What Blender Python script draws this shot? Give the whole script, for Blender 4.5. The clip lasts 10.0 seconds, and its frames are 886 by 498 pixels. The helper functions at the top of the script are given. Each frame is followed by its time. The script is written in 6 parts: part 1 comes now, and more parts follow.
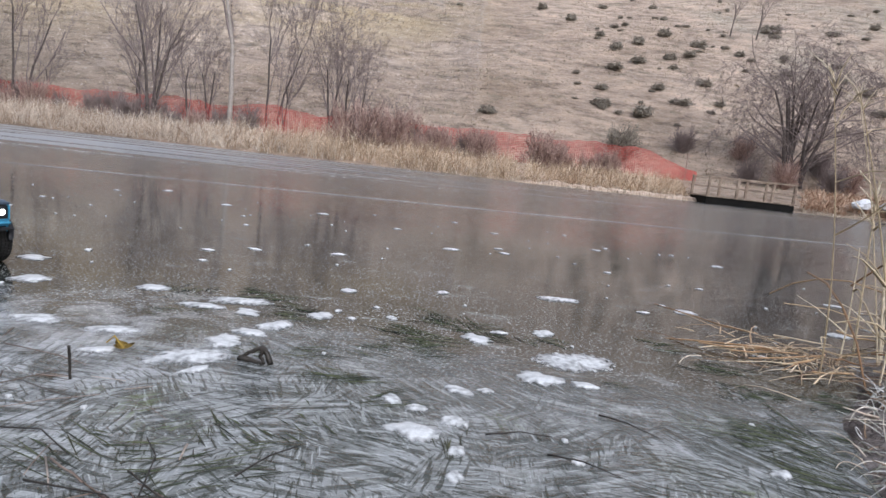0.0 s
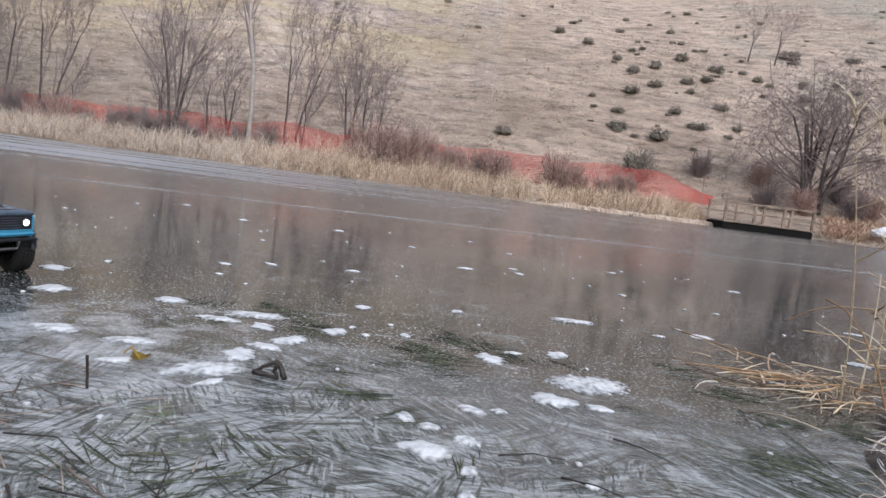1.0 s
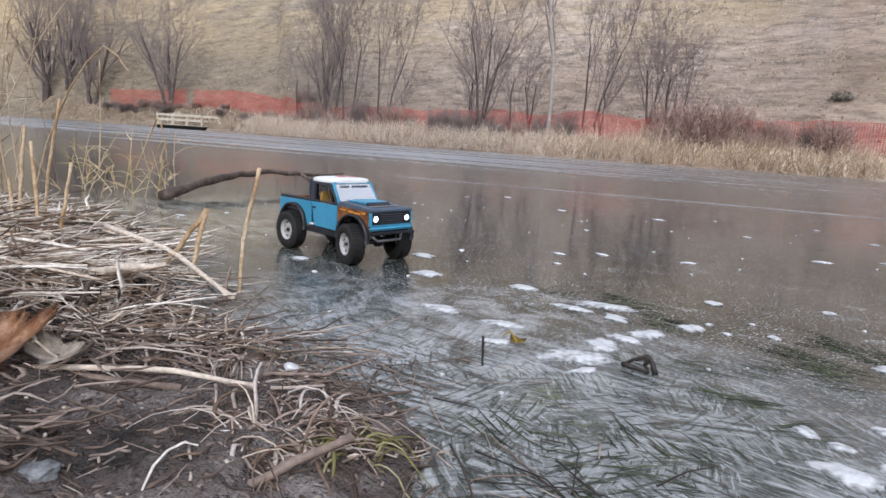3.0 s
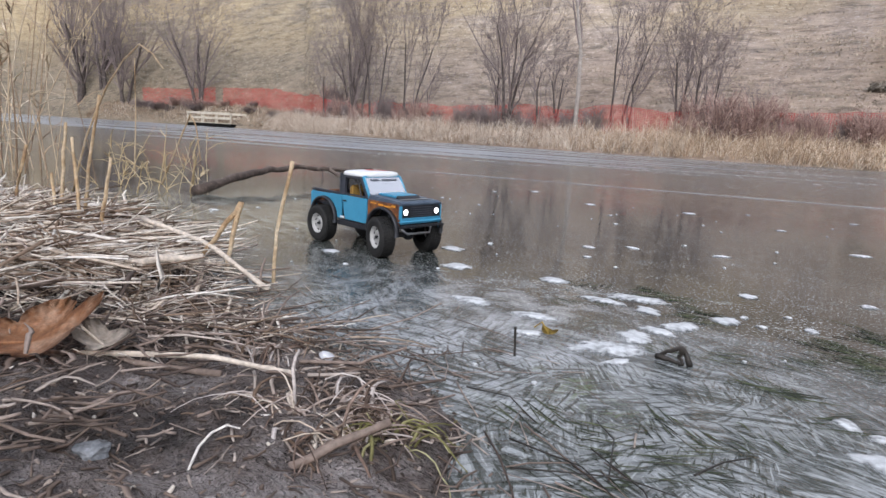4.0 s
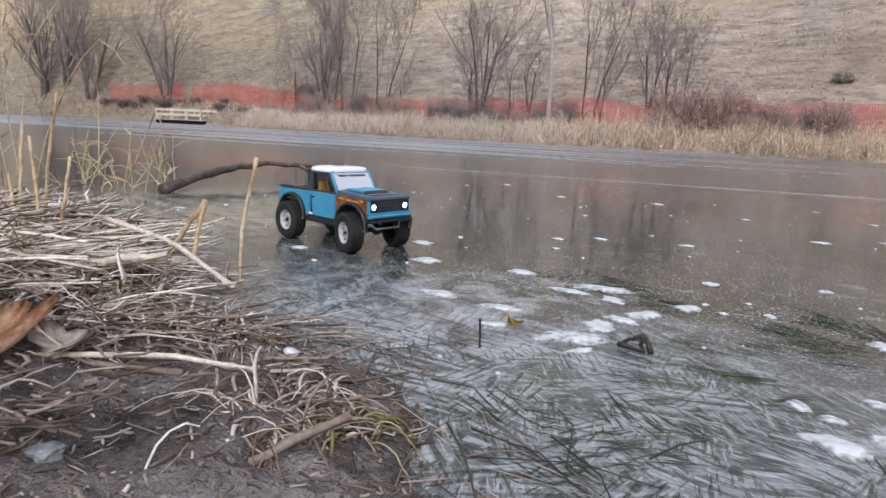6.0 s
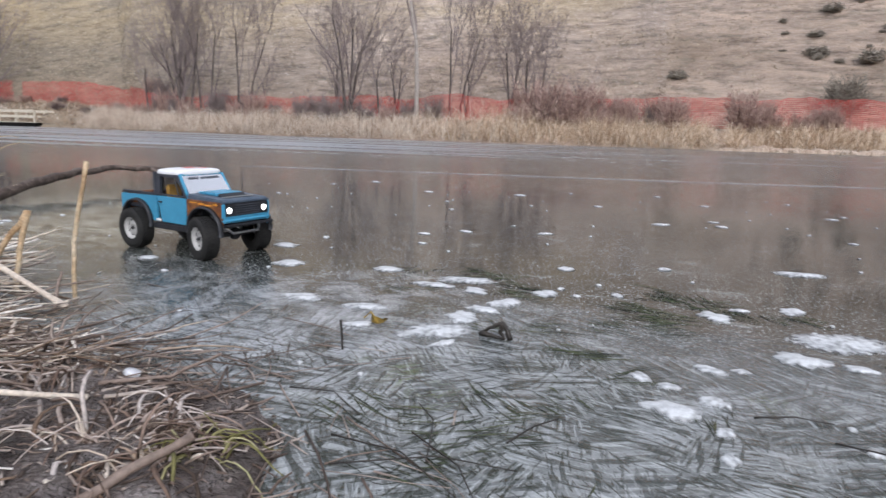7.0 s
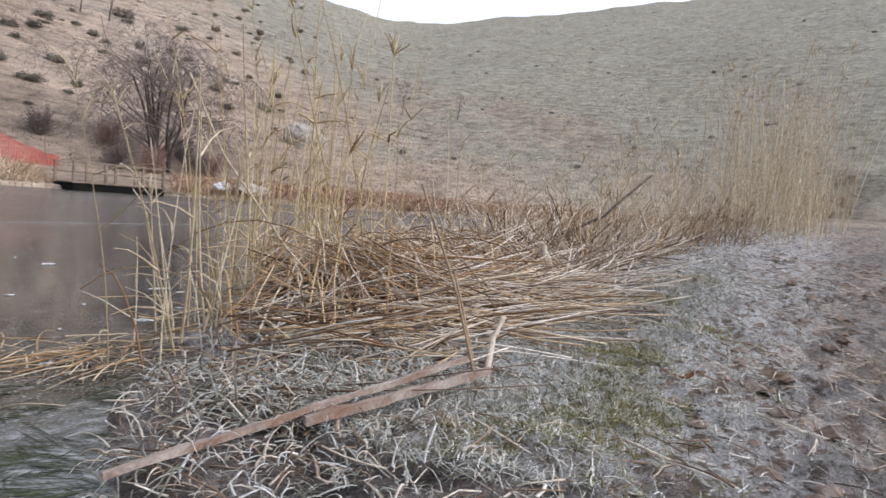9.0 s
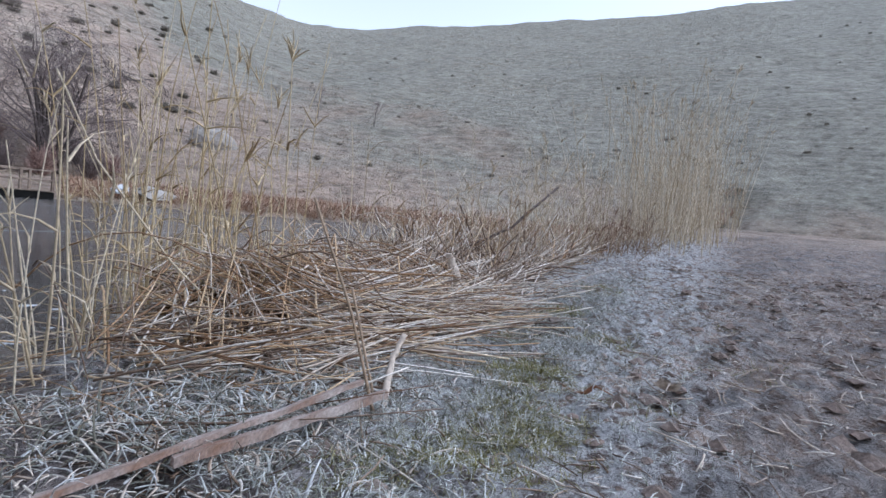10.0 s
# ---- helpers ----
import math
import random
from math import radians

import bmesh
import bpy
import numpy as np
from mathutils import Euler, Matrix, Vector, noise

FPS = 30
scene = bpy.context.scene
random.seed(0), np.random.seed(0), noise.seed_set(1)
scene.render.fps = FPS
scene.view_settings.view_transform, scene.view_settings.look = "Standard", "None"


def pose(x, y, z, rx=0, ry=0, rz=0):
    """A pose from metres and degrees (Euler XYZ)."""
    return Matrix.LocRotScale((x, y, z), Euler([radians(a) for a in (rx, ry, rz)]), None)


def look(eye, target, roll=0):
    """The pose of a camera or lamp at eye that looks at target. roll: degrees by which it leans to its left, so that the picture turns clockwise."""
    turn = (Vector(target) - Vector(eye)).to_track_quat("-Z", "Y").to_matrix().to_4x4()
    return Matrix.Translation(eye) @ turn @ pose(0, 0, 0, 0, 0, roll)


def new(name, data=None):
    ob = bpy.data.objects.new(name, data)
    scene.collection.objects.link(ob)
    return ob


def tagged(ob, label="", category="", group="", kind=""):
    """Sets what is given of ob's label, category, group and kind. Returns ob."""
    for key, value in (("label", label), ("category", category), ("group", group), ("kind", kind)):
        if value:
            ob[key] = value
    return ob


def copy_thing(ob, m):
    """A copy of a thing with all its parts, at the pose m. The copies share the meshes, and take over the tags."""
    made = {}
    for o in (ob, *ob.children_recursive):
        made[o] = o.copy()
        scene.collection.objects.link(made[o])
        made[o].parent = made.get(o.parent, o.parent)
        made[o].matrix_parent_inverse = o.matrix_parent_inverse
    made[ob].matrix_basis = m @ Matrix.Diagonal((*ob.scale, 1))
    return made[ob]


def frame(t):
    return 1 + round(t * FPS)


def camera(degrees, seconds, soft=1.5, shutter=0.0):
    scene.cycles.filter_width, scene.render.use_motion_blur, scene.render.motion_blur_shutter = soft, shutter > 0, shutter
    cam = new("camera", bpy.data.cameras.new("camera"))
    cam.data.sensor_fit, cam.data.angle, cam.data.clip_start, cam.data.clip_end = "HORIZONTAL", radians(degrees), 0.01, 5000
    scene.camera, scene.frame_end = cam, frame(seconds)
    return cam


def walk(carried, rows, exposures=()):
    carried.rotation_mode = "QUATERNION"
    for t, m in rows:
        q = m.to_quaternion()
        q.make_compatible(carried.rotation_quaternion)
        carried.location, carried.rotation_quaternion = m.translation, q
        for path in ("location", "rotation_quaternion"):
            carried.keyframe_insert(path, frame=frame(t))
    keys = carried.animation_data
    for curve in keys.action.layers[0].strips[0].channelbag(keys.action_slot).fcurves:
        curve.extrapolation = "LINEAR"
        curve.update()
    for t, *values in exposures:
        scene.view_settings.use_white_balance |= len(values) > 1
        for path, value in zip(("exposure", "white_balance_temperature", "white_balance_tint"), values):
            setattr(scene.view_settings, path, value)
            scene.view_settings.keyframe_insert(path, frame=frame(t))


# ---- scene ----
cam = camera(72.3, 10.0, shutter=0.2)
PATH = [
    (0, (-0.008, 0.033, 0.382), (-0.035, 2.013, 0.097), 6.3),
    (0.5, (-0.008, 0.039, 0.376), (-0.036, 2.022, 0.12), 7.0),
    (1, (-0.012, 0.03, 0.38), (-0.091, 2.015, 0.153), 7.3),
    (1.5, (-0.03, 0.035, 0.375), (-0.265, 2.012, 0.184), 6.9),
    (2, (-0.07, 0.024, 0.364), (-0.651, 1.927, 0.169), 7.7),
    (2.5, (-0.116, 0.012, 0.369), (-1.032, 1.76, 0.045), 5.7),
    (3, (-0.138, -0.004, 0.375), (-1.11, 1.707, 0.019), 3.6),
    (3.2, (-0.144, -0.003, 0.37), (-1.151, 1.686, 0.007), 3.6),
    (4.5, (-0.143, -0.022, 0.366), (-1.187, 1.642, -0.011), 3.1),
    (5, (-0.138, -0.022, 0.364), (-1.175, 1.644, -0.022), 3.2),
    (5.2, (-0.138, -0.02, 0.364), (-1.175, 1.645, -0.025), 3.1),
    (6.3, (-0.114, -0.001, 0.368), (-0.998, 1.751, -0.015), 2.1),
    (6.5, (-0.109, 0.006, 0.368), (-0.906, 1.801, -0.011), 1.9),
    (7, (-0.097, 0.016, 0.367), (-0.703, 1.883, -0.017), 1.5),
    (7.1, (-0.098, 0.021, 0.371), (-0.627, 1.908, -0.028), 1.7),
    (7.4, (-0.069, 0.027, 0.368), (-0.22, 1.98, -0.034), 1.8),
    (7.5, (-0.052, 0.036, 0.362), (-0.037, 1.998, -0.025), 2.5),
    (7.7, (-0.005, 0.091, 0.367), (0.482, 1.999, 0.018), 2.7),
    (8, (0.132, 0.144, 0.359), (1.179, 1.832, 0.121), 2.7),
    (8.2, (0.141, 0.036, 0.395), (1.398, 1.58, 0.204), 3.9),
    (8.5, (0.162, -0.016, 0.424), (1.595, 1.369, 0.252), 4.1),
    (9, (0.215, -0.028, 0.428), (1.807, 1.174, 0.286), 4.8),
    (9.5, (0.253, -0.029, 0.438), (1.942, 1.036, 0.32), 5.4),
    (10, (0.283, -0.031, 0.449), (2.025, 0.946, 0.354), 5.3),
]
walk(cam, [(t, look(eye, target, roll)) for t, eye, target, roll in PATH],
     exposures=[(0, 0.16, 6250, 14), (8.4, 0.12, 6300, 14), (9.5, 0.1, 6500, 14), (9.7, 0.07, 6400, 14), (10, -0.1, 5500, 13)])

# ---- light: a bright overcast winter day ----
SUN_EL, SUN_AZ = radians(38), radians(150)
world = bpy.data.worlds.new("overcast_sky")
scene.world = world
world.use_nodes = True
wt = world.node_tree
sky = wt.nodes.new("ShaderNodeTexSky")
sky.sky_type, sky.sun_disc, sky.sun_elevation, sky.sun_rotation = "NISHITA", False, SUN_EL, SUN_AZ
sky.air_density, sky.dust_density = 1.0, 0.6
grey = wt.nodes.new("ShaderNodeHueSaturation")
grey.inputs["Saturation"].default_value = 0.3
wt.links.new(sky.outputs[0], grey.inputs["Color"])
wt.links.new(grey.outputs[0], wt.nodes["Background"].inputs["Color"])
wt.nodes["Background"].inputs["Strength"].default_value = 0.28
sun_data = bpy.data.lights.new("sun", "SUN")
sun_data.energy, sun_data.angle, sun_data.color = 1.5, radians(30), (1.0, 0.98, 0.95)
sun = new("sun", sun_data)
sun.matrix_world = look((0, 0, 60), (-math.sin(SUN_AZ) * 40, -math.cos(SUN_AZ) * 40, 60 - 40 * math.tan(SUN_EL)))


# ---- materials ----
def mat(name, cols, scale=6.0, fine=60.0, rough=0.8, bump=0.3, metal=0.0, island=False, stretch=(1, 1, 1), spec=0.4,
        grain=0.35, reach=0.01, rvar=0.1, alpha=None):
    """Colours run over a coarse noise (or from piece to piece), darkened and lightened by a fine grain, with relief."""
    m = bpy.data.materials.new(name)
    m.use_nodes = True
    nt = m.node_tree
    b = nt.nodes["Principled BSDF"]
    tc = nt.nodes.new("ShaderNodeTexCoord")
    mp = nt.nodes.new("ShaderNodeMapping")
    mp.inputs["Scale"].default_value = stretch
    nt.links.new(tc.outputs["Object"], mp.inputs["Vector"])
    n1, n2 = nt.nodes.new("ShaderNodeTexNoise"), nt.nodes.new("ShaderNodeTexNoise")
    for n, sc, d in ((n1, scale, 6), (n2, fine, 5)):
        n.inputs["Scale"].default_value, n.inputs["Detail"].default_value, n.inputs["Roughness"].default_value = sc, d, 0.62
        nt.links.new(mp.outputs[0], n.inputs["Vector"])
    ramp = nt.nodes.new("ShaderNodeValToRGB")
    els = ramp.color_ramp.elements
    while len(els) < len(cols):
        els.new(0.5)
    lo, hi = (0.0, 1.0) if island else (0.3, 0.7)
    for k, c in enumerate(cols):
        els[k].position = lo + (hi - lo) * k / max(1, len(cols) - 1)
        els[k].color = (*c, 1)
    if island:
        g = nt.nodes.new("ShaderNodeNewGeometry")
        add = nt.nodes.new("ShaderNodeMath")
        add.operation = "MULTIPLY_ADD"
        add.inputs[1].default_value, add.inputs[2].default_value = 0.3, -0.15
        nt.links.new(n1.outputs["Fac"], add.inputs[0])
        add2 = nt.nodes.new("ShaderNodeMath")
        nt.links.new(g.outputs["Random Per Island"], add2.inputs[0])
        nt.links.new(add.outputs[0], add2.inputs[1])
        nt.links.new(add2.outputs[0], ramp.inputs["Fac"])
    else:
        nt.links.new(n1.outputs["Fac"], ramp.inputs["Fac"])
    mix = nt.nodes.new("ShaderNodeMix")
    mix.data_type, mix.blend_type = "RGBA", "MULTIPLY"
    gr = nt.nodes.new("ShaderNodeMapRange")
    gr.inputs["From Min"].default_value, gr.inputs["From Max"].default_value = 0.3, 0.7
    gr.inputs["To Min"].default_value, gr.inputs["To Max"].default_value = 1 - grain, 1 + grain
    nt.links.new(n2.outputs["Fac"], gr.inputs["Value"])
    mix.inputs["Factor"].default_value = 1.0
    nt.links.new(ramp.outputs["Color"], mix.inputs["A"])
    nt.links.new(gr.outputs[0], mix.inputs["B"])
    nt.links.new(mix.outputs["Result"], b.inputs["Base Color"])
    rr = nt.nodes.new("ShaderNodeMapRange")
    rr.inputs["To Min"].default_value, rr.inputs["To Max"].default_value = max(0.02, rough - rvar), min(1, rough + rvar)
    nt.links.new(n2.outputs["Fac"], rr.inputs["Value"])
    nt.links.new(rr.outputs[0], b.inputs["Roughness"])
    b.inputs["Metallic"].default_value = metal
    b.inputs["Specular IOR Level"].default_value = spec
    if bump:
        bp = nt.nodes.new("ShaderNodeBump")
        bp.inputs["Strength"].default_value, bp.inputs["Distance"].default_value = bump, reach
        nt.links.new(n2.outputs["Fac"], bp.inputs["Height"])
        nt.links.new(bp.outputs[0], b.inputs["Normal"])
    m.diffuse_color = (*cols[len(cols) // 2], 1)
    return m


def glow(name, colour, strength):
    m = bpy.data.materials.new(name)
    m.use_nodes = True
    b = m.node_tree.nodes["Principled BSDF"]
    b.inputs["Base Color"].default_value = (*colour, 1)
    b.inputs["Emission Color"].default_value = (*colour, 1)
    b.inputs["Emission Strength"].default_value = strength
    b.inputs["Roughness"].default_value = 0.2
    return m


def glass_mat():
    m = bpy.data.materials.new("window_plastic")
    m.use_nodes = True
    b = m.node_tree.nodes["Principled BSDF"]
    b.inputs["Base Color"].default_value = (0.5, 0.53, 0.56, 1)
    b.inputs["Roughness"].default_value = 0.14
    b.inputs["Transmission Weight"].default_value = 0.85
    b.inputs["IOR"].default_value = 1.45
    return m


def ice_mat():
    """Grey-green black ice: clear and dark near the bank, with trapped white flecks, feathered cracks and frosted bands."""
    m = bpy.data.materials.new("pond_ice")
    m.use_nodes = True
    nt = m.node_tree
    b = nt.nodes["Principled BSDF"]
    tc = nt.nodes.new("ShaderNodeTexCoord")
    L = nt.links.new

    def mapped(scale, rot=0.0):
        mp = nt.nodes.new("ShaderNodeMapping")
        mp.inputs["Scale"].default_value = scale
        mp.inputs["Rotation"].default_value = (0, 0, radians(rot))
        L(tc.outputs["Object"], mp.inputs["Vector"])
        return mp.outputs[0]

    def noise_tex(vec, sc, det=6, rough=0.6, dist=0.0):
        n = nt.nodes.new("ShaderNodeTexNoise")
        n.inputs["Scale"].default_value, n.inputs["Detail"].default_value = sc, det
        n.inputs["Roughness"].default_value, n.inputs["Distortion"].default_value = rough, dist
        L(vec, n.inputs["Vector"])
        return n.outputs["Fac"]

    def rng(v, a, c, lo=0.0, hi=1.0):
        n = nt.nodes.new("ShaderNodeMapRange")
        n.interpolation_type = "SMOOTHSTEP"
        n.inputs["From Min"].default_value, n.inputs["From Max"].default_value = a, c
        n.inputs["To Min"].default_value, n.inputs["To Max"].default_value = lo, hi
        L(v, n.inputs["Value"])
        return n.outputs[0]

    def op(kind, a, c):
        n = nt.nodes.new("ShaderNodeMath")
        n.operation = kind
        for k, v in enumerate((a, c)):
            if isinstance(v, (int, float)):
                n.inputs[k].default_value = v
            else:
                L(v, n.inputs[k])
        return n.outputs[0]

    def mixc(f, a, c):
        n = nt.nodes.new("ShaderNodeMix")
        n.data_type = "RGBA"
        L(f, n.inputs["Factor"])
        for key, v in (("A", a), ("B", c)):
            if isinstance(v, tuple):
                n.inputs[key].default_value = (*v, 1)
            else:
                L(v, n.inputs[key])
        return n.outputs["Result"]

    plain = mapped((1, 1, 1))
    big = noise_tex(plain, 0.9, 5)
    blot = noise_tex(plain, 4.0, 6, 0.65, 0.4)
    # fans of ice needles, each patch with its own heading
    wob = nt.nodes.new("ShaderNodeTexNoise")
    wob.inputs["Scale"].default_value, wob.inputs["Detail"].default_value = 7.0, 3
    L(plain, wob.inputs["Vector"])
    shift = nt.nodes.new("ShaderNodeVectorMath")
    shift.operation = "MULTIPLY_ADD"
    L(wob.outputs["Color"], shift.inputs[0])
    shift.inputs[1].default_value = (0.14, 0.14, 0.0)
    L(plain, shift.inputs[2])

    def needles(cell, across, spin):
        vor = nt.nodes.new("ShaderNodeTexVoronoi")
        vor.inputs["Scale"].default_value = cell
        L(shift.outputs[0], vor.inputs["Vector"])
        part_col = nt.nodes.new("ShaderNodeSeparateXYZ")
        L(vor.outputs["Color"], part_col.inputs[0])
        turn = nt.nodes.new("ShaderNodeVectorRotate")
        turn.rotation_type = "Z_AXIS"
        L(plain, turn.inputs["Vector"])
        L(op("ADD", op("MULTIPLY", part_col.outputs[0], 2.3), spin), turn.inputs["Angle"])
        mp = nt.nodes.new("ShaderNodeMapping")
        mp.inputs["Scale"].default_value = (across * 0.11, across, 1)
        L(turn.outputs[0], mp.inputs["Vector"])
        return noise_tex(mp.outputs[0], 1.0, 2.5, 0.55, 0.15)

    ribs_a = needles(5.0, 75.0, -0.9)
    ribs_b = needles(9.0, 120.0, 0.1)
    ribs_c = needles(14.0, 190.0, -0.4)
    grains = noise_tex(plain, 150.0, 2, 0.7)
    flecks = noise_tex(plain, 38.0, 3, 0.7)
    cloudy = noise_tex(plain, 9.0, 8, 0.72, 0.5)
    bands = noise_tex(mapped((0.05, 0.55, 1), 4), 1.0, 4, 0.55, 0.5)
    sep = nt.nodes.new("ShaderNodeSeparateXYZ")
    L(tc.outputs["Object"], sep.inputs[0])
    shallow = rng(op("ADD", sep.outputs["Y"], op("MULTIPLY", big, 1.6)), 1.5, 2.2, 1.0, 0.0)
    # depth and weeds under clear ice
    base = mixc(rng(big, 0.35, 0.65), (0.01, 0.013, 0.01), (0.036, 0.04, 0.034))
    base = mixc(op("MULTIPLY", rng(sep.outputs["Y"], 2.2, 5.5), rng(cloudy, 0.35, 0.65, 0.15, 0.75)), base, (0.09, 0.085, 0.077))
    base = mixc(op("MULTIPLY", shallow, rng(cloudy, 0.36, 0.6, 0.3, 0.95)), base, (0.25, 0.268, 0.268))
    # pale scum frozen in beside the reed litter
    off = nt.nodes.new("ShaderNodeVectorMath")
    off.operation = "DISTANCE"
    L(tc.outputs["Object"], off.inputs[0])
    off.inputs[1].default_value = (-2.3, 1.75, 0.0)
    scum = op("MULTIPLY", rng(off.outputs["Value"], 1.15, 0.45), rng(noise_tex(mapped((4, 14, 1), 30), 1.5, 7, 0.7, 0.8), 0.42, 0.58))
    base = mixc(op("MULTIPLY", scum, 0.85), base, (0.34, 0.34, 0.28))
    # a milky patch off the sedge tuft
    near = nt.nodes.new("ShaderNodeVectorMath")
    near.operation = "DISTANCE"
    L(tc.outputs["Object"], near.inputs[0])
    near.inputs[1].default_value = (-0.72, 1.0, 0.0)
    base = mixc(op("MULTIPLY", rng(near.outputs["Value"], 0.62, 0.1), rng(cloudy, 0.4, 0.62, 0.0, 0.7)), base, (0.42, 0.44, 0.46))
    base = mixc(op("MULTIPLY", shallow, rng(blot, 0.56, 0.7, 0, 0.5)), base, (0.08, 0.09, 0.045))
    # milky clouds, feathered ribs, white grains and flecks
    thick = op("MULTIPLY", rng(big, 0.4, 0.62, 0.08, 0.9), rng(sep.outputs["Y"], 0.95, 1.45, 1.0, 0.12))
    base = mixc(op("MULTIPLY", rng(cloudy, 0.5, 0.72), thick), base, (0.48, 0.5, 0.52))
    patchy = rng(blot, 0.6, 0.42, 0.35, 1)
    other = rng(blot, 0.4, 0.58, 0.3, 1)
    base = mixc(op("MULTIPLY", op("MULTIPLY", shallow, other), rng(ribs_c, 0.42, 0.39, 0, 0.75)), base, (0.4, 0.43, 0.43))
    base = mixc(op("MULTIPLY", op("MULTIPLY", shallow, patchy), rng(ribs_a, 0.42, 0.39, 0, 0.65)), base, (0.46, 0.49, 0.49))
    base = mixc(op("MULTIPLY", op("MULTIPLY", shallow, patchy), rng(ribs_a, 0.545, 0.565, 0, 0.85)), base, (0.016, 0.022, 0.013))
    base = mixc(op("MULTIPLY", op("MULTIPLY", shallow, other), rng(ribs_b, 0.555, 0.575, 0, 0.85)), base, (0.014, 0.02, 0.011))
    base = mixc(op("MULTIPLY", shallow, rng(ribs_c, 0.585, 0.605, 0, 0.8)), base, (0.02, 0.027, 0.015))
    films = op("MULTIPLY", rng(noise_tex(mapped((5, 13, 1), 12), 1.0, 7, 0.7, 0.6), 0.56, 0.68), rng(sep.outputs["Y"], 3.2, 2.0))
    base = mixc(op("MULTIPLY", films, 0.4), base, (0.5, 0.53, 0.52))
    # greenish weed showing through
    base = mixc(op("MULTIPLY", op("MULTIPLY", shallow, rng(noise_tex(plain, 3.1, 4), 0.56, 0.66)), rng(ribs_b, 0.5, 0.42, 0, 0.6)), base, (0.12, 0.16, 0.05))
    speckled = op("MULTIPLY", rng(sep.outputs["Y"], 0.9, 1.5, 0.2, 1.0), rng(cloudy, 0.3, 0.6, 0.35, 1))
    base = mixc(op("MULTIPLY", rng(grains, 0.57, 0.63, 0, 0.9), speckled), base, (0.6, 0.61, 0.6))
    base = mixc(op("MULTIPLY", rng(flecks, 0.69, 0.74, 0, 0.8), rng(blot, 0.45, 0.62, 0.1, 1)), base, (0.75, 0.77, 0.79))
    # wind-blown frost flecks further out
    coarse = noise_tex(mapped((7, 15, 1), 4), 1.0, 5, 0.75, 0.2)
    out = rng(sep.outputs["Y"], 2.2, 4.5)
    base = mixc(op("MULTIPLY", out, rng(coarse, 0.55, 0.66, 0, 0.6)), base, (0.46, 0.46, 0.45))
    # a pale frosted sheet along the far shore, its edge drawn out in streaks
    edge = op("ADD", sep.outputs["Y"], op("MULTIPLY", op("SUBTRACT", bands, 0.5), 9.0))
    far = op("MULTIPLY", rng(edge, 7.4, 9.6), rng(sep.outputs["X"], 3.0, -9.0, 0.06, 0.9))
    streaks = noise_tex(mapped((0.09, 1.1, 1), 4), 1.0, 5, 0.6, 0.3)
    frosted = op("MULTIPLY", far, rng(streaks, 0.38, 0.64, 0.12, 1.0))
    base = mixc(op("MULTIPLY", frosted, 0.85), base, (0.44, 0.48, 0.53))
    L(base, b.inputs["Base Color"])
    rough = op("ADD", op("ADD", rng(cloudy, 0.45, 0.75, 0.03, 0.16), rng(sep.outputs["Y"], 2.2, 7.0, 0.0, 0.16)), op("MULTIPLY", frosted, 0.22))
    L(rough, b.inputs["Roughness"])
    b.inputs["IOR"].default_value = 1.52
    h = op("ADD", op("MULTIPLY", op("MULTIPLY", ribs_a, shallow), 0.6), op("MULTIPLY", cloudy, 0.03))
    h = op("ADD", h, op("MULTIPLY", op("MULTIPLY", ribs_b, shallow), 0.4))
    h = op("ADD", h, op("MULTIPLY", op("MULTIPLY", ribs_c, shallow), 0.3))
    h = op("ADD", h, op("MULTIPLY", grains, 0.004))
    h = op("ADD", h, op("MULTIPLY", op("MULTIPLY", coarse, out), 0.12))
    bp = nt.nodes.new("ShaderNodeBump")
    bp.inputs["Strength"].default_value, bp.inputs["Distance"].default_value = 0.8, 0.012
    L(h, bp.inputs["Height"])
    L(bp.outputs[0], b.inputs["Normal"])
    m.diffuse_color = (0.1, 0.11, 0.1, 1)
    return m


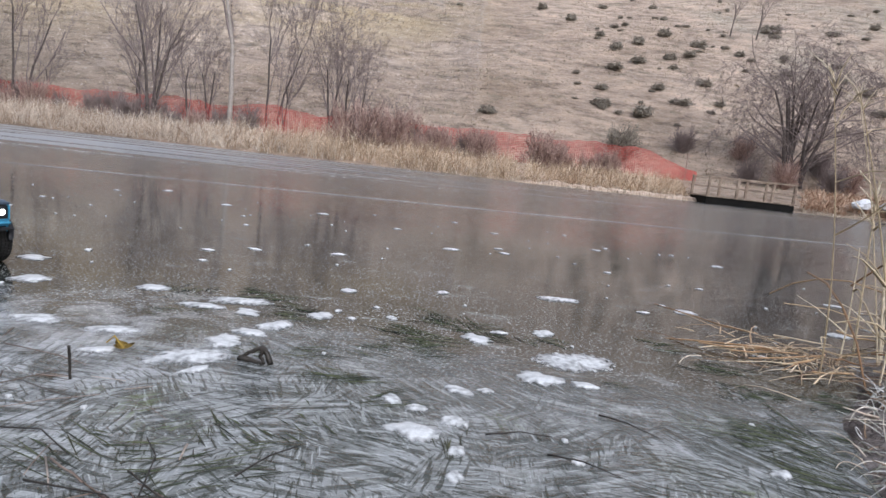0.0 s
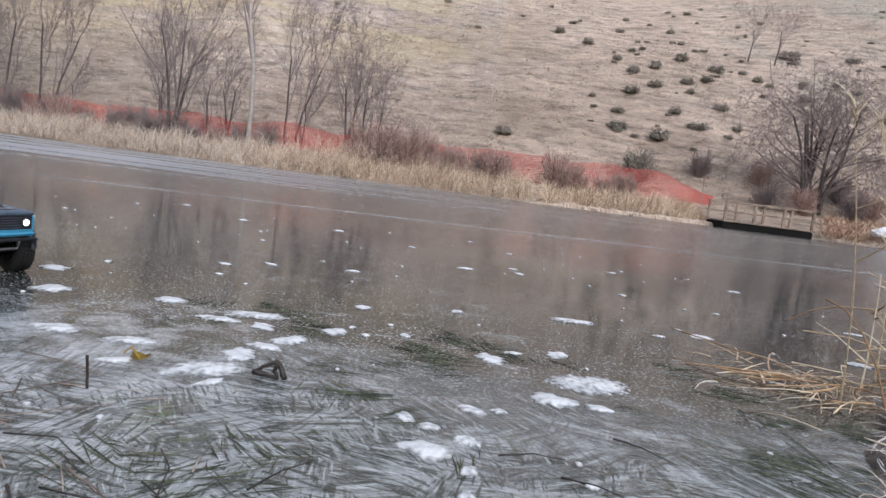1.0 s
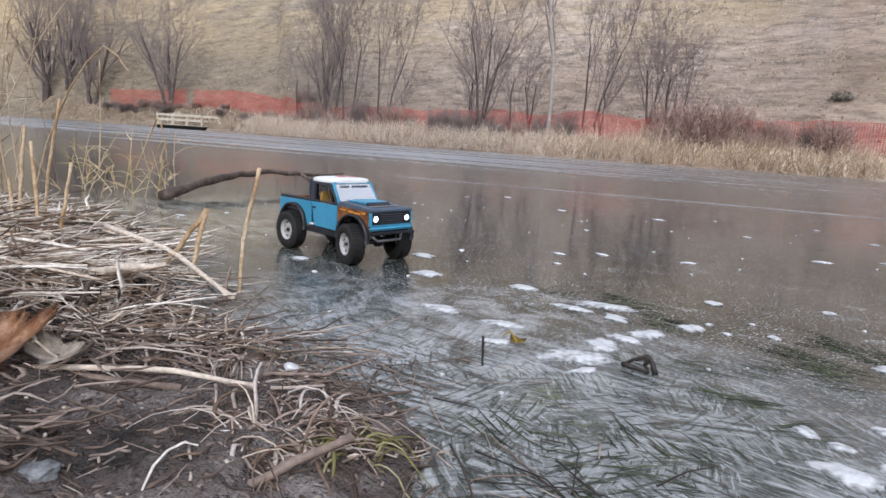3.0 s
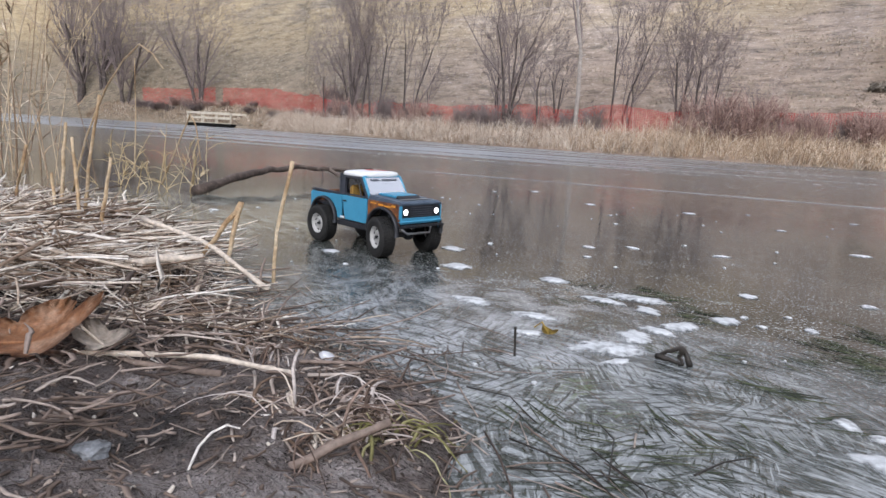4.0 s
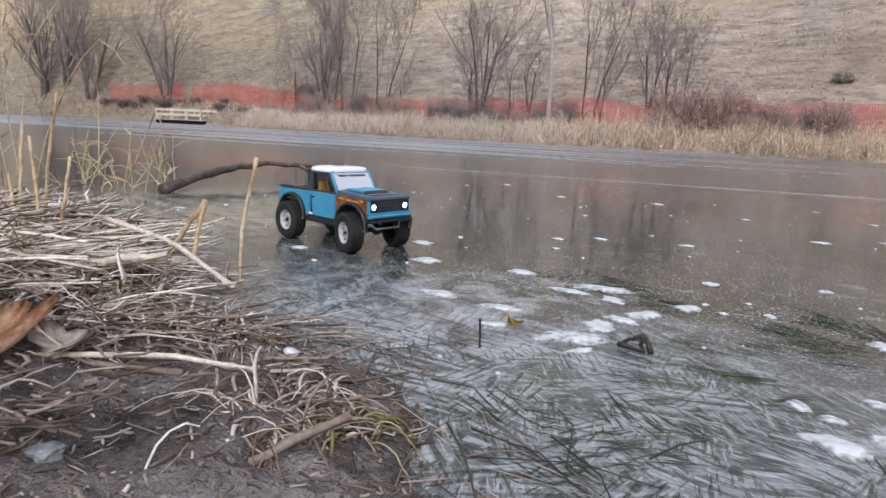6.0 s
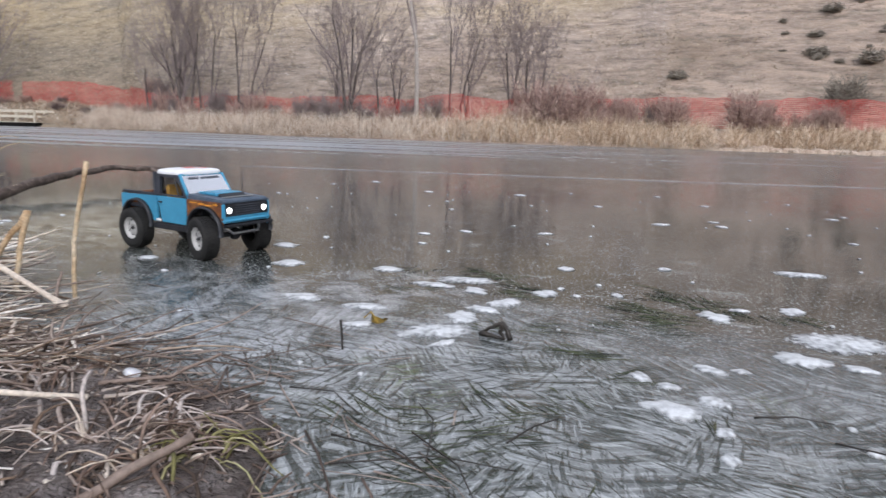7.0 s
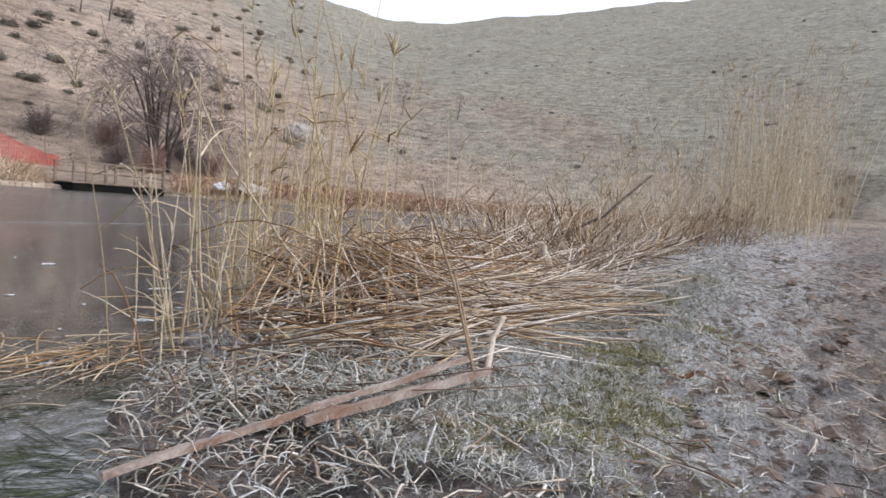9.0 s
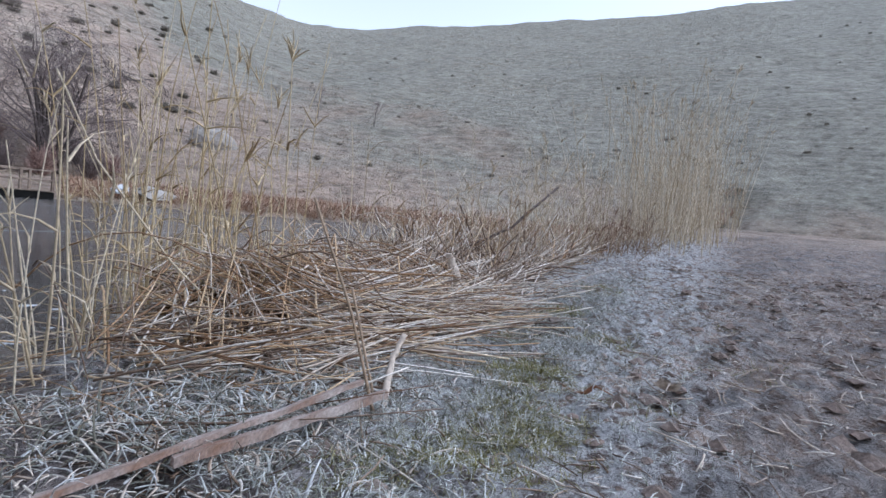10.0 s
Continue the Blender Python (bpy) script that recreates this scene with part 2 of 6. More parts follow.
def ground_mat():
    """Bare mud near the pond, dry grass and stony soil on the hillsides."""
    m = bpy.data.materials.new("ground_soil")
    m.use_nodes = True
    nt = m.node_tree
    b = nt.nodes["Principled BSDF"]
    L = nt.links.new
    tc = nt.nodes.new("ShaderNodeTexCoord")

    def noise_tex(sc, det=7, stretch=(1, 1, 1), rough=0.65):
        mp = nt.nodes.new("ShaderNodeMapping")
        mp.inputs["Scale"].default_value = stretch
        L(tc.outputs["Object"], mp.inputs["Vector"])
        n = nt.nodes.new("ShaderNodeTexNoise")
        n.inputs["Scale"].default_value, n.inputs["Detail"].default_value, n.inputs["Roughness"].default_value = sc, det, rough
        L(mp.outputs[0], n.inputs["Vector"])
        return n.outputs["Fac"]

    def ramp(v, *stops):
        r = nt.nodes.new("ShaderNodeValToRGB")
        els = r.color_ramp.elements
        while len(els) < len(stops):
            els.new(0.5)
        for k, (p, c) in enumerate(stops):
            els[k].position, els[k].color = p, (*c, 1)
        L(v, r.inputs["Fac"])
        return r.outputs["Color"]

    def mixc(f, a, c, blend="MIX"):
        n = nt.nodes.new("ShaderNodeMix")
        n.data_type, n.blend_type = "RGBA", blend
        if isinstance(f, float):
            n.inputs["Factor"].default_value = f
        else:
            L(f, n.inputs["Factor"])
        L(a, n.inputs["A"])
        L(c, n.inputs["B"])
        return n.outputs["Result"]

    def rng(v, a, c, lo=0.0, hi=1.0):
        n = nt.nodes.new("ShaderNodeMapRange")
        n.interpolation_type = "SMOOTHSTEP"
        n.inputs["From Min"].default_value, n.inputs["From Max"].default_value = a, c
        n.inputs["To Min"].default_value, n.inputs["To Max"].default_value = lo, hi
        L(v, n.inputs["Value"])
        return n.outputs[0]

    mud_n, mud_f = noise_tex(5.0), noise_tex(60.0)
    mud = ramp(mud_n, (0.36, (0.07, 0.048, 0.038)), (0.5, (0.26, 0.19, 0.15)), (0.64, (0.5, 0.4, 0.335)))
    frost = rng(noise_tex(24.0, 8), 0.41, 0.54, 0, 0.95)
    west = nt.nodes.new("ShaderNodeSeparateXYZ")
    L(tc.outputs["Object"], west.inputs[0])
    dry_side = rng(west.outputs["X"], 0.8, 1.7)
    wet = ramp(mud_n, (0.36, (0.03, 0.024, 0.021)), (0.5, (0.18, 0.146, 0.132)), (0.62, (0.4, 0.355, 0.335)))
    mud = mixc(dry_side, wet, mud)
    # dark wet mud towards the water; also paints in shade under the reed heap
    mud = mixc(rng(west.outputs["Y"], 0.95, 1.25), mud, wet)
    keep = nt.nodes.new("ShaderNodeMath")
    keep.operation = "MULTIPLY"
    L(frost, keep.inputs[0])
    both = nt.nodes.new("ShaderNodeMath")
    both.operation = "MULTIPLY"
    L(rng(west.outputs["X"], 0.85, 1.3, 0.05, 1.0), both.inputs[0])
    slant = nt.nodes.new("ShaderNodeMath")
    slant.operation = "MULTIPLY_ADD"
    L(west.outputs["X"], slant.inputs[0])
    slant.inputs[1].default_value = -0.07
    L(west.outputs["Y"], slant.inputs[2])
    L(rng(slant.outputs[0], -0.25, 0.3, 0.3, 1.0), both.inputs[1])
    L(both.outputs[0], keep.inputs[1])
    frost = keep.outputs[0]
    mud = mixc(frost, mud, ramp(mud_f, (0.3, (0.56, 0.56, 0.55)), (0.7, (0.82, 0.82, 0.82))))
    hill_n, hill_f = noise_tex(0.07, 6), noise_tex(1.5, 9, (0.6, 0.9, 2.2), 0.72)
    # sheep-track terraces that follow the contours, and loose stony scree
    steps = noise_tex(1.0, 8, (0.55, 0.6, 2.6), 0.72)
    scree = noise_tex(9.0, 4, (1, 1, 1.6), 0.7)
    hill = ramp(hill_n, (0.34, (0.33, 0.255, 0.195)), (0.46, (0.45, 0.355, 0.285)), (0.56, (0.53, 0.425, 0.345)), (0.66, (0.59, 0.48, 0.39)))
    hill = mixc(1.0, hill, ramp(steps, (0.34, (0.66, 0.64, 0.6)), (0.46, (0.97, 0.96, 0.95)), (0.56, (1.07, 1.06, 1.04)), (0.66, (1.22, 1.2, 1.17))), "MULTIPLY")
    hill = mixc(1.0, hill, ramp(hill_f, (0.36, (0.5, 0.49, 0.47)), (0.48, (0.98, 0.97, 0.96)), (0.66, (1.28, 1.26, 1.22))), "MULTIPLY")
    hill = mixc(rng(scree, 0.58, 0.66, 0, 0.55), hill, ramp(hill_f, (0.3, (0.16, 0.13, 0.1)), (0.7, (0.28, 0.23, 0.18))))
    hill = mixc(rng(scree, 0.4, 0.32, 0, 0.5), hill, ramp(hill_f, (0.3, (0.4, 0.34, 0.28)), (0.7, (0.6, 0.52, 0.44))))
    scrub = rng(noise_tex(0.8, 7, (1, 1, 2), 0.7), 0.54, 0.64, 0, 0.55)
    hill = mixc(scrub, hill, ramp(hill_f, (0.3, (0.15, 0.13, 0.09)), (0.7, (0.28, 0.24, 0.175))))
    sep = nt.nodes.new("ShaderNodeSeparateXYZ")
    L(tc.outputs["Object"], sep.inputs[0])
    side = nt.nodes.new("ShaderNodeMath")
    side.operation = "MULTIPLY_ADD"
    L(sep.outputs["X"], side.inputs[0])
    side.inputs[1].default_value = 0.012
    L(hill_n, side.inputs[2])
    green = ramp(hill_f, (0.34, (0.2, 0.175, 0.135)), (0.48, (0.36, 0.325, 0.265)), (0.62, (0.46, 0.42, 0.345)), (0.75, (0.56, 0.52, 0.44)))
    green = mixc(1.0, green, ramp(steps, (0.0, (0.82, 0.85, 0.83)), (1.0, (0.82, 0.85, 0.83))), "MULTIPLY")
    green = mixc(1.0, green, ramp(steps, (0.36, (0.62, 0.62, 0.6)), (0.47, (0.97, 0.97, 0.97)), (0.64, (1.18, 1.18, 1.16))), "MULTIPLY")
    hill = mixc(rng(side.outputs[0], 0.72, 0.98), hill, green)
    olive = ramp(hill_f, (0.3, (0.12, 0.105, 0.07)), (0.55, (0.25, 0.215, 0.145)), (0.75, (0.38, 0.32, 0.22)))
    hill = mixc(rng(sep.outputs["X"], -8.0, -34.0, 0.0, 0.7), hill, olive)
    # straw-yellow grass on the shoulders of the western slope
    yellow = nt.nodes.new("ShaderNodeMath")
    yellow.operation = "MULTIPLY"
    L(rng(noise_tex(0.16, 7, (0.5, 0.5, 2.4), 0.7), 0.4, 0.56, 0, 0.9), yellow.inputs[0])
    band = nt.nodes.new("ShaderNodeMath")
    band.operation = "MULTIPLY"
    L(rng(sep.outputs["Z"], 3.5, 9.0), band.inputs[0])
    L(rng(sep.outputs["X"], 3.0, -6.0), band.inputs[1])
    L(band.outputs[0], yellow.inputs[1])
    hill = mixc(yellow.outputs[0], hill, ramp(hill_f, (0.32, (0.3, 0.22, 0.12)), (0.5, (0.54, 0.42, 0.25)), (0.7, (0.68, 0.55, 0.36))))
    dist = nt.nodes.new("ShaderNodeVectorMath")
    dist.operation = "LENGTH"
    L(tc.outputs["Object"], dist.inputs[0])
    col = mixc(rng(dist.outputs["Value"], 7.0, 15.0), mud, hill)
    L(col, b.inputs["Base Color"])
    gloss = nt.nodes.new("ShaderNodeMath")
    gloss.operation = "MULTIPLY"
    L(rng(mud_n, 0.35, 0.65, 0.4, 0.95), gloss.inputs[0])
    L(rng(west.outputs["X"], 0.1, 0.7, 0.3, 1.0), gloss.inputs[1])
    L(gloss.outputs[0], b.inputs["Roughness"])
    b.inputs["Specular IOR Level"].default_value = 0.3
    bp = nt.nodes.new("ShaderNodeBump")
    bp.inputs["Strength"].default_value, bp.inputs["Distance"].default_value = 0.9, 0.03
    L(mud_f, bp.inputs["Height"])
    bp2 = nt.nodes.new("ShaderNodeBump")
    bp2.inputs["Strength"].default_value, bp2.inputs["Distance"].default_value = 0.9, 0.3
    relief = nt.nodes.new("ShaderNodeMath")
    L(hill_f, relief.inputs[0])
    L(steps, relief.inputs[1])
    L(relief.outputs[0], bp2.inputs["Height"])
    L(bp.outputs[0], bp2.inputs["Normal"])
    L(bp2.outputs[0], b.inputs["Normal"])
    m.diffuse_color = (0.3, 0.24, 0.18, 1)
    return m


def bubble_mat():
    """Milky air frozen under the surface, thinning out to a ragged rim."""
    m = mat("white_frozen_bubble", [(0.48, 0.5, 0.51), (0.72, 0.74, 0.75)], 30, 120, 0.45, 0.3, grain=0.15, reach=0.002)
    nt = m.node_tree
    L = nt.links.new
    at = nt.nodes.new("ShaderNodeAttribute")
    at.attribute_name = "rim"
    tc = nt.nodes.new("ShaderNodeTexCoord")
    n = nt.nodes.new("ShaderNodeTexNoise")
    n.inputs["Scale"].default_value, n.inputs["Detail"].default_value = 70.0, 6
    L(tc.outputs["Object"], n.inputs["Vector"])
    add = nt.nodes.new("ShaderNodeMath")
    L(at.outputs["Fac"], add.inputs[0])
    L(n.outputs["Fac"], add.inputs[1])
    r = nt.nodes.new("ShaderNodeMapRange")
    r.inputs["From Min"].default_value, r.inputs["From Max"].default_value = 0.56, 1.0
    r.inputs["To Max"].default_value = 0.95
    L(add.outputs[0], r.inputs["Value"])
    L(r.outputs[0], nt.nodes["Principled BSDF"].inputs["Alpha"])
    return m


CLOUDY_ICE = mat("cloudy_ice_lump", [(0.09, 0.095, 0.1), (0.24, 0.25, 0.26)], 30, 120, 0.25, 0.5, reach=0.003)
HEAP_STRAW = mat("heaped_golden_straw", [(0.14, 0.075, 0.04), (0.4, 0.24, 0.12), (0.64, 0.46, 0.27), (0.78, 0.65, 0.47)], 3, 90, 0.75, 0.2, island=True)
PALE_REED = mat("cream_feathery_reed", [(0.4, 0.31, 0.19), (0.6, 0.5, 0.35), (0.75, 0.67, 0.52)], 3, 90, 0.75, 0.2, island=True)
CRACK = mat("white_ice_crack", [(0.2, 0.21, 0.21), (0.42, 0.44, 0.45)], 2, 60, 0.5, 0.2)
DOGWOOD = mat("reddish_bare_twigs", [(0.2, 0.12, 0.1), (0.3, 0.19, 0.16), (0.4, 0.28, 0.24)], 2, 30, 0.85, 0.1)
TUFT = mat("frosted_brown_sedge", [(0.045, 0.03, 0.02), (0.14, 0.09, 0.065), (0.3, 0.225, 0.18), (0.56, 0.5, 0.46)], 3, 90, 0.7, 0.2, island=True)
DARK_NEEDLE = mat("dark_green_ice_needle", [(0.012, 0.016, 0.008), (0.035, 0.045, 0.02), (0.07, 0.08, 0.04)], 3, 90, 0.25, 0.1, island=True)
STALK = mat("broken_reed_stalk", [(0.13, 0.075, 0.045), (0.38, 0.25, 0.13), (0.56, 0.44, 0.29), (0.64, 0.55, 0.42)], 9, 120, 0.7, 0.3, reach=0.002)
MUD = mat("frozen_mud_clod", [(0.1, 0.075, 0.06), (0.22, 0.165, 0.135), (0.36, 0.3, 0.26)], 20, 90, 0.85, 0.6)
ROOT = mat("black_wet_root", [(0.012, 0.01, 0.008), (0.04, 0.034, 0.028)], 30, 120, 0.5, 0.4, reach=0.003)
STRAW = mat("dry_reed_straw", [(0.12, 0.07, 0.045), (0.38, 0.26, 0.16), (0.62, 0.49, 0.33), (0.76, 0.67, 0.54)], 3, 90, 0.75, 0.2, island=True)
PALE_STRAW = mat("bleached_reed_straw", [(0.09, 0.055, 0.035), (0.27, 0.19, 0.13), (0.54, 0.45, 0.36), (0.7, 0.63, 0.54), (0.8, 0.75, 0.69)], 3, 90, 0.8, 0.2, island=True)
WET_STRAW = mat("wet_rotting_reed", [(0.05, 0.034, 0.026), (0.13, 0.092, 0.07), (0.25, 0.19, 0.155), (0.42, 0.355, 0.305)], 3, 90, 0.6, 0.2, island=True)
GOLD_REED = mat("golden_reed", [(0.36, 0.25, 0.12), (0.6, 0.47, 0.27), (0.72, 0.61, 0.42)], 3, 90, 0.7, 0.2, island=True)
SEDGE = mat("brown_sedge", [(0.15, 0.08, 0.045), (0.26, 0.16, 0.1), (0.4, 0.3, 0.2), (0.52, 0.46, 0.38)], 3, 90, 0.7, 0.2, island=True)
HOAR = mat("hoar_white_grass", [(0.38, 0.39, 0.3), (0.62, 0.64, 0.57), (0.78, 0.8, 0.76), (0.86, 0.87, 0.86)], 3, 90, 0.8, 0.2, island=True)
FROST_GRASS = mat("frosted_grass", [(0.1, 0.09, 0.06), (0.3, 0.3, 0.25), (0.52, 0.53, 0.5), (0.72, 0.72, 0.72)], 3, 90, 0.8, 0.2, island=True)
MOSS = mat("green_moss_grass", [(0.13, 0.12, 0.04), (0.26, 0.24, 0.095), (0.42, 0.39, 0.22)], 3, 90, 0.8, 0.2, island=True)
GOLDBED = mat("golden_reed_bed", [(0.28, 0.18, 0.12), (0.54, 0.4, 0.27), (0.7, 0.56, 0.41), (0.82, 0.73, 0.6)], 0.4, 30, 0.8, 0.1, island=True)
REEDBED = mat("far_reed_bed", [(0.26, 0.18, 0.13), (0.52, 0.41, 0.31), (0.68, 0.58, 0.47), (0.8, 0.74, 0.66)], 0.4, 30, 0.8, 0.1, island=True)
PALE_MAT = mat("bleached_reed_mat", [(0.42, 0.33, 0.25), (0.6, 0.51, 0.41), (0.74, 0.67, 0.58)], 0.4, 30, 0.8, 0.1, island=True)
LEDGE = mat("frozen_reed_ledge", [(0.28, 0.2, 0.145), (0.44, 0.345, 0.265), (0.58, 0.48, 0.39)], 5, 40, 0.8, 0.5, reach=0.02)
BARK = mat("grey_bark", [(0.05, 0.04, 0.036), (0.095, 0.076, 0.068), (0.16, 0.13, 0.118)], 9, 70, 0.85, 0.6)
TWIGS = mat("bare_twigs", [(0.17, 0.135, 0.125), (0.28, 0.225, 0.21)], 2, 30, 0.85, 0.1)
PALE_BARK = mat("pale_poplar_bark", [(0.27, 0.235, 0.205), (0.42, 0.375, 0.335)], 6, 50, 0.8, 0.4)
DEADWOOD = mat("weathered_branch_bark", [(0.03, 0.022, 0.017), (0.09, 0.065, 0.052), (0.2, 0.16, 0.135)], 30, 160, 0.8, 0.8, reach=0.004)
BOARD = mat("split_grey_wood", [(0.24, 0.135, 0.085), (0.33, 0.26, 0.22), (0.5, 0.44, 0.4)], 9, 140, 0.75, 0.5, stretch=(1, 6, 1), reach=0.003)
PALEWOOD = mat("pale_jetty_timber", [(0.42, 0.37, 0.29), (0.58, 0.53, 0.43)], 4, 40, 0.8, 0.3)
DOCKWOOD = mat("grey_dock_timber", [(0.12, 0.085, 0.065), (0.24, 0.18, 0.135), (0.34, 0.27, 0.21)], 4, 40, 0.8, 0.3)
TAR = mat("black_float_rubber", [(0.006, 0.006, 0.006), (0.014, 0.013, 0.012)], 4, 40, 0.8, 0.2, spec=0.1)
RUSTY = mat("rusty_flattened_sedge", [(0.2, 0.11, 0.07), (0.4, 0.25, 0.165), (0.54, 0.38, 0.27), (0.64, 0.5, 0.38)], 0.4, 30, 0.8, 0.1, island=True)
BRUSH_TWIG = mat("pinkish_dry_brush", [(0.2, 0.12, 0.1), (0.38, 0.25, 0.21), (0.52, 0.39, 0.33)], 0.6, 30, 0.85, 0.1, island=True)
NET = mat("orange_red_plastic_netting", [(0.36, 0.035, 0.03), (0.5, 0.07, 0.055), (0.58, 0.16, 0.13)], 0.5, 12, 0.55, 0.0, grain=0.2)
SAGE = mat("grey_green_sagebrush", [(0.14, 0.12, 0.095), (0.25, 0.22, 0.18), (0.38, 0.345, 0.29)], 2, 30, 0.9, 0.0, island=True)
HILLGRASS = mat("dry_hill_grass", [(0.2, 0.165, 0.12), (0.34, 0.275, 0.21), (0.45, 0.375, 0.28), (0.56, 0.47, 0.34)], 0.2, 20, 0.9, 0.0, island=True)
BROWN_LEAF = mat("brown_dead_leaf", [(0.17, 0.07, 0.03), (0.38, 0.18, 0.085), (0.62, 0.43, 0.3)], 22, 120, 0.6, 0.4, reach=0.003)
PALE_LEAF = mat("bleached_dead_leaf", [(0.3, 0.24, 0.18), (0.52, 0.45, 0.38), (0.66, 0.6, 0.53)], 24, 120, 0.7, 0.4, reach=0.003)
YELLOW_LEAF = mat("yellow_dead_leaf", [(0.25, 0.16, 0.03), (0.42, 0.3, 0.06)], 20, 120, 0.6, 0.3, reach=0.003)
BUBBLE = bubble_mat()
ROCK = mat("pale_rock", [(0.3, 0.27, 0.24), (0.45, 0.42, 0.38)], 2, 20, 0.85, 0.6)
WHITE_BAG = mat("white_plastic_sack", [(0.6, 0.62, 0.66), (0.75, 0.76, 0.78)], 3, 20, 0.5, 0.4)
ICE = ice_mat()
GROUND = ground_mat()


# ---- mesh building ----
class Geo:
    """Gathers vertices and faces for one mesh."""

    def __init__(self):
        self.v, self.f = [], []

    def tube(self, pts, radii, sides=4, flat=1.0, cap=True):
        pts = [Vector(p) for p in pts]
        base = len(self.v)
        up = Vector((0.13, 0.21, 1)).normalized()
        for i, p in enumerate(pts):
            d = (pts[min(i + 1, len(pts) - 1)] - pts[max(i - 1, 0)])
            d = d.normalized() if d.length > 1e-9 else Vector((0, 0, 1))
            a = d.cross(up)
            if a.length < 0.1:
                a = d.cross(Vector((1, 0, 0)))
            a.normalize()
            b = d.cross(a)
            r = radii[i] if isinstance(radii, (list, tuple)) else radii
            for k in range(sides):
                w = 2 * math.pi * k / sides
                self.v.append(p + a * (math.cos(w) * r) + b * (math.sin(w) * r * flat))
        for i in range(len(pts) - 1):
            for k in range(sides):
                n = (k + 1) % sides
                self.f.append((base + i * sides + k, base + i * sides + n, base + (i + 1) * sides + n, base + (i + 1) * sides + k))
        if cap:
            self.f.append(tuple(base + k for k in reversed(range(sides))))
            self.f.append(tuple(base + (len(pts) - 1) * sides + k for k in range(sides)))
        return self

    def box(self, c, size, m=None):
        base = len(self.v)
        m = m or Matrix()
        for x in (-0.5, 0.5):
            for y in (-0.5, 0.5):
                for z in (-0.5, 0.5):
                    self.v.append(m @ Vector((c[0] + x * size[0], c[1] + y * size[1], c[2] + z * size[2])))
        for q in ((0, 1, 3, 2), (4, 6, 7, 5), (0, 4, 5, 1), (2, 3, 7, 6), (0, 2, 6, 4), (1, 5, 7, 3)):
            self.f.append(tuple(base + k for k in q))
        return self

    def mesh(self, name, material, smooth=True):
        me = bpy.data.meshes.new(name)
        me.from_pydata([tuple(p) for p in self.v], [], self.f)
        me.materials.append(material)
        if smooth:
            me.shade_smooth()
        return me


def part(name, source, material, parent=None, label="", smooth=False):
    """Links a Geo, a bmesh or a mesh as one mesh object under a thing or a part."""
    if isinstance(source, Geo):
        me = source.mesh(name, material, smooth)
    elif isinstance(source, bmesh.types.BMesh):
        me = bpy.data.meshes.new(name)
        source.to_mesh(me)
        source.free()
        me.materials.append(material)
        if smooth:
            me.shade_smooth()
    else:
        me = source
    ob = new(name, me)
    ob.parent = parent
    if label:
        ob["label"] = label
    return ob


def rbox(size, at=(0, 0, 0), bevel=0.003, segs=2):
    bm = bmesh.new()
    bmesh.ops.create_cube(bm, size=1)
    bmesh.ops.scale(bm, vec=size, verts=bm.verts)
    bmesh.ops.bevel(bm, geom=bm.edges[:], offset=bevel, segments=segs, affect="EDGES")
    bmesh.ops.translate(bm, vec=at, verts=bm.verts)
    return bm


def slab(profile, y0, y1, bevel=0.0):
    """A side profile in x and z, given depth from y0 to y1."""
    bm = bmesh.new()
    f = bm.faces.new([bm.verts.new((x, y0, z)) for x, z in profile])
    r = bmesh.ops.extrude_face_region(bm, geom=[f])
    bmesh.ops.translate(bm, vec=(0, y1 - y0, 0), verts=[g for g in r["geom"] if isinstance(g, bmesh.types.BMVert)])
    bmesh.ops.recalc_face_normals(bm, faces=bm.faces[:])
    if bevel:
        sharp = [e for e in bm.edges if len(e.link_faces) == 2 and e.calc_face_angle() > 0.5]
        bmesh.ops.bevel(bm, geom=sharp, offset=bevel, segments=2, affect="EDGES")
    return bm


def lathe(ring, sides=36):
    """A ring profile of (radius, y) spun round the y axis."""
    g = Geo()
    n = len(ring)
    for k in range(sides):
        w = 2 * math.pi * k / sides
        for r, y in ring:
            g.v.append(Vector((math.cos(w) * r, y, math.sin(w) * r)))
    for k in range(sides):
        for i in range(n - 1):
            a, b = k * n + i, ((k + 1) % sides) * n + i
            g.f.append((a, a + 1, b + 1, b))
    return g


def lerp(t, a, b):
    return a + (b - a) * t


# ---- the lie of the land ----
NEAR_X = [-80, -40, -8, -4.2, -3.0, -2.4, -1.84, -1.5, -1.23, -1.02, -0.6, -0.4, -0.1, 0.3, 0.55, 0.75, 1.0, 2, 4, 8, 14, 30, 40]
NEAR_Y = [0, 0, 0.9, 1.0, 1.1, 1.2, 1.07, 0.9, 0.76, 0.69, 0.68, 0.5, 0.28, 0.35, 0.68, 1.1, 1.5, 2.1, 2.6, 3.0, 3.5, 4, 2.2]
FAR_X = [-80, -60, -33, -20, -7, 7.5, 10.6, 14, 22, 30, 36, 40]
FAR_Y = [0.1, 27, 25, 21.5, 19.6, 19.5, 19.3, 18.0, 13, 7, 3, 2.2]


def near_y(x):
    return float(np.interp(x, NEAR_X, NEAR_Y))


def far_y(x):
    return float(np.interp(x, FAR_X, FAR_Y))


def shore_radius(az):
    """How far off the far shore is, in the direction az (degrees from +y to the right)."""
    s, c = math.sin(radians(az)), math.cos(radians(az))
    r = 2.0
    while r < 90:
        x, y = r * s, r * c
        if y > far_y(x) or x < -79:
            return r
        r += 0.25
    return 60.0


AZ = np.arange(-180, 181, 1.0)


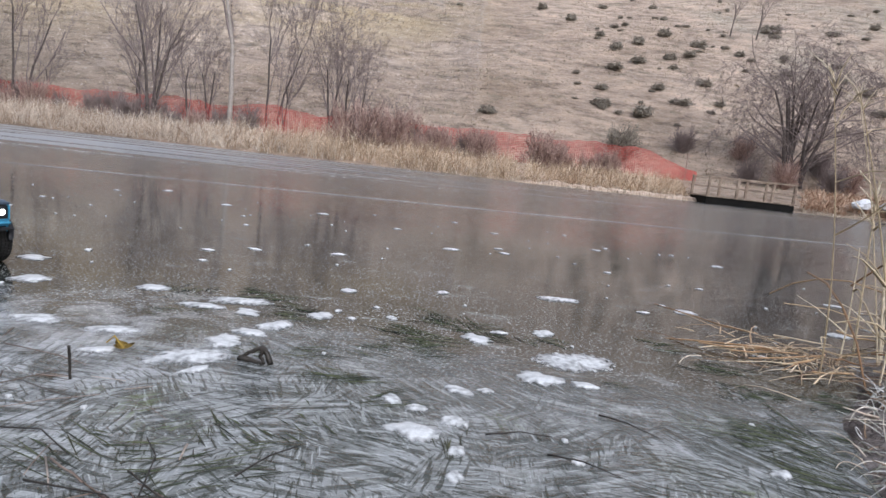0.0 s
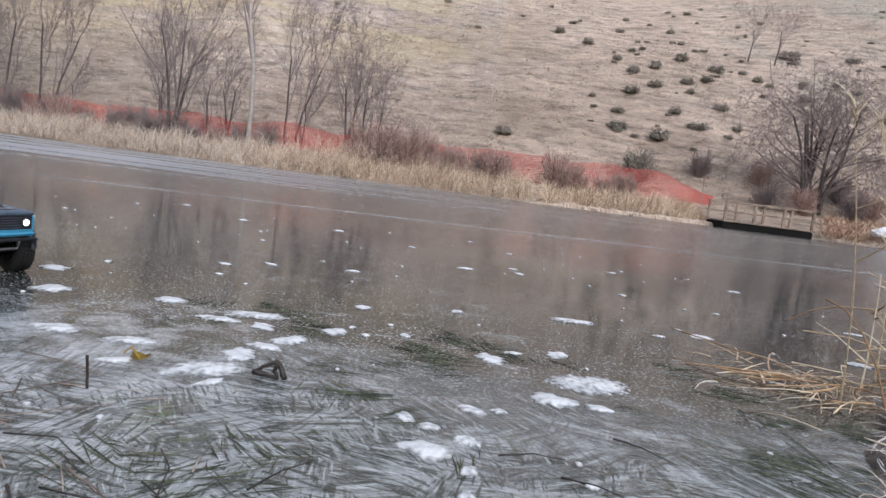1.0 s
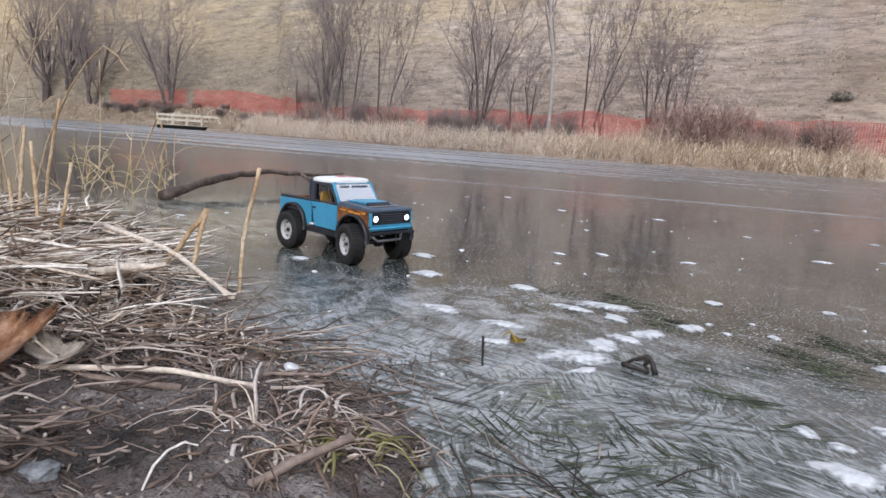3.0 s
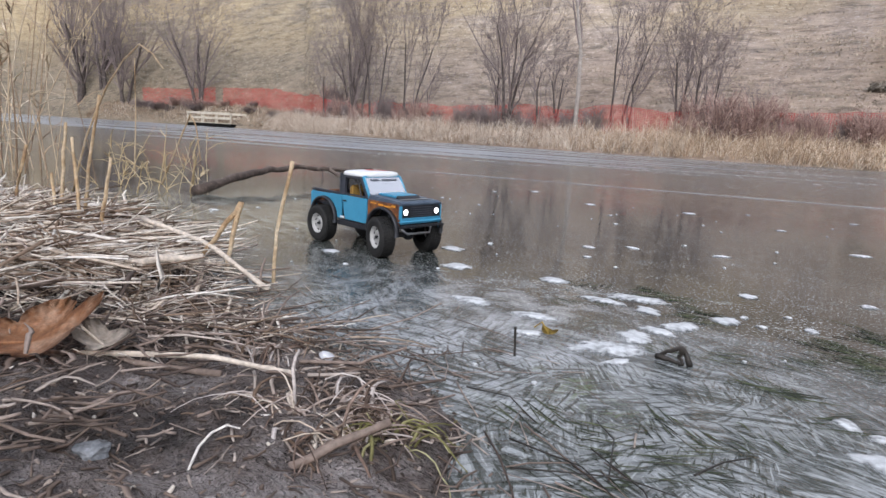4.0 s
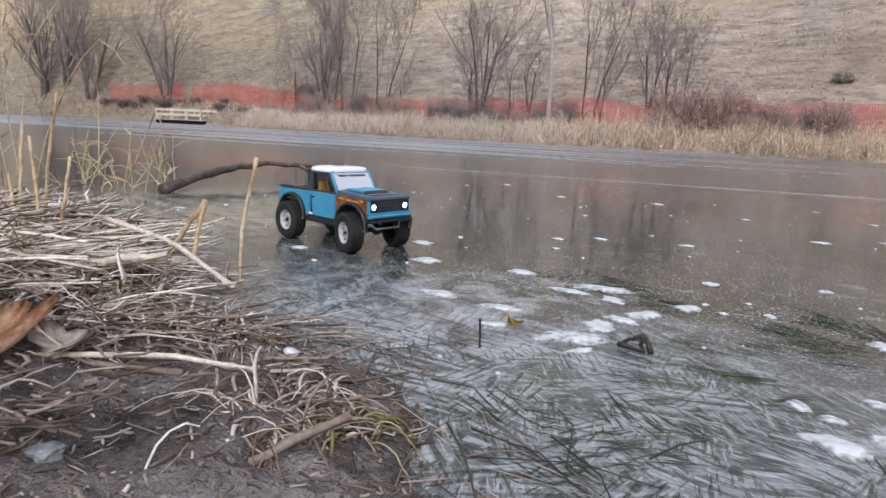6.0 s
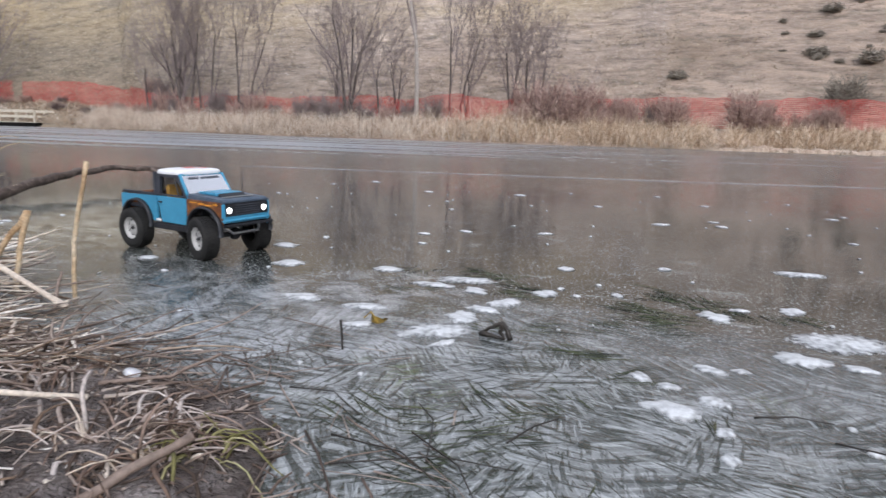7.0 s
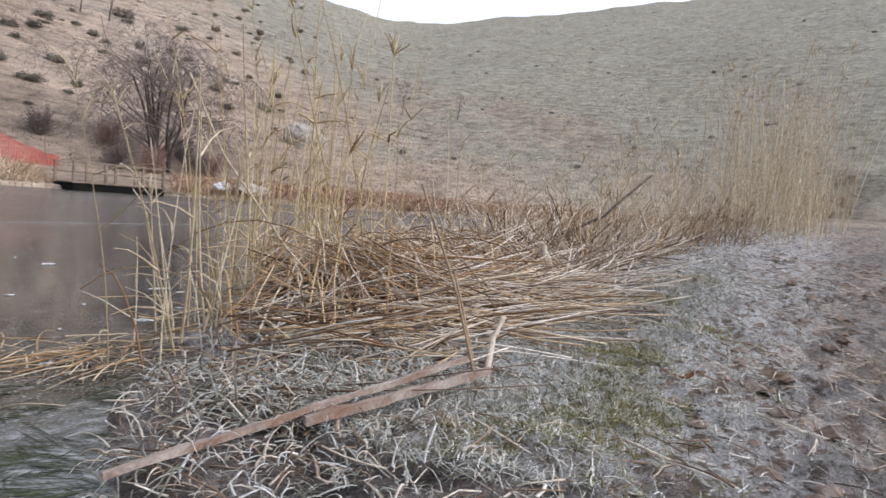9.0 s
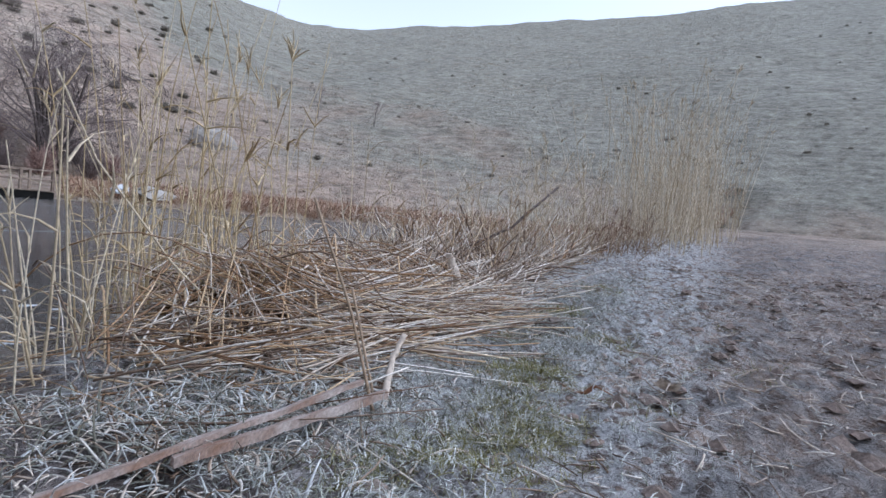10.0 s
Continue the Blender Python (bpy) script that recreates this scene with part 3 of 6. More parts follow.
def eased(xs, ys, width):
    """A table by whole degrees, smoothed."""
    v = np.interp(AZ, xs, ys)
    k = np.exp(-0.5 * (np.arange(-25, 26) / width) ** 2)
    return np.convolve(np.pad(v, 25, mode="edge"), k / k.sum(), mode="valid")


RS_TAB = eased([-180, -120, -100, -85] + list(range(-80, 69, 2)) + [84, 100, 120, 180], [14, 16, 30, 60] + [shore_radius(a) for a in range(-80, 69, 2)] + [29.5, 29.5, 24, 14], 2.5)
EL_TAB = eased([-180, -90, -60, 0, 30, 41, 48, 62, 71, 84, 100, 140, 180], [13, 17, 21, 22, 20, 17, 16.0, 17.9, 18.7, 20, 20, 14, 13], 2.0)
TOP_TAB = eased([-180, -90, 20, 38, 50, 100, 180], [90, 120, 90, 95, 150, 150, 90], 3.0)


def land(x, y, rough=True):
    """Height of the ground at x, y."""
    a, b = near_y(x), far_y(x)
    r = math.hypot(x, y)
    z = 0.0
    if rough and r < 7:
        a += min(1.0, (7 - r) / 2) * (0.06 * noise.noise((x * 5, y * 5, 11)) + 0.035 * noise.noise((x * 15, y * 15, 12)))
    if x > 38.5:
        a, b = y + 2.0, y + 9.0
    if a < y < b:
        return -0.3 * min(1.0, min(y - a, b - y) / 1.2)
    if y <= a:
        s = a - y
        z = 0.045 * (1 - math.exp(-s / 0.22)) + 0.065 * min(12, max(0.0, x - 2.5)) * min(1.0, s / 1.5)
        inner = 0.0
    else:
        s = y - b
        z = 0.3 * (1 - math.exp(-s / 0.4)) + 0.13 * min(s, 3.2) + 0.75 * min(1.0, max(0.0, (-x - 22) / 9)) * min(1.0, s / 2.2)
    if r > 8:
        az = math.degrees(math.atan2(x, y))
        rs = float(np.interp(az, AZ, RS_TAB)) + (3.6 if az > -45 else 6.0)
        top = float(np.interp(az, AZ, TOP_TAB))
        zt = math.tan(radians(float(np.interp(az, AZ, EL_TAB)))) * top
        u = (r - rs) / (top - rs)
        if u > 0:
            z += zt * (u if u < 0.9 else 0.9 + 0.1 * math.sin(min((u - 0.9) * 5, math.pi / 2)) - max(0, u - 1.3) * 0.2)
            if rough:
                k = min(1.0, u * 12)
                z += k * (0.9 * noise.noise((x * 0.06, y * 0.06, 3)) + 0.35 * noise.noise((x * 0.25, y * 0.25, 5)) + 0.1 * noise.noise((x * 0.9, y * 0.9, 7)))
    if rough and r < 12 and y <= a:
        k = min(1.0, (a - y) / 0.15)
        z += k * (0.022 * noise.noise((x * 4, y * 4, 1)) + 0.02 * noise.noise((x * 11, y * 11, 2)) + 0.012 * noise.noise((x * 27, y * 27, 4)))
        z += k * min(1.0, max(0.0, x - 1.0)) * (0.03 * abs(noise.noise((x * 3.2, y * 5.5, 21))) + 0.036 * noise.noise((x * 8, y * 9, 22)) + 0.024 * noise.noise((x * 21, y * 24, 23)))
    return z


def build_ground():
    az = np.concatenate([np.arange(-80, 104, 0.5), np.arange(104, 280, 4.0)])
    rad = [0.08]
    while rad[-1] < 420:
        rad.append(rad[-1] * 1.024 + 0.002)
    g = Geo()
    n = len(az)
    for r in rad:
        for a in az:
            x, y = r * math.sin(radians(a)), r * math.cos(radians(a))
            g.v.append((x, y, land(x, y)))
    for i in range(len(rad) - 1):
        for k in range(n):
            q = (k + 1) % n
            g.f.append((i * n + k, (i + 1) * n + k, (i + 1) * n + q, i * n + q))
    base = len(g.v)
    g.v.append((0, 0, land(0, 0)))
    for k in range(n):
        g.f.append((base, k, (k + 1) % n))
    ob = part("ground", g, GROUND, smooth=True)
    tagged(ob, "frost-dusted mud bank rising into dry grassy hillsides", "ground", kind="structure")


def build_ice():
    g = Geo()
    xs = np.concatenate([np.arange(-82, -6, 4.0), np.arange(-6, 6, 0.5), np.arange(6, 46, 4.0)])
    ys = np.concatenate([np.arange(-1, 6, 0.5), np.arange(6, 31, 2.5)])
    for y in ys:
        for x in xs:
            g.v.append((x, y, 0.0))
    for j in range(len(ys) - 1):
        for i in range(len(xs) - 1):
            q = j * len(xs) + i
            g.f.append((q, q + 1, q + len(xs) + 1, q + len(xs)))
    return tagged(part("water_ice", g, ICE), "thin clear grey-green ice over a shallow pond", "ice", kind="structure")


build_ground()
pond = build_ice()


# ---- the far shore: dock, jetty, fence, trees, scrub ----
def build_pier(at, turn, length, label, under, rail, wood):
    """A floating timber pier with rails on posts."""
    pier = new("floating_dock")
    pier.matrix_world = pose(*at, 0, 0, turn)
    part("float", rbox((length, 1.3, 0.2), (length / 2, 0, 0.1), 0.02), under, pier, "dark float under the deck")
    for k in range(7):
        part("deck_board", rbox((length + 0.06, 0.19, 0.035), (length / 2, -0.6 + k * 0.2, 0.225), 0.006, 1), wood, pier)
    n = 4
    for side in (-0.62, 0.62):
        for k in range(n):
            part("post", rbox((0.07, 0.07, 0.62), (0.05 + (length - 0.1) * k / (n - 1), side, 0.52), 0.006, 1), wood, pier)
        for z in (0.52, 0.8):
            part("rail", rbox((length, 0.035, rail), (length / 2, side * 1.07, z), 0.006, 1), wood, pier)
    return tagged(pier, label, "dock")


build_pier((7.35, 19.0, 0.0), 0.5, 2.65, "low timber dock with railings on a black float", TAR, 0.045, DOCKWOOD)
build_pier((-34.0, 24.2, 0.0), 8, 3.5, "small weathered timber jetty with pale railings", TAR, 0.13, PALEWOOD)


def fence_line(x):
    return far_y(x) + 2.5 + 0.25 * math.sin(x * 0.31)


def build_fence():
    fence = new("snow_fence")
    rnd = random.Random(5)
    step = 0.075
    xs = list(np.arange(-46, 8.45, step))
    spans = [(-46, -37.0), (-36.2, -3.6), (-2.9, 8.45)]
    for a, b in spans:
        g = Geo()
        sel = [x for x in xs if a <= x <= b]
        rows = 17
        for i, x in enumerate(sel):
            y = fence_line(x)
            drop = 0.7 * max(0.0, (x - 6.2) / 2.2)
            top = (0.95 + 0.2 * min(1.0, max(0.0, (-x - 20) / 8))) + 0.2 * noise.noise((x * 0.5, 3, 0)) + 0.07 * noise.noise((x * 2, 5, 0)) - drop
            z0 = land(x, y, False)
            lean = 0.12 * noise.noise((x * 0.4, 8, 0))
            for k in range(rows):
                h = top * k / (rows - 1)
                g.v.append((x + 0.02 * noise.noise((x, k, 1)), y + lean * h + 0.05 * noise.noise((x * 1.4, k * 0.5, 9)), z0 + 0.02 + h))
        w = 0.0165
        pts = list(g.v)
        g.v, g.f = [], []

        def strand(p, q, dv):
            s = len(g.v)
            p, q = Vector(p), Vector(q)
            g.v.extend([p - dv, p + dv, q + dv, q - dv])
            g.f.append((s, s + 1, s + 2, s + 3))

        for i in range(len(sel)):
            for k in range(rows):
                if i + 1 < len(sel):
                    strand(pts[i * rows + k], pts[(i + 1) * rows + k], Vector((0, 0, w * 0.5)))
                if k + 1 < rows:
                    strand(pts[i * rows + k], pts[i * rows + k + 1], Vector((w * 0.5, 0, 0)))
        part("netting", g, NET, fence, "orange-red plastic mesh")
    for k in range(26):
        x = -45.5 + k * 2.14
        y = fence_line(x) - 0.05
        g = Geo().tube([(x, y, land(x, y, False) - 0.1), (x + rnd.uniform(-0.05, 0.05), y, land(x, y, False) + 0.95)], 0.013, 5)
        part("post", g, DOGWOOD, fence)
    tagged(fence, "sagging orange-red plastic snow fence behind the reeds", "fence")


build_fence()


def branch_tree(seed, height, spread, depth=5, stems=1, droop=0.0, thick=0.07, upright=0.5, clear=1):
    """Trunk and crown meshes of one bare tree."""
    rnd = random.Random(seed)
    trunk, crown = Geo(), Geo()

    def grow(p, d, length, r, level):
        pts, rad = [p.copy()], [r]
        n = 4 if level < 2 else (3 if level < 3 else 2)
        for i in range(n):
            j = Vector((rnd.gauss(0, 1), rnd.gauss(0, 1), rnd.gauss(0, 0.6))) * (0.1 + 0.05 * level)
            d = (d + j + Vector((0, 0, upright * 0.12 - droop * 0.16 * level))).normalized()
            p = p + d * (length / n)
            pts.append(p.copy())
            rad.append(r * (1 - 0.55 * (i + 1) / n))
        (trunk if level == 0 else crown).tube(pts, rad, 6 if level == 0 else (4 if level < 3 else 3), cap=False)
        if level >= depth:
            return
        kids = rnd.randint(2, 4) if level else rnd.randint(6, 9)
        for k in range(kids):
            i = rnd.randint(clear if level == 0 else 1, n)
            base = pts[i]
            side = Vector((rnd.gauss(0, 1), rnd.gauss(0, 1), 0)).normalized()
            nd = (d * rnd.uniform(0.5, 1.0) + side * spread * rnd.uniform(0.5, 1.0)).normalized()
            grow(base, nd, length * rnd.uniform(0.48, 0.72), max(rad[i] * rnd.uniform(0.45, 0.65), 0.0055), level + 1)

    for s in range(stems):
        a = rnd.uniform(0, 6.28)
        off = Vector((math.cos(a), math.sin(a), 0)) * (0.0 if stems == 1 else rnd.uniform(0.05, 0.3))
        lean = off * 0.5 + Vector((rnd.gauss(0, 0.04), rnd.gauss(0, 0.04), 1))
        grow(off + Vector((0, 0, -0.15)), lean.normalized(), height * rnd.uniform(0.5, 0.62), thick * rnd.uniform(0.75, 1.0), 0)
    return trunk, crown


def tree_proto(name, seed, bark, label, category, **kw):
    trunk, crown = branch_tree(seed, **kw)
    t = new(name)
    part("trunk", trunk, bark, t, smooth=True)
    part("crown", crown, TWIGS, t, smooth=True)
    return tagged(t, label, category, group="bare trees along the far shore")


def at_shore(x, s, lift=-0.05):
    y = far_y(x) + s
    return x, y, land(x, y, False) + lift


PALE = tree_proto("poplar_tree", 3, PALE_BARK, "tall slender poplar with pale bare trunk", "tree", height=11.0, spread=0.3, depth=4, thick=0.1, upright=1.6, clear=2)
DARK = [tree_proto("bare_tree", 11 + k, BARK, "leafless grey-brown multi-stemmed tree above the reeds", "tree", height=h, spread=sp, depth=5, stems=st, thick=0.07, upright=1.1)
        for k, (h, sp, st) in enumerate(((7.0, 0.42, 3), (5.6, 0.5, 2), (7.8, 0.36, 2), (4.0, 0.6, 1)))]
SPREAD = tree_proto("bare_tree", 31, BARK, "spreading leafless willow with a dark trunk", "tree", height=7.2, spread=0.5, depth=5, stems=3, thick=0.13, upright=1.0)
DROOP = tree_proto("dead_willow_tree", 47, BARK, "dark dead willow with drooping branches on the slope", "tree", height=5.4, spread=1.05, depth=5, stems=9, droop=0.6, thick=0.08, upright=0.5)
PALE.matrix_world = pose(*at_shore(-8.4, 2.1), 0, 1.5, 0)
PLACES = [(-23.7, 2.2, 3, 1.0), (-20.4, 2.0, 0, 0.95), (-19.4, 2.4, 2, 1.0), (-17.2, 2.4, 2, 0.95), (-16.4, 2.8, 3, 0.7), (-11.65, 2.3, 0, 1.0), (-12.2, 2.7, 1, 0.8),
          (-10.05, 2.2, 3, 0.95), (-9.4, 2.8, 1, 0.75), (-7.0, 2.6, 2, 0.85), (-6.5, 2.4, 3, 0.8), (-5.0, 2.4, 1, 0.95), (-4.3, 2.4, 3, 1.0), (-3.6, 2.5, 1, 0.7), (-2.3, 2.3, 3, 0.5)]
used = set()
for n, (x, s, kind, sc) in enumerate(PLACES):
    m = pose(*at_shore(x, s), 0, 0, 57 * n) @ Matrix.Scale(sc, 4)
    if kind in used:
        c = copy_thing(DARK[kind], m)
        c.scale = (sc, sc, sc)
    else:
        used.add(kind)
        DARK[kind].matrix_world = m
for n, (x, s, sc) in enumerate(((-38.6, 2.4, 1.2), (-57.0, 2.6, 1.6), (-49.6, 2.6, 1.25), (-55.0, 3.4, 1.5), (-22.2, 3.2, 0.7))):
    m = pose(*at_shore(x, s), 0, 0, 80 * n)
    if n == 0:
        SPREAD.matrix_world = m @ Matrix.Scale(sc, 4)
    else:
        copy_thing(SPREAD, m).scale = (sc, sc, sc)


def on_hill(az, el):
    """The place on the hillside seen from the bank at this bearing and height, in degrees."""
    s, c, t = math.sin(radians(az)), math.cos(radians(az)), math.tan(radians(el))
    r = 20.0
    while r < 150:
        if land(r * s, r * c, True) > 0.37 + r * t:
            break
        r += 0.25
    return r * s, r * c, land(r * s, r * c, True) - 0.03


DROOP.matrix_world = pose(*at_shore(12.2, 4.2), 0, 0, 20) @ Matrix.Scale(1.15, 4)
for az, el, sc in ((21.6, 12.6, 0.8), (23.6, 12.4, 0.85)):
    copy_thing(DARK[3], pose(*on_hill(az, el), 0, 0, az * 9)).scale = (sc, sc, sc)
for az, el, sc in ((48.4, 8.2, 0.55), (53.5, 8.0, 0.45)):
    copy_thing(DARK[3], pose(*on_hill(az, el), 0, 0, az * 9)).scale = (sc, sc, sc)


def shrub_proto(name, seed, r, h, n, material, label, group, leaf=0.06, twiggy=False):
    rnd = random.Random(seed)
    g = Geo()
    for k in range(n):
        a, e = rnd.uniform(0, 6.283), rnd.random() ** 0.6
        d = Vector((math.cos(a) * (1.1 - 0.6 * e), math.sin(a) * (1.1 - 0.6 * e), 0.25 + e))
        lim = rnd.uniform(0.45, 1.0)
        tip = Vector((d.x * r, d.y * r, d.z * h)) * lim
        if twiggy:
            mid = tip * 0.5 + Vector((rnd.gauss(0, r * 0.1), rnd.gauss(0, r * 0.1), h * 0.1))
            g.tube([(0, 0, -0.05), mid, tip], [0.012, 0.008, 0.004], 3, cap=False)
        for q in range(2 if twiggy else 5):
            c = tip * rnd.uniform(0.55, 1.0) + Vector((rnd.gauss(0, 0.06 * r), rnd.gauss(0, 0.06 * r), rnd.gauss(0, 0.05 * h)))
            u = Vector((rnd.gauss(0, 1), rnd.gauss(0, 1), rnd.gauss(0, 1))).normalized() * leaf * rnd.uniform(0.6, 1.5)
            v = Vector((rnd.gauss(0, 1), rnd.gauss(0, 1), rnd.gauss(0, 1) + 1)).normalized() * leaf * 0.5
            s = len(g.v)
            g.v.extend([c - u, c + v, c + u, c - v])
            g.f.append((s, s + 1, s + 2, s + 3))
    g.tube([(0, 0, -0.1), (0, 0, h * 0.3)], [0.05, 0.02], 5)
    ob = part(name, g, material)
    return tagged(ob, label, "shrub", group=group)


SAGES = [shrub_proto("sagebrush", 61 + k, 0.42, 0.4, 260, SAGE, "low grey-green sagebrush clump on the dry slope", "sagebrush on the hillside", 0.05) for k in range(3)]
BRUSH = [shrub_proto("bare_shrub", 71 + k, 0.75, 1.15, 420, (TWIGS, BRUSH_TWIG)[k], "leafless grey-brown thicket shrub behind the reeds", "thicket shrubs", 0.035, True) for k in range(2)]
BIG = shrub_proto("bare_shrub", 77, 1.0, 1.25, 800, SAGE, "rounded dark brown-green bush beside the orange fence", "thicket shrubs", 0.05, True)
BIG.matrix_world = pose(*at_shore(6.1, 4.6))
rnd = random.Random(8)
seen_sage = [(8.3, 13.3), (12.6, 11.2), (14.4, 11.6), (12.6, 9.4), (14.6, 10.2), (16.6, 8.0), (15.6, 5.5), (19.3, 11.6), (18.7, 10.8), (1.8, 4.6), (16.4, 12.4),
             (5.7, 14.0), (12.0, 6.3), (22.6, 11.0), (20.2, 8.6), (17.2, 10.6), (18.6, 6.9), (26.3, 9.6), (28.2, 10.8), (30.1, 9.2), (29.0, 12.6), (32.0, 8.2),
             (33.4, 11.4), (31.6, 13.0), (34.6, 9.6), (35.2, 13.4), (37.0, 8.4), (38.0, 11.4), (38.6, 14.0), (24.6, 12.8), (33.0, 6.8), (36.2, 7.0)]
more = [(rnd.uniform(9, 41), rnd.uniform(5.0, 16.5)) for k in range(60)] + [(rnd.uniform(2, 41), rnd.uniform(10.5, 18)) for k in range(55)] + [(rnd.uniform(-40, 9), rnd.uniform(13.0, 20)) for k in range(24)]
far_sage = [(rnd.uniform(42, 100), rnd.uniform(4.0, 18) ) for k in range(110)]
for k, (az, el) in enumerate(seen_sage + more + far_sage):
    p = on_hill(az, el)
    sc = (rnd.uniform(0.75, 1.35) if k < len(seen_sage) else rnd.uniform(0.3, 0.85)) * (1.0 if az < 42 else 0.75)
    m = pose(*p, 0, 0, rnd.uniform(0, 360))
    if k < 3:
        SAGES[k].matrix_world = m @ Matrix.Scale(sc, 4)
    else:
        copy_thing(SAGES[k % 3], m).scale = (sc * rnd.uniform(0.9, 1.6), sc, sc * rnd.uniform(0.6, 1.0))
for k in range(84):
    x = rnd.uniform(-24, 1.5) if k < 40 else (rnd.uniform(-4.5, 6.0) if k < 70 else rnd.uniform(-46, -24))
    m = pose(*at_shore(x, rnd.uniform(1.3, 3.0)), 0, 0, rnd.uniform(0, 360))
    sc = rnd.uniform(0.6, 1.25)
    if k < 2:
        BRUSH[k].matrix_world = m
    else:
        copy_thing(BRUSH[k % 3 == 0 or 40 <= k < 70], m).scale = (sc, sc, sc * rnd.uniform(0.7, 1.1)) if x > -24 else (sc * 1.6, sc, sc * 0.45)
for k, (x, s) in enumerate(((10.6, 3.6), (11.6, 3.4), (12.9, 3.2), (13.8, 4.0), (13.4, 5.2), (11.0, 5.4), (8.8, 5.6))):
    copy_thing(BRUSH[k % 2], pose(*at_shore(x, s), 0, 0, 70 * k)).scale = (1.0, 1.0, 0.9)


def blade(g, p, d, length, width, bend, rnd, segs=3):
    """One dry leaf or stalk: a thin three-sided prism that curves over."""
    pts, rad = [], []
    side = Vector((rnd.gauss(0, 1), rnd.gauss(0, 1), 0)).normalized()
    d = d.normalized()
    q = Vector(p)
    for i in range(segs + 1):
        pts.append(q.copy())
        rad.append(width * (1 - 0.75 * i / segs))
        d = (d + side * bend / segs + Vector((0, 0, -abs(bend) * 0.5 / segs * i))).normalized()
        q = q + d * (length / segs)
    g.tube(pts, rad, 3, 0.5, cap=False)


def build_far_reeds():
    rnd = random.Random(21)
    pale, gold = Geo(), Geo()
    for k in range(26000):
        x = rnd.uniform(-27, 7.3) if rnd.random() < 0.98 else rnd.uniform(-50, -27)
        clump = 0.6 + 0.75 * noise.noise((x * 0.6, 1, 0)) + 0.9 * noise.noise((x * 2.3, 4, 0)) + 0.35 * noise.noise((x * 7, 9, 0))
        if clump < rnd.uniform(-0.1, 0.5):
            continue
        s = rnd.uniform(0.02, 1.0) ** 1.2 * (1.9 if x < 2 else 1.5)
        y = far_y(x) + s
        h, lean = rnd.uniform(0.2, 0.75) * (0.55 + 0.8 * clump), 0.24
        if rnd.random() < 0.14 * math.exp(-((x + 4.6) / 1.5) ** 2):
            h, lean = rnd.uniform(0.6, 1.3), 0.12
        if x > 0:
            h *= 0.75
        pick = gold if x + rnd.gauss(0, 1.6) > -6.5 else pale
        blade(pick, (x, y, land(x, y, False) - 0.05), Vector((rnd.gauss(0, lean), rnd.gauss(-0.12, lean), 1)), h, rnd.uniform(0.007, 0.018), rnd.uniform(0.1, 1.6) * (lean > 0.1) + 0.1, rnd, 3)
    tagged(part("reed_bed", pale, REEDBED), "dense bleached grey-straw reeds fringing the far shore", "reeds", kind="stuff")
    tagged(part("reed_bed", gold, GOLDBED), "golden reeds flopping over the far shore", "reeds", kind="stuff")
    g = Geo()
    for k in range(3600):
        x = rnd.uniform(-52, -26.5)
        y = far_y(x) + rnd.uniform(0.0, 2.6)
        blade(g, (x, y, land(x, y, False) - 0.04), Vector((rnd.gauss(0, 0.6), rnd.gauss(-0.2, 0.5), 0.6)), rnd.uniform(0.12, 0.4), rnd.uniform(0.014, 0.03), rnd.uniform(0.3, 1.5), rnd, 2)
    tagged(part("sedge_bank", g, SEDGE), "low brown sedge and weeds round the jetty", "sedge", kind="stuff")
    g = Geo()
    for k in range(11000):
        az = rnd.uniform(29, 86)
        r = shore_radius(az) + 2.6 * rnd.random() ** 1.5
        x, y = r * math.sin(radians(az)), r * math.cos(radians(az))
        blade(g, (x, y, land(x, y, False) - 0.04), Vector((rnd.gauss(0, 0.5), rnd.gauss(-0.2, 0.5), 0.7)), rnd.uniform(0.15, 0.42), rnd.uniform(0.014, 0.03), rnd.uniform(0.3, 1.5), rnd, 2)
    tagged(part("sedge_bank", g, RUSTY), "flattened rusty brown sedge along the far bank", "sedge", kind="stuff")
    g = Geo()
    for k in range(3000):
        x = rnd.uniform(1.6, 7.4) if rnd.random() < 0.8 else rnd.uniform(10.7, 13.5)
        y = far_y(x) + rnd.uniform(-0.45, 0.25)
        a = rnd.gauss(0, 0.5)
        blade(g, (x, y, max(0, land(x, y, False)) - 0.01), Vector((math.sin(a) * 1.4, -0.5 * math.cos(a), rnd.uniform(0.2, 0.7))), rnd.uniform(0.1, 0.24) * (0.7 + 0.6 * noise.noise((x * 1.5, 3, 3))), 0.02, 0.9, rnd, 2)
    tagged(part("reed_mat", g, PALE_MAT), "pale mat of flattened reeds at the ice edge", "reeds", kind="stuff")


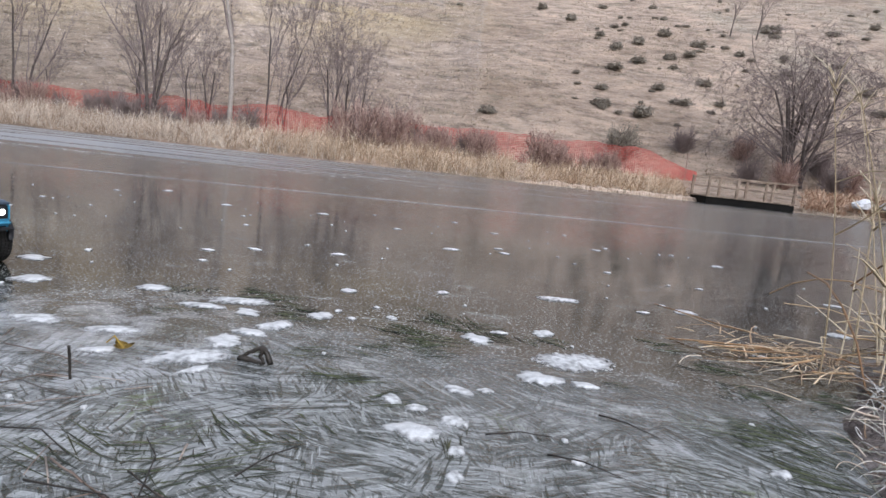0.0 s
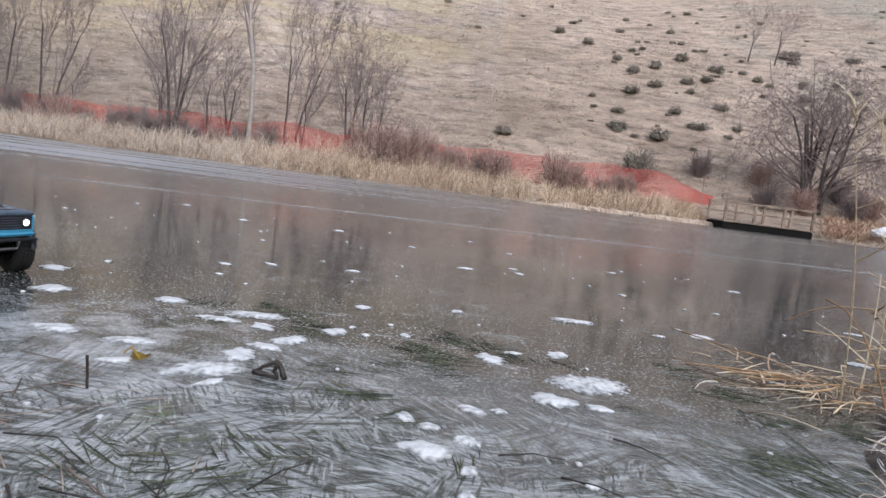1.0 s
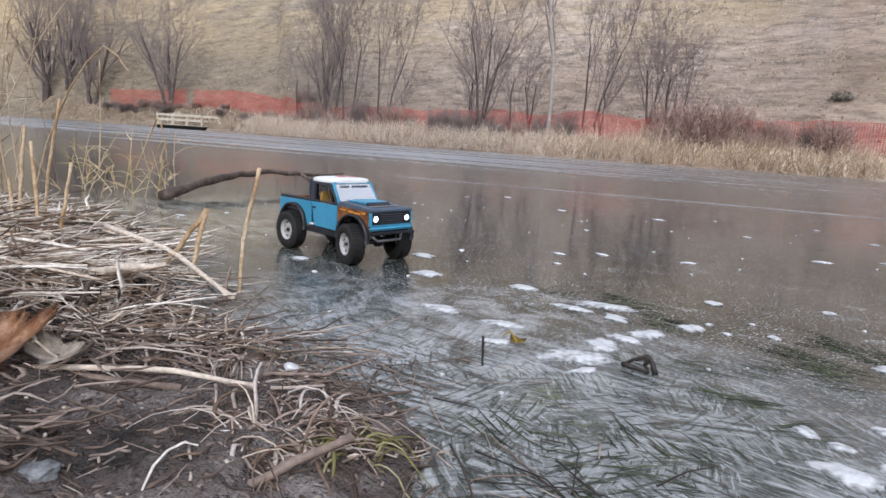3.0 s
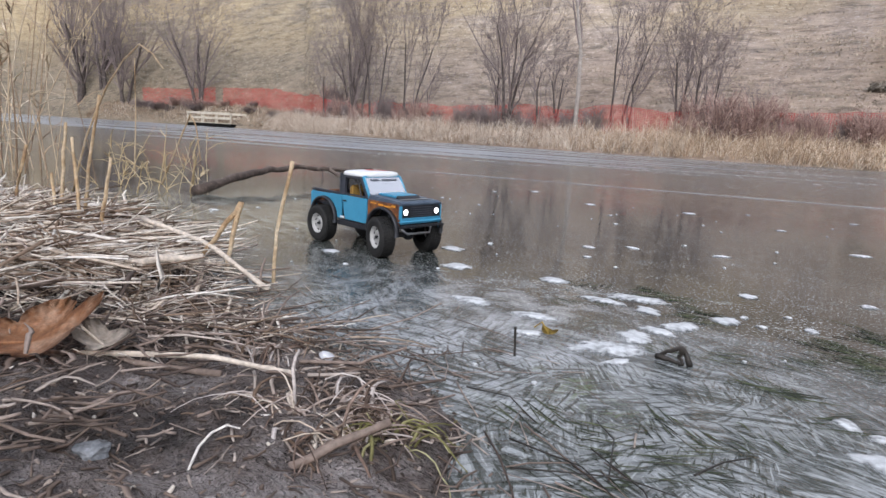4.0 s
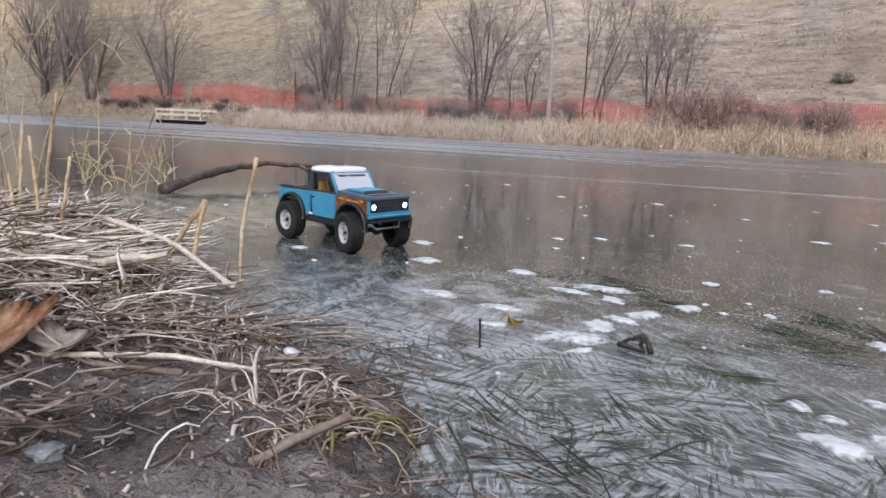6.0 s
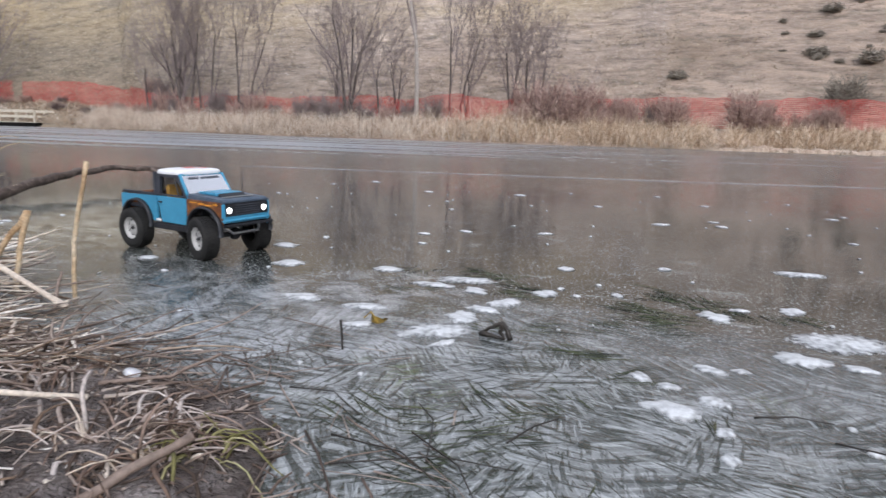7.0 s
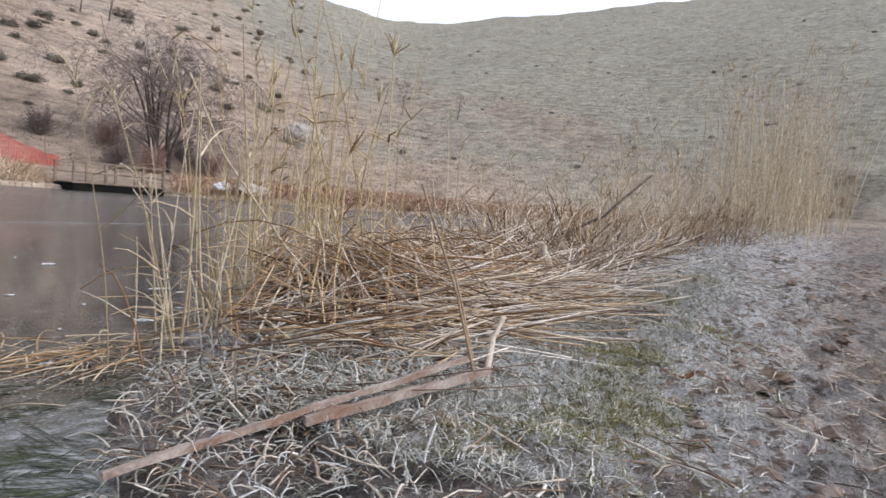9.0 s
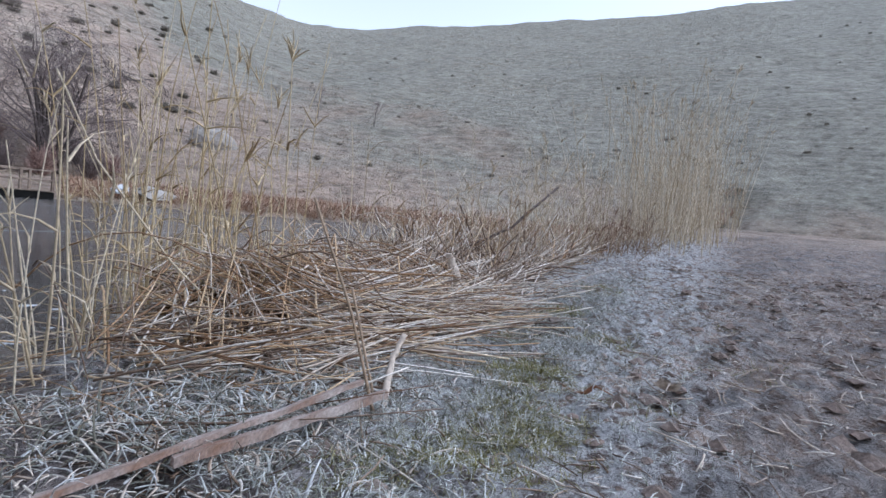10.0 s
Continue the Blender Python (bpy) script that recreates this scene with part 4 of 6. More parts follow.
def build_hill_grass():
    rnd = random.Random(22)
    g = Geo()
    n = 0
    while n < 90000:
        az = rnd.uniform(-72, 102)
        r = 20 + 125 * rnd.random() ** 1.5
        x, y = r * math.sin(radians(az)), r * math.cos(radians(az))
        if near_y(x) < y < far_y(x) + 2.5 or y < near_y(x) + 1:
            continue
        n += 1
        if noise.noise((x * 0.12, y * 0.12, 2)) < rnd.uniform(-0.6, 0.25):
            continue
        z = land(x, y) - 0.03
        for k in range(4):
            d = Vector((rnd.gauss(0, 0.5), rnd.gauss(0, 0.5), 0.8)).normalized()
            u = Vector((d.y, -d.x, 0)).normalized() * rnd.uniform(0.018, 0.04)
            h = rnd.uniform(0.04, 0.1) * (1 + r / 120)
            c = Vector((x + rnd.gauss(0, 0.1), y + rnd.gauss(0, 0.1), z))
            s = len(g.v)
            g.v.extend([c - u, c + u, c + d * h])
            g.f.append((s, s + 1, s + 2))
    tagged(part("hill_grass", g, HILLGRASS), "sparse tufts of dry bunch grass on the hillside", "grass", kind="stuff")


def build_ledge():
    """Bleached reeds matted and frozen into a low ragged ledge along the far shore."""
    rnd = random.Random(23)
    g = Geo()
    n = 170
    for i in range(n + 1):
        x = lerp(i / n, 1.7, 7.35)
        y = far_y(x)
        out = 0.16 * noise.noise((x * 1.3, 2, 0)) + 0.07 * noise.noise((x * 5, 4, 0))
        up = max(0.15, 0.75 + 0.5 * noise.noise((x * 1.8, 6, 0)) + 0.3 * noise.noise((x * 7, 8, 0))) * min(1.0, 6 * i / n + 0.1)
        for s, z in ((-0.52 + out, -0.02), (-0.47 + out, 0.1), (-0.38 + out, 0.15), (-0.1, 0.16), (0.2, 0.1), (0.5, 0.05)):
            g.v.append((x, y + s + rnd.gauss(0, 0.015), z * up + rnd.gauss(0, 0.012) if z > 0 else z))
    for i in range(n):
        for k in range(5):
            g.f.append((i * 6 + k, i * 6 + 6 + k, i * 6 + 7 + k, i * 6 + k + 1))
    tagged(part("reed_ledge", g, LEDGE), "pale ragged ledge of frozen matted reeds on the shore", "reeds", kind="stuff")


build_far_reeds()
build_ledge()
build_hill_grass()


def lump(name, at, size, seed, material, label, category, turn=0):
    """A stone or clod: broken flats and dents, not a ball."""
    rnd = random.Random(seed * 7 + 1)
    bm = bmesh.new()
    bmesh.ops.create_icosphere(bm, subdivisions=4, radius=0.5)
    cuts = [(Vector((rnd.gauss(0, 1), rnd.gauss(0, 1), rnd.gauss(0, 0.8))).normalized(), rnd.uniform(0.27, 0.42)) for k in range(11)]
    for v in bm.verts:
        for nrm, lim in cuts:
            over = v.co.dot(nrm) - lim
            if over > 0:
                v.co -= nrm * over * 0.92
        v.co *= 1 + 0.22 * noise.noise(v.co * 2.2 + Vector((seed, 0, 0))) + 0.12 * noise.noise(v.co * 7 + Vector((seed, 2, 0))) + 0.05 * noise.noise(v.co * 19 + Vector((seed, 5, 0)))
        v.co.x, v.co.y, v.co.z = v.co.x * size[0] * 1.15, v.co.y * size[1] * 1.15, max(v.co.z, -0.35) * size[2] * 1.15
    ob = part(name, bm, material, smooth=size[0] < 0.1)
    ob.matrix_world = pose(*at, 0, 0, turn)
    return tagged(ob, label, category)


p = on_hill(39.7, 4.6)
lump("boulder", (p[0], p[1], p[2] + 0.35), (2.1, 1.5, 1.75), 3, ROCK, "large pale boulder at the foot of the slope", "rock")
lump("plastic_sack", (12.3, 18.9, 0.45), (0.7, 0.5, 0.32), 7, WHITE_BAG, "crumpled white sack on the far bank", "sack")
lump("rock", (13.3, 18.6, 0.4), (1.3, 0.7, 0.45), 9, ROCK, "low pale rock beside the white sack", "rock")


# ---- the near bank: litter, reeds, sticks ----
def stem(g, p, d, length, r, rnd, bend=0.12, segs=3, sides=4):
    """A lying or leaning reed stem, a little crooked, tapered."""
    pts, rad = [], []
    d = d.normalized()
    q = Vector(p)
    for i in range(segs + 1):
        pts.append(q.copy())
        rad.append(r * (1 - 0.35 * i / segs))
        d = (d + Vector((rnd.gauss(0, bend), rnd.gauss(0, bend), rnd.gauss(0, bend * 0.5)))).normalized()
        q = q + d * (length / segs)
    g.tube(pts, rad, sides, 0.75)


def build_left_litter():
    rnd = random.Random(31)
    dry, wet = Geo(), Geo()
    n = 0
    while n < 5000:
        x, y = (rnd.uniform(-3.9, -0.55) if rnd.random() < 0.55 else rnd.uniform(-2.1, -0.7)), rnd.uniform(-0.1, 1.4)
        edge = near_y(x) - y
        if edge < -0.07 * rnd.random() or y < 0.1 - 0.25 * x - 0.45:
            continue
        low = -0.5 * x + 0.87 * y < 0.98
        if low and rnd.random() < 0.62:
            continue
        if math.hypot(x + 1.05, y - 0.365) < 0.13 or math.hypot(x + 0.95, y - 0.33) < 0.1:
            continue
        if math.hypot(x + 0.62, y - 0.49) < 0.26 and rnd.random() < 0.85:
            continue
        if noise.noise((x * 5, y * 5, 17)) < rnd.uniform(-0.75, 0.1):
            continue
        n += 1
        heap = min(1.0, max(0.1, edge / 0.3)) * 0.06 * math.exp(-(((x + 2.0) / 1.1) ** 2 + ((y - 0.85) / 0.5) ** 2)) + 0.025 * (noise.noise((x * 3, y * 3, 6)) > 0)
        a = rnd.gauss(0.25, 0.55) if rnd.random() < 0.4 else rnd.uniform(0, 3.14)
        z = max(0.006, land(x, y)) + rnd.random() ** 0.6 * heap + 0.003
        far = min(1.0, max(0.15, (-x - 0.55) * 0.9 - 0.1))
        pick = dry if rnd.random() < min(1, far * 1.5) * (0.12 if low else 0.95) else wet
        L = (0.03 + 0.26 * rnd.random() ** 2.0) * (0.6 + 0.4 * far)
        if low:
            a, L = rnd.gauss(0.5, 0.6), L * 0.75
        stem(pick, (x, y, z), Vector((math.cos(a), math.sin(a), rnd.gauss(0, 0.1))), L, rnd.uniform(0.0009, 0.0024 + 0.0046 * far * rnd.random()) * (1.5 if low else 1.0), rnd, 0.18)
    for k in range(26):
        x = rnd.uniform(-2.6, -1.35)
        y = near_y(x) - rnd.uniform(0.05, 0.6)
        a = rnd.gauss(0.2, 0.6)
        stem(dry, (x, y, land(x, y) + 0.04 + rnd.random() * 0.03), Vector((math.cos(a), math.sin(a), rnd.gauss(-0.02, 0.06))), rnd.uniform(0.15, 0.34), rnd.uniform(0.004, 0.0075), rnd, 0.07)
    # torn, curled strips of leaf
    for k in range(8200):
        x, y = rnd.uniform(-3.0, -0.6), rnd.uniform(0.1, 1.4)
        if y > near_y(x) + 0.02 or y < -0.35 - 0.25 * x:
            continue
        low = -0.5 * x + 0.87 * y < 0.98
        if low and rnd.random() < 0.62 or math.hypot(x + 0.62, y - 0.49) < 0.24:
            continue
        a = rnd.uniform(0, 6.28)
        far = min(1.0, max(0.15, (-x - 0.55) * 0.9 - 0.1))
        p, d = Vector((x, y, max(0.004, land(x, y)) + rnd.random() * 0.055 * far * min(1.0, max(0.1, (near_y(x) - y) / 0.3)) + 0.003)), Vector((math.cos(a), math.sin(a), rnd.uniform(-0.1, 0.5)))
        pts = []
        for i in range(6):
            pts.append(p.copy())
            d = (d + Vector((rnd.gauss(0, 0.5), rnd.gauss(0, 0.42), rnd.gauss(-0.14, 0.34)))).normalized()
            p = p + d * rnd.uniform(0.008, 0.032) * (0.6 if low else 1.0)
            p.z = max(p.z, 0.004)
        w = rnd.uniform(0.0012, 0.0032 + 0.0075 * far * rnd.random())
        (dry if rnd.random() < (0.14 if low else max(0.6, far * 0.92)) else wet).tube(pts, [w * 0.7, w, w * 1.1, w, w * 0.8, w * 0.3], 4, 0.18, cap=False)
    # crumbs of rotted stalk pressed into the wet mud
    for k in range(3000):
        x, y = rnd.uniform(-1.6, -0.4), rnd.uniform(0.05, 0.8)
        if y > near_y(x) + 0.03:
            continue
        a = rnd.gauss(0.4, 0.9)
        stem(wet if rnd.random() < 0.92 else dry, (x, y, max(0.003, land(x, y)) + 0.001), Vector((math.cos(a), math.sin(a), rnd.gauss(0, 0.2))), 0.005 + 0.045 * rnd.random() ** 3, rnd.uniform(0.0007, 0.0028), rnd, 0.4, 2)
    tagged(part("reed_litter", dry, PALE_STRAW, smooth=True), "thick mat of broken bleached reed stems on the bank", "reed litter", kind="stuff")
    tagged(part("wet_litter", wet, WET_STRAW, smooth=True), "dark wet reed scraps trodden into the mud", "reed litter", kind="stuff")


def build_scraps():
    """Sodden stems frozen into the shallows in front of the bank."""
    rnd = random.Random(32)
    g = Geo()
    for k in range(130):
        x = rnd.uniform(-1.7, -0.3)
        y = near_y(x) + abs(rnd.gauss(0, 0.16)) - 0.02
        a = rnd.gauss(-0.5, 0.7)
        stem(g, (x, y, 0.003), Vector((math.cos(a), math.sin(a), rnd.gauss(0, 0.02))), rnd.uniform(0.04, 0.2), rnd.uniform(0.0007, 0.0019), rnd, 0.1)
    tagged(part("frozen_scraps", g, WET_STRAW, smooth=True), "dark stems frozen into the shallows", "reed litter", kind="stuff")


def grass_tuft(at, r, n, h, seed, material, name, label):
    rnd = random.Random(seed)
    g = Geo()
    for k in range(n):
        a, q = rnd.uniform(0, 6.283), rnd.random() ** 0.7
        p = Vector((at[0] + math.cos(a) * r * q * 0.6, at[1] + math.sin(a) * r * q * 0.6, at[2] - 0.01))
        b = a + rnd.gauss(0, 1.3)
        out = Vector((math.cos(b), math.sin(b), 0))
        swirl = Vector((-out.y, out.x, 0)) * rnd.gauss(0, 0.3)
        L = h * rnd.uniform(0.7, 2.2)
        pts, rad = [], []
        d = (out * rnd.uniform(0.1, 0.7) + Vector((0, 0, 1.1))).normalized()
        w = rnd.uniform(0.001, 0.0036)
        for i in range(8):
            pts.append(p.copy())
            rad.append(w * (1 - 0.09 * i))
            d = (d + out * 0.16 + swirl + Vector((rnd.gauss(0, 0.24), rnd.gauss(0, 0.24), -0.4))).normalized()
            p = p + d * (L / 7)
            if p.z < 0.004:
                p.z = 0.004
                d.z = abs(d.z) * 0.1
        g.tube(pts, rad, 4, 0.5, cap=False)
    return tagged(part(name, g, material, smooth=True), label, "grass", kind="stuff")


build_left_litter()
build_scraps()
grass_tuft((-0.62, 0.49, 0.02), 0.13, 320, 0.075, 41, TUFT, "grass_tuft", "matted tuft of arching brown sedge at the ice edge")
grass_tuft((-0.64, 0.46, 0.02), 0.13, 120, 0.072, 42, PALE_STRAW, "frosted_tuft", "white frosted blades in the sedge tuft")
grass_tuft((-0.54, 0.51, 0.02), 0.07, 36, 0.055, 43, MOSS, "green_tuft", "green shoots in the sedge tuft")
grass_tuft((-0.87, 0.62, 0.02), 0.08, 60, 0.045, 44, TUFT, "small_tuft", "small drooping sedge tuft on the mud")
grass_tuft((-0.3, 0.42, 0.01), 0.12, 60, 0.04, 45, TUFT, "stray_tuft", "stray sedge blades flat on the ice edge")


def stick(name, pts, r0, r1, material, label, category="stick", sides=7, forks=(), seed=1):
    """A single stick or stalk: one mesh, knotty, with its side shoots."""
    rnd = random.Random(seed)
    g = Geo()

    def add(pp, a, b):
        pp = [Vector(p) for p in pp]
        fine = []
        for i in range(len(pp) - 1):
            for k in range(4):
                fine.append(pp[i].lerp(pp[i + 1], k / 4))
        fine.append(pp[-1])
        n = len(fine) - 1
        fine = [p + Vector((rnd.gauss(0, 1), rnd.gauss(0, 1), rnd.gauss(0, 1))) * a * 0.18 * (0 < i < n) for i, p in enumerate(fine)]
        g.tube(fine, [lerp(i / n, a, b) * rnd.uniform(0.88, 1.12) for i in range(n + 1)], sides)

    add(pts, r0, r1)
    for f in forks:
        add(f, r1 * 1.1, r1 * 0.5)
    return tagged(part(name, g, material, smooth=True), label, category)


stick("fallen_branch", [(-2.78, 1.86, 0.02), (-2.9, 2.2, 0.07), (-3.02, 2.55, 0.095), (-3.08, 2.86, 0.1), (-2.97, 3.05, 0.085)], 0.025, 0.012, DEADWOOD,
      "dark crooked branch lying out over the ice", "branch", 9, forks=([(-2.98, 3.03, 0.086), (-2.88, 3.02, 0.05), (-2.82, 3.06, -0.01)], [(-2.97, 3.04, 0.085), (-2.99, 3.25, 0.075), (-3.0, 3.5, 0.085)]), seed=3)
stick("broken_stalk", [(-1.206, 0.943, -0.01), (-1.215, 0.96, 0.12), (-1.19, 0.985, 0.285)], 0.0045, 0.005, STALK, "upright broken amber reed stalk standing in the ice", "reed stalk", 6)
stick("broken_stalk", [(-1.371, 0.94, -0.01), (-1.36, 0.95, 0.09), (-1.35, 0.97, 0.175)], 0.006, 0.0068, STALK, "pale snapped reed stump standing in the ice", "reed stalk", 6,
      forks=([(-1.35, 0.968, 0.17), (-1.4, 0.93, 0.08), (-1.44, 0.89, 0.0)],))
stick("leaning_stick", [(-1.16, 0.86, 0.0), (-1.2, 0.9, 0.035), (-1.22, 0.93, 0.06)], 0.004, 0.003, WET_STRAW, "short grey stick poking from the ice", "stick", 5)
stick("reed_root", [(-0.358, 1.05, 0.002), (-0.338, 1.046, 0.017), (-0.315, 1.044, 0.03), (-0.308, 1.046, 0.02), (-0.299, 1.044, 0.0)], 0.003, 0.0055, ROOT, "black bent root snag frozen in the ice", "snag", 6,
      forks=([(-0.356, 1.05, 0.003), (-0.335, 1.045, 0.004), (-0.312, 1.04, 0.001)], [(-0.314, 1.044, 0.03), (-0.318, 1.043, 0.015), (-0.31, 1.04, 0.0)]), seed=7)
stick("stub", [(-0.553, 0.89, -0.01), (-0.556, 0.89, 0.03), (-0.557, 0.889, 0.052)], 0.0022, 0.0025, ROOT, "thin dark stub standing in the ice", "stick", 5)
stick("thin_stick", [(-0.79, 0.62, 0.01), (-0.7, 0.66, 0.02), (-0.64, 0.69, 0.05)], 0.004, 0.002, WET_STRAW, "thin grey stick by the sedge", "stick", 5)
stick("thick_stick", [(-0.6, 0.34, 0.005), (-0.555, 0.41, 0.03), (-0.51, 0.48, 0.055)], 0.006, 0.005, WET_STRAW, "pale thick reed stem leaning in the tuft", "stick", 7)
stick("long_reed", [(-1.75, 0.95, 0.09), (-1.45, 0.93, 0.07), (-1.13, 0.86, 0.015)], 0.007, 0.006, PALE_STRAW, "long bleached reed stem reaching over the ice edge", "reed stem", 7)
stick("long_reed", [(-1.45, 0.62, 0.05), (-1.33, 0.7, 0.07), (-1.24, 0.78, 0.08)], 0.010, 0.009, PALE_STRAW, "short pale reed stem on the litter", "reed stem", 7)
stick("long_reed", [(-1.25, 0.28, 0.03), (-1.05, 0.37, 0.035), (-0.82, 0.5, 0.02)], 0.0055, 0.005, WET_STRAW, "long dark reed stem across the mud", "reed stem", 7)
stick("long_reed", [(-1.0, 0.4, 0.035), (-0.86, 0.48, 0.045), (-0.73, 0.55, 0.03)], 0.005, 0.0035, PALE_STRAW, "flat straw-coloured leaf blade on the mud", "reed stem", 7)
for k, (x, y, h) in enumerate(((-2.0, 0.86, 0.34), (-1.95, 0.9, 0.42), (-1.85, 0.84, 0.3), (-2.15, 0.8, 0.27), (-1.72, 0.82, 0.26), (-1.9, 0.8, 0.2))):
    q = 0.05 * math.sin(k * 2.3)
    stick("standing_stalk", [(x, y, 0.02), (x + q * 0.5, y + 0.01, h * 0.5), (x + q * 1.6, y + 0.03, h)], 0.006, 0.004, STALK, "short golden reed stalk standing in the litter", "reed stalk", 6, seed=k)


def dead_leaf(name, at, size, turn, material, label, curl=0.5, lobes=5):
    """A lobed leaf with thickness, curled up at the rim, with its stalk."""
    rnd = random.Random(int(size * 1000))
    bm = bmesh.new()
    n = 60
    rim, mid = [], []
    for k in range(n):
        a = 2 * math.pi * k / n
        r = size * (0.62 + 0.38 * abs(math.cos(a * lobes / 2.0)) ** 0.7) * (1 - 0.12 * rnd.random())
        for ring, f in ((rim, 1.0), (mid, 0.55)):
            x, y = r * f * math.cos(a), r * f * math.sin(a)
            z = curl * (x * x) / size + 0.35 * curl * abs(y) * f + 0.02 * size * math.sin(a * lobes)
            ring.append(bm.verts.new((x, y * 0.8, z)))
    c = bm.verts.new((0, 0, 0))
    for k in range(n):
        q = (k + 1) % n
        bm.faces.new((c, mid[k], mid[q]))
        bm.faces.new((mid[k], rim[k], rim[q], mid[q]))
    bmesh.ops.solidify(bm, geom=bm.faces[:], thickness=0.0012)
    leaf = new(name)
    leaf.matrix_world = pose(*at, *turn)
    part("blade", bm, material, leaf, smooth=True)
    part("leaf_stalk", Geo().tube([(0, 0, 0), (-size * 0.8, 0, 0.02), (-size * 1.5, 0.01, 0.0)], [0.002, 0.0017, 0.0015], 5), material, leaf)
    return tagged(leaf, label, "leaf")


dead_leaf("plane_leaf", (-1.05, 0.365, 0.05), 0.105, (10, -8, 60), BROWN_LEAF, "large curled brown plane leaf lying on reed litter", 0.55)
dead_leaf("small_leaf", (-0.97, 0.42, 0.05), 0.045, (10, 8, 20), PALE_LEAF, "pale crumpled leaf beside the brown one", 0.7)
dead_leaf("yellow_leaf", (-0.552, 1.029, 0.006), 0.019, (10, 6, 15), YELLOW_LEAF, "small yellow leaf lying on the ice", 0.6, 3)
dead_leaf("mud_leaf", (1.72, 0.36, 0.06), 0.05, (12, 6, 115), BROWN_LEAF, "orange-brown leaf on the frosty mud", 0.6)
dead_leaf("mud_leaf", (1.95, 0.2, 0.06), 0.055, (6, 12, 15), PALE_LEAF, "pale dry leaf on the frosty mud", 0.6)


def reed_clump(name, spots, material, label, heights, seed, lean=0.12, leaf=True, r=(0.0022, 0.004)):
    """Standing dead reeds with hanging leaves and ragged plumes."""
    rnd = random.Random(seed)
    g = Geo()
    for x, y in spots:
        h = rnd.uniform(*heights)
        z = max(-0.02, land(x, y)) - 0.01
        d = Vector((rnd.gauss(0, lean), rnd.gauss(0, lean), 1)).normalized()
        pts, rad = [], []
        w = rnd.uniform(*r)
        p = Vector((x, y, z))
        side = Vector((rnd.gauss(0, 1), rnd.gauss(0, 1), 0)).normalized()
        for i in range(7):
            pts.append(p.copy())
            rad.append(w * (1 - 0.1 * i))
            p = p + d * (h / 6)
            d = (d + side * rnd.uniform(0, 0.07) + Vector((0, 0, -0.01 * i))).normalized()
        g.tube(pts, rad, 4, cap=False)
        if leaf:
            for q in range(rnd.randint(1, 4)):
                b = pts[rnd.randint(1, 5)]
                o = Vector((rnd.gauss(0, 1), rnd.gauss(0, 1), 0.9)).normalized()
                blade(g, b, o, rnd.uniform(0.06, 0.2), w * 1.7, rnd.uniform(0.6, 1.8), rnd, 3)
            if rnd.random() < 0.35:
                for q in range(7):
                    blade(g, pts[-1] - d * rnd.uniform(0, 0.06), d + Vector((rnd.gauss(0, 0.35), rnd.gauss(0, 0.35), 0)), rnd.uniform(0.03, 0.08), w * 1.3, 0.5, rnd, 2)
    return tagged(part(name, g, material, smooth=True), label, "reeds", kind="stuff")


rnd = random.Random(51)


def spots(n, cx, cy, sx, sy):
    got = [(rnd.gauss(cx, sx), rnd.gauss(cy, sy)) for k in range(n)]
    return [(x, y) for x, y in got if abs(x - cx) < 2 * sx and abs(y - cy) < 1.7 * sy and (x < 0 or x > 0.6 * y)]


reed_clump("left_reeds", spots(24, -4.55, 1.72, 0.2, 0.12), STRAW, "tall golden reeds rising out of the ice", (0.7, 1.5), 52, 0.14, r=(0.003, 0.0055))
reed_clump("left_reeds", spots(26, -3.2, 1.95, 0.22, 0.16), GOLD_REED, "short straw reeds round the foot of the branch", (0.12, 0.38), 53, 0.4)
reed_clump("left_reeds", spots(4, -3.7, 1.8, 0.22, 0.1), STRAW, "loose tall reeds with bent heads on the ice", (0.5, 1.15), 54, 0.12)
stick("tall_reed", [(-3.28, 1.85, 0.05), (-3.25, 1.85, 0.36), (-3.24, 1.85, 0.66)], 0.0042, 0.0022, STALK, "tall straight golden reed rising from the ice", "reed stalk", 6)
stick("bent_reed", [(-3.22, 1.50, -0.01), (-3.08, 1.50, 0.25), (-2.89, 1.50, 0.48), (-2.74, 1.50, 0.60), (-2.62, 1.50, 0.66), (-2.53, 1.50, 0.62), (-2.46, 1.50, 0.56)], 0.0045, 0.0022, STALK, "arching golden reed with a bent-over head", "reed stalk", 6)
stick("bent_reed", [(-3.04, 1.85, 0.03), (-2.91, 1.85, 0.22), (-2.79, 1.85, 0.39), (-2.75, 1.85, 0.34), (-2.72, 1.85, 0.18)], 0.0045, 0.0025, STALK, "snapped golden reed leaning over the ice", "reed stalk", 6)
reed_clump("right_reeds", spots(22, 0.98, 1.45, 0.1, 0.13), PALE_REED, "dry reeds standing at the edge of the ice", (0.3, 0.82), 155, 0.09, r=(0.002, 0.004))
reed_clump("right_reeds", [s for s in spots(110, 1.62, 1.72, 0.24, 0.22) if s[0] > 0.72 * s[1]], GOLD_REED, "golden reeds standing above the heap", (0.4, 1.12), 56, 0.14, r=(0.002, 0.004))
reed_clump("right_reeds", spots(26, 2.9, 1.85, 0.6, 0.25), PALE_REED, "straw reeds leaning over the heap", (0.3, 0.8), 57, 0.3)
reed_clump("right_reeds", spots(420, 8.9, 1.35, 1.35, 0.45), PALE_REED, "tall feathery reeds beside the path", (0.7, 2.1), 58, 0.13, r=(0.003, 0.0055))
reed_clump("right_reeds", spots(170, 5.2, 1.8, 0.8, 0.3), PALE_REED, "mid-height dry reeds beside the path", (0.4, 1.1), 59, 0.2)
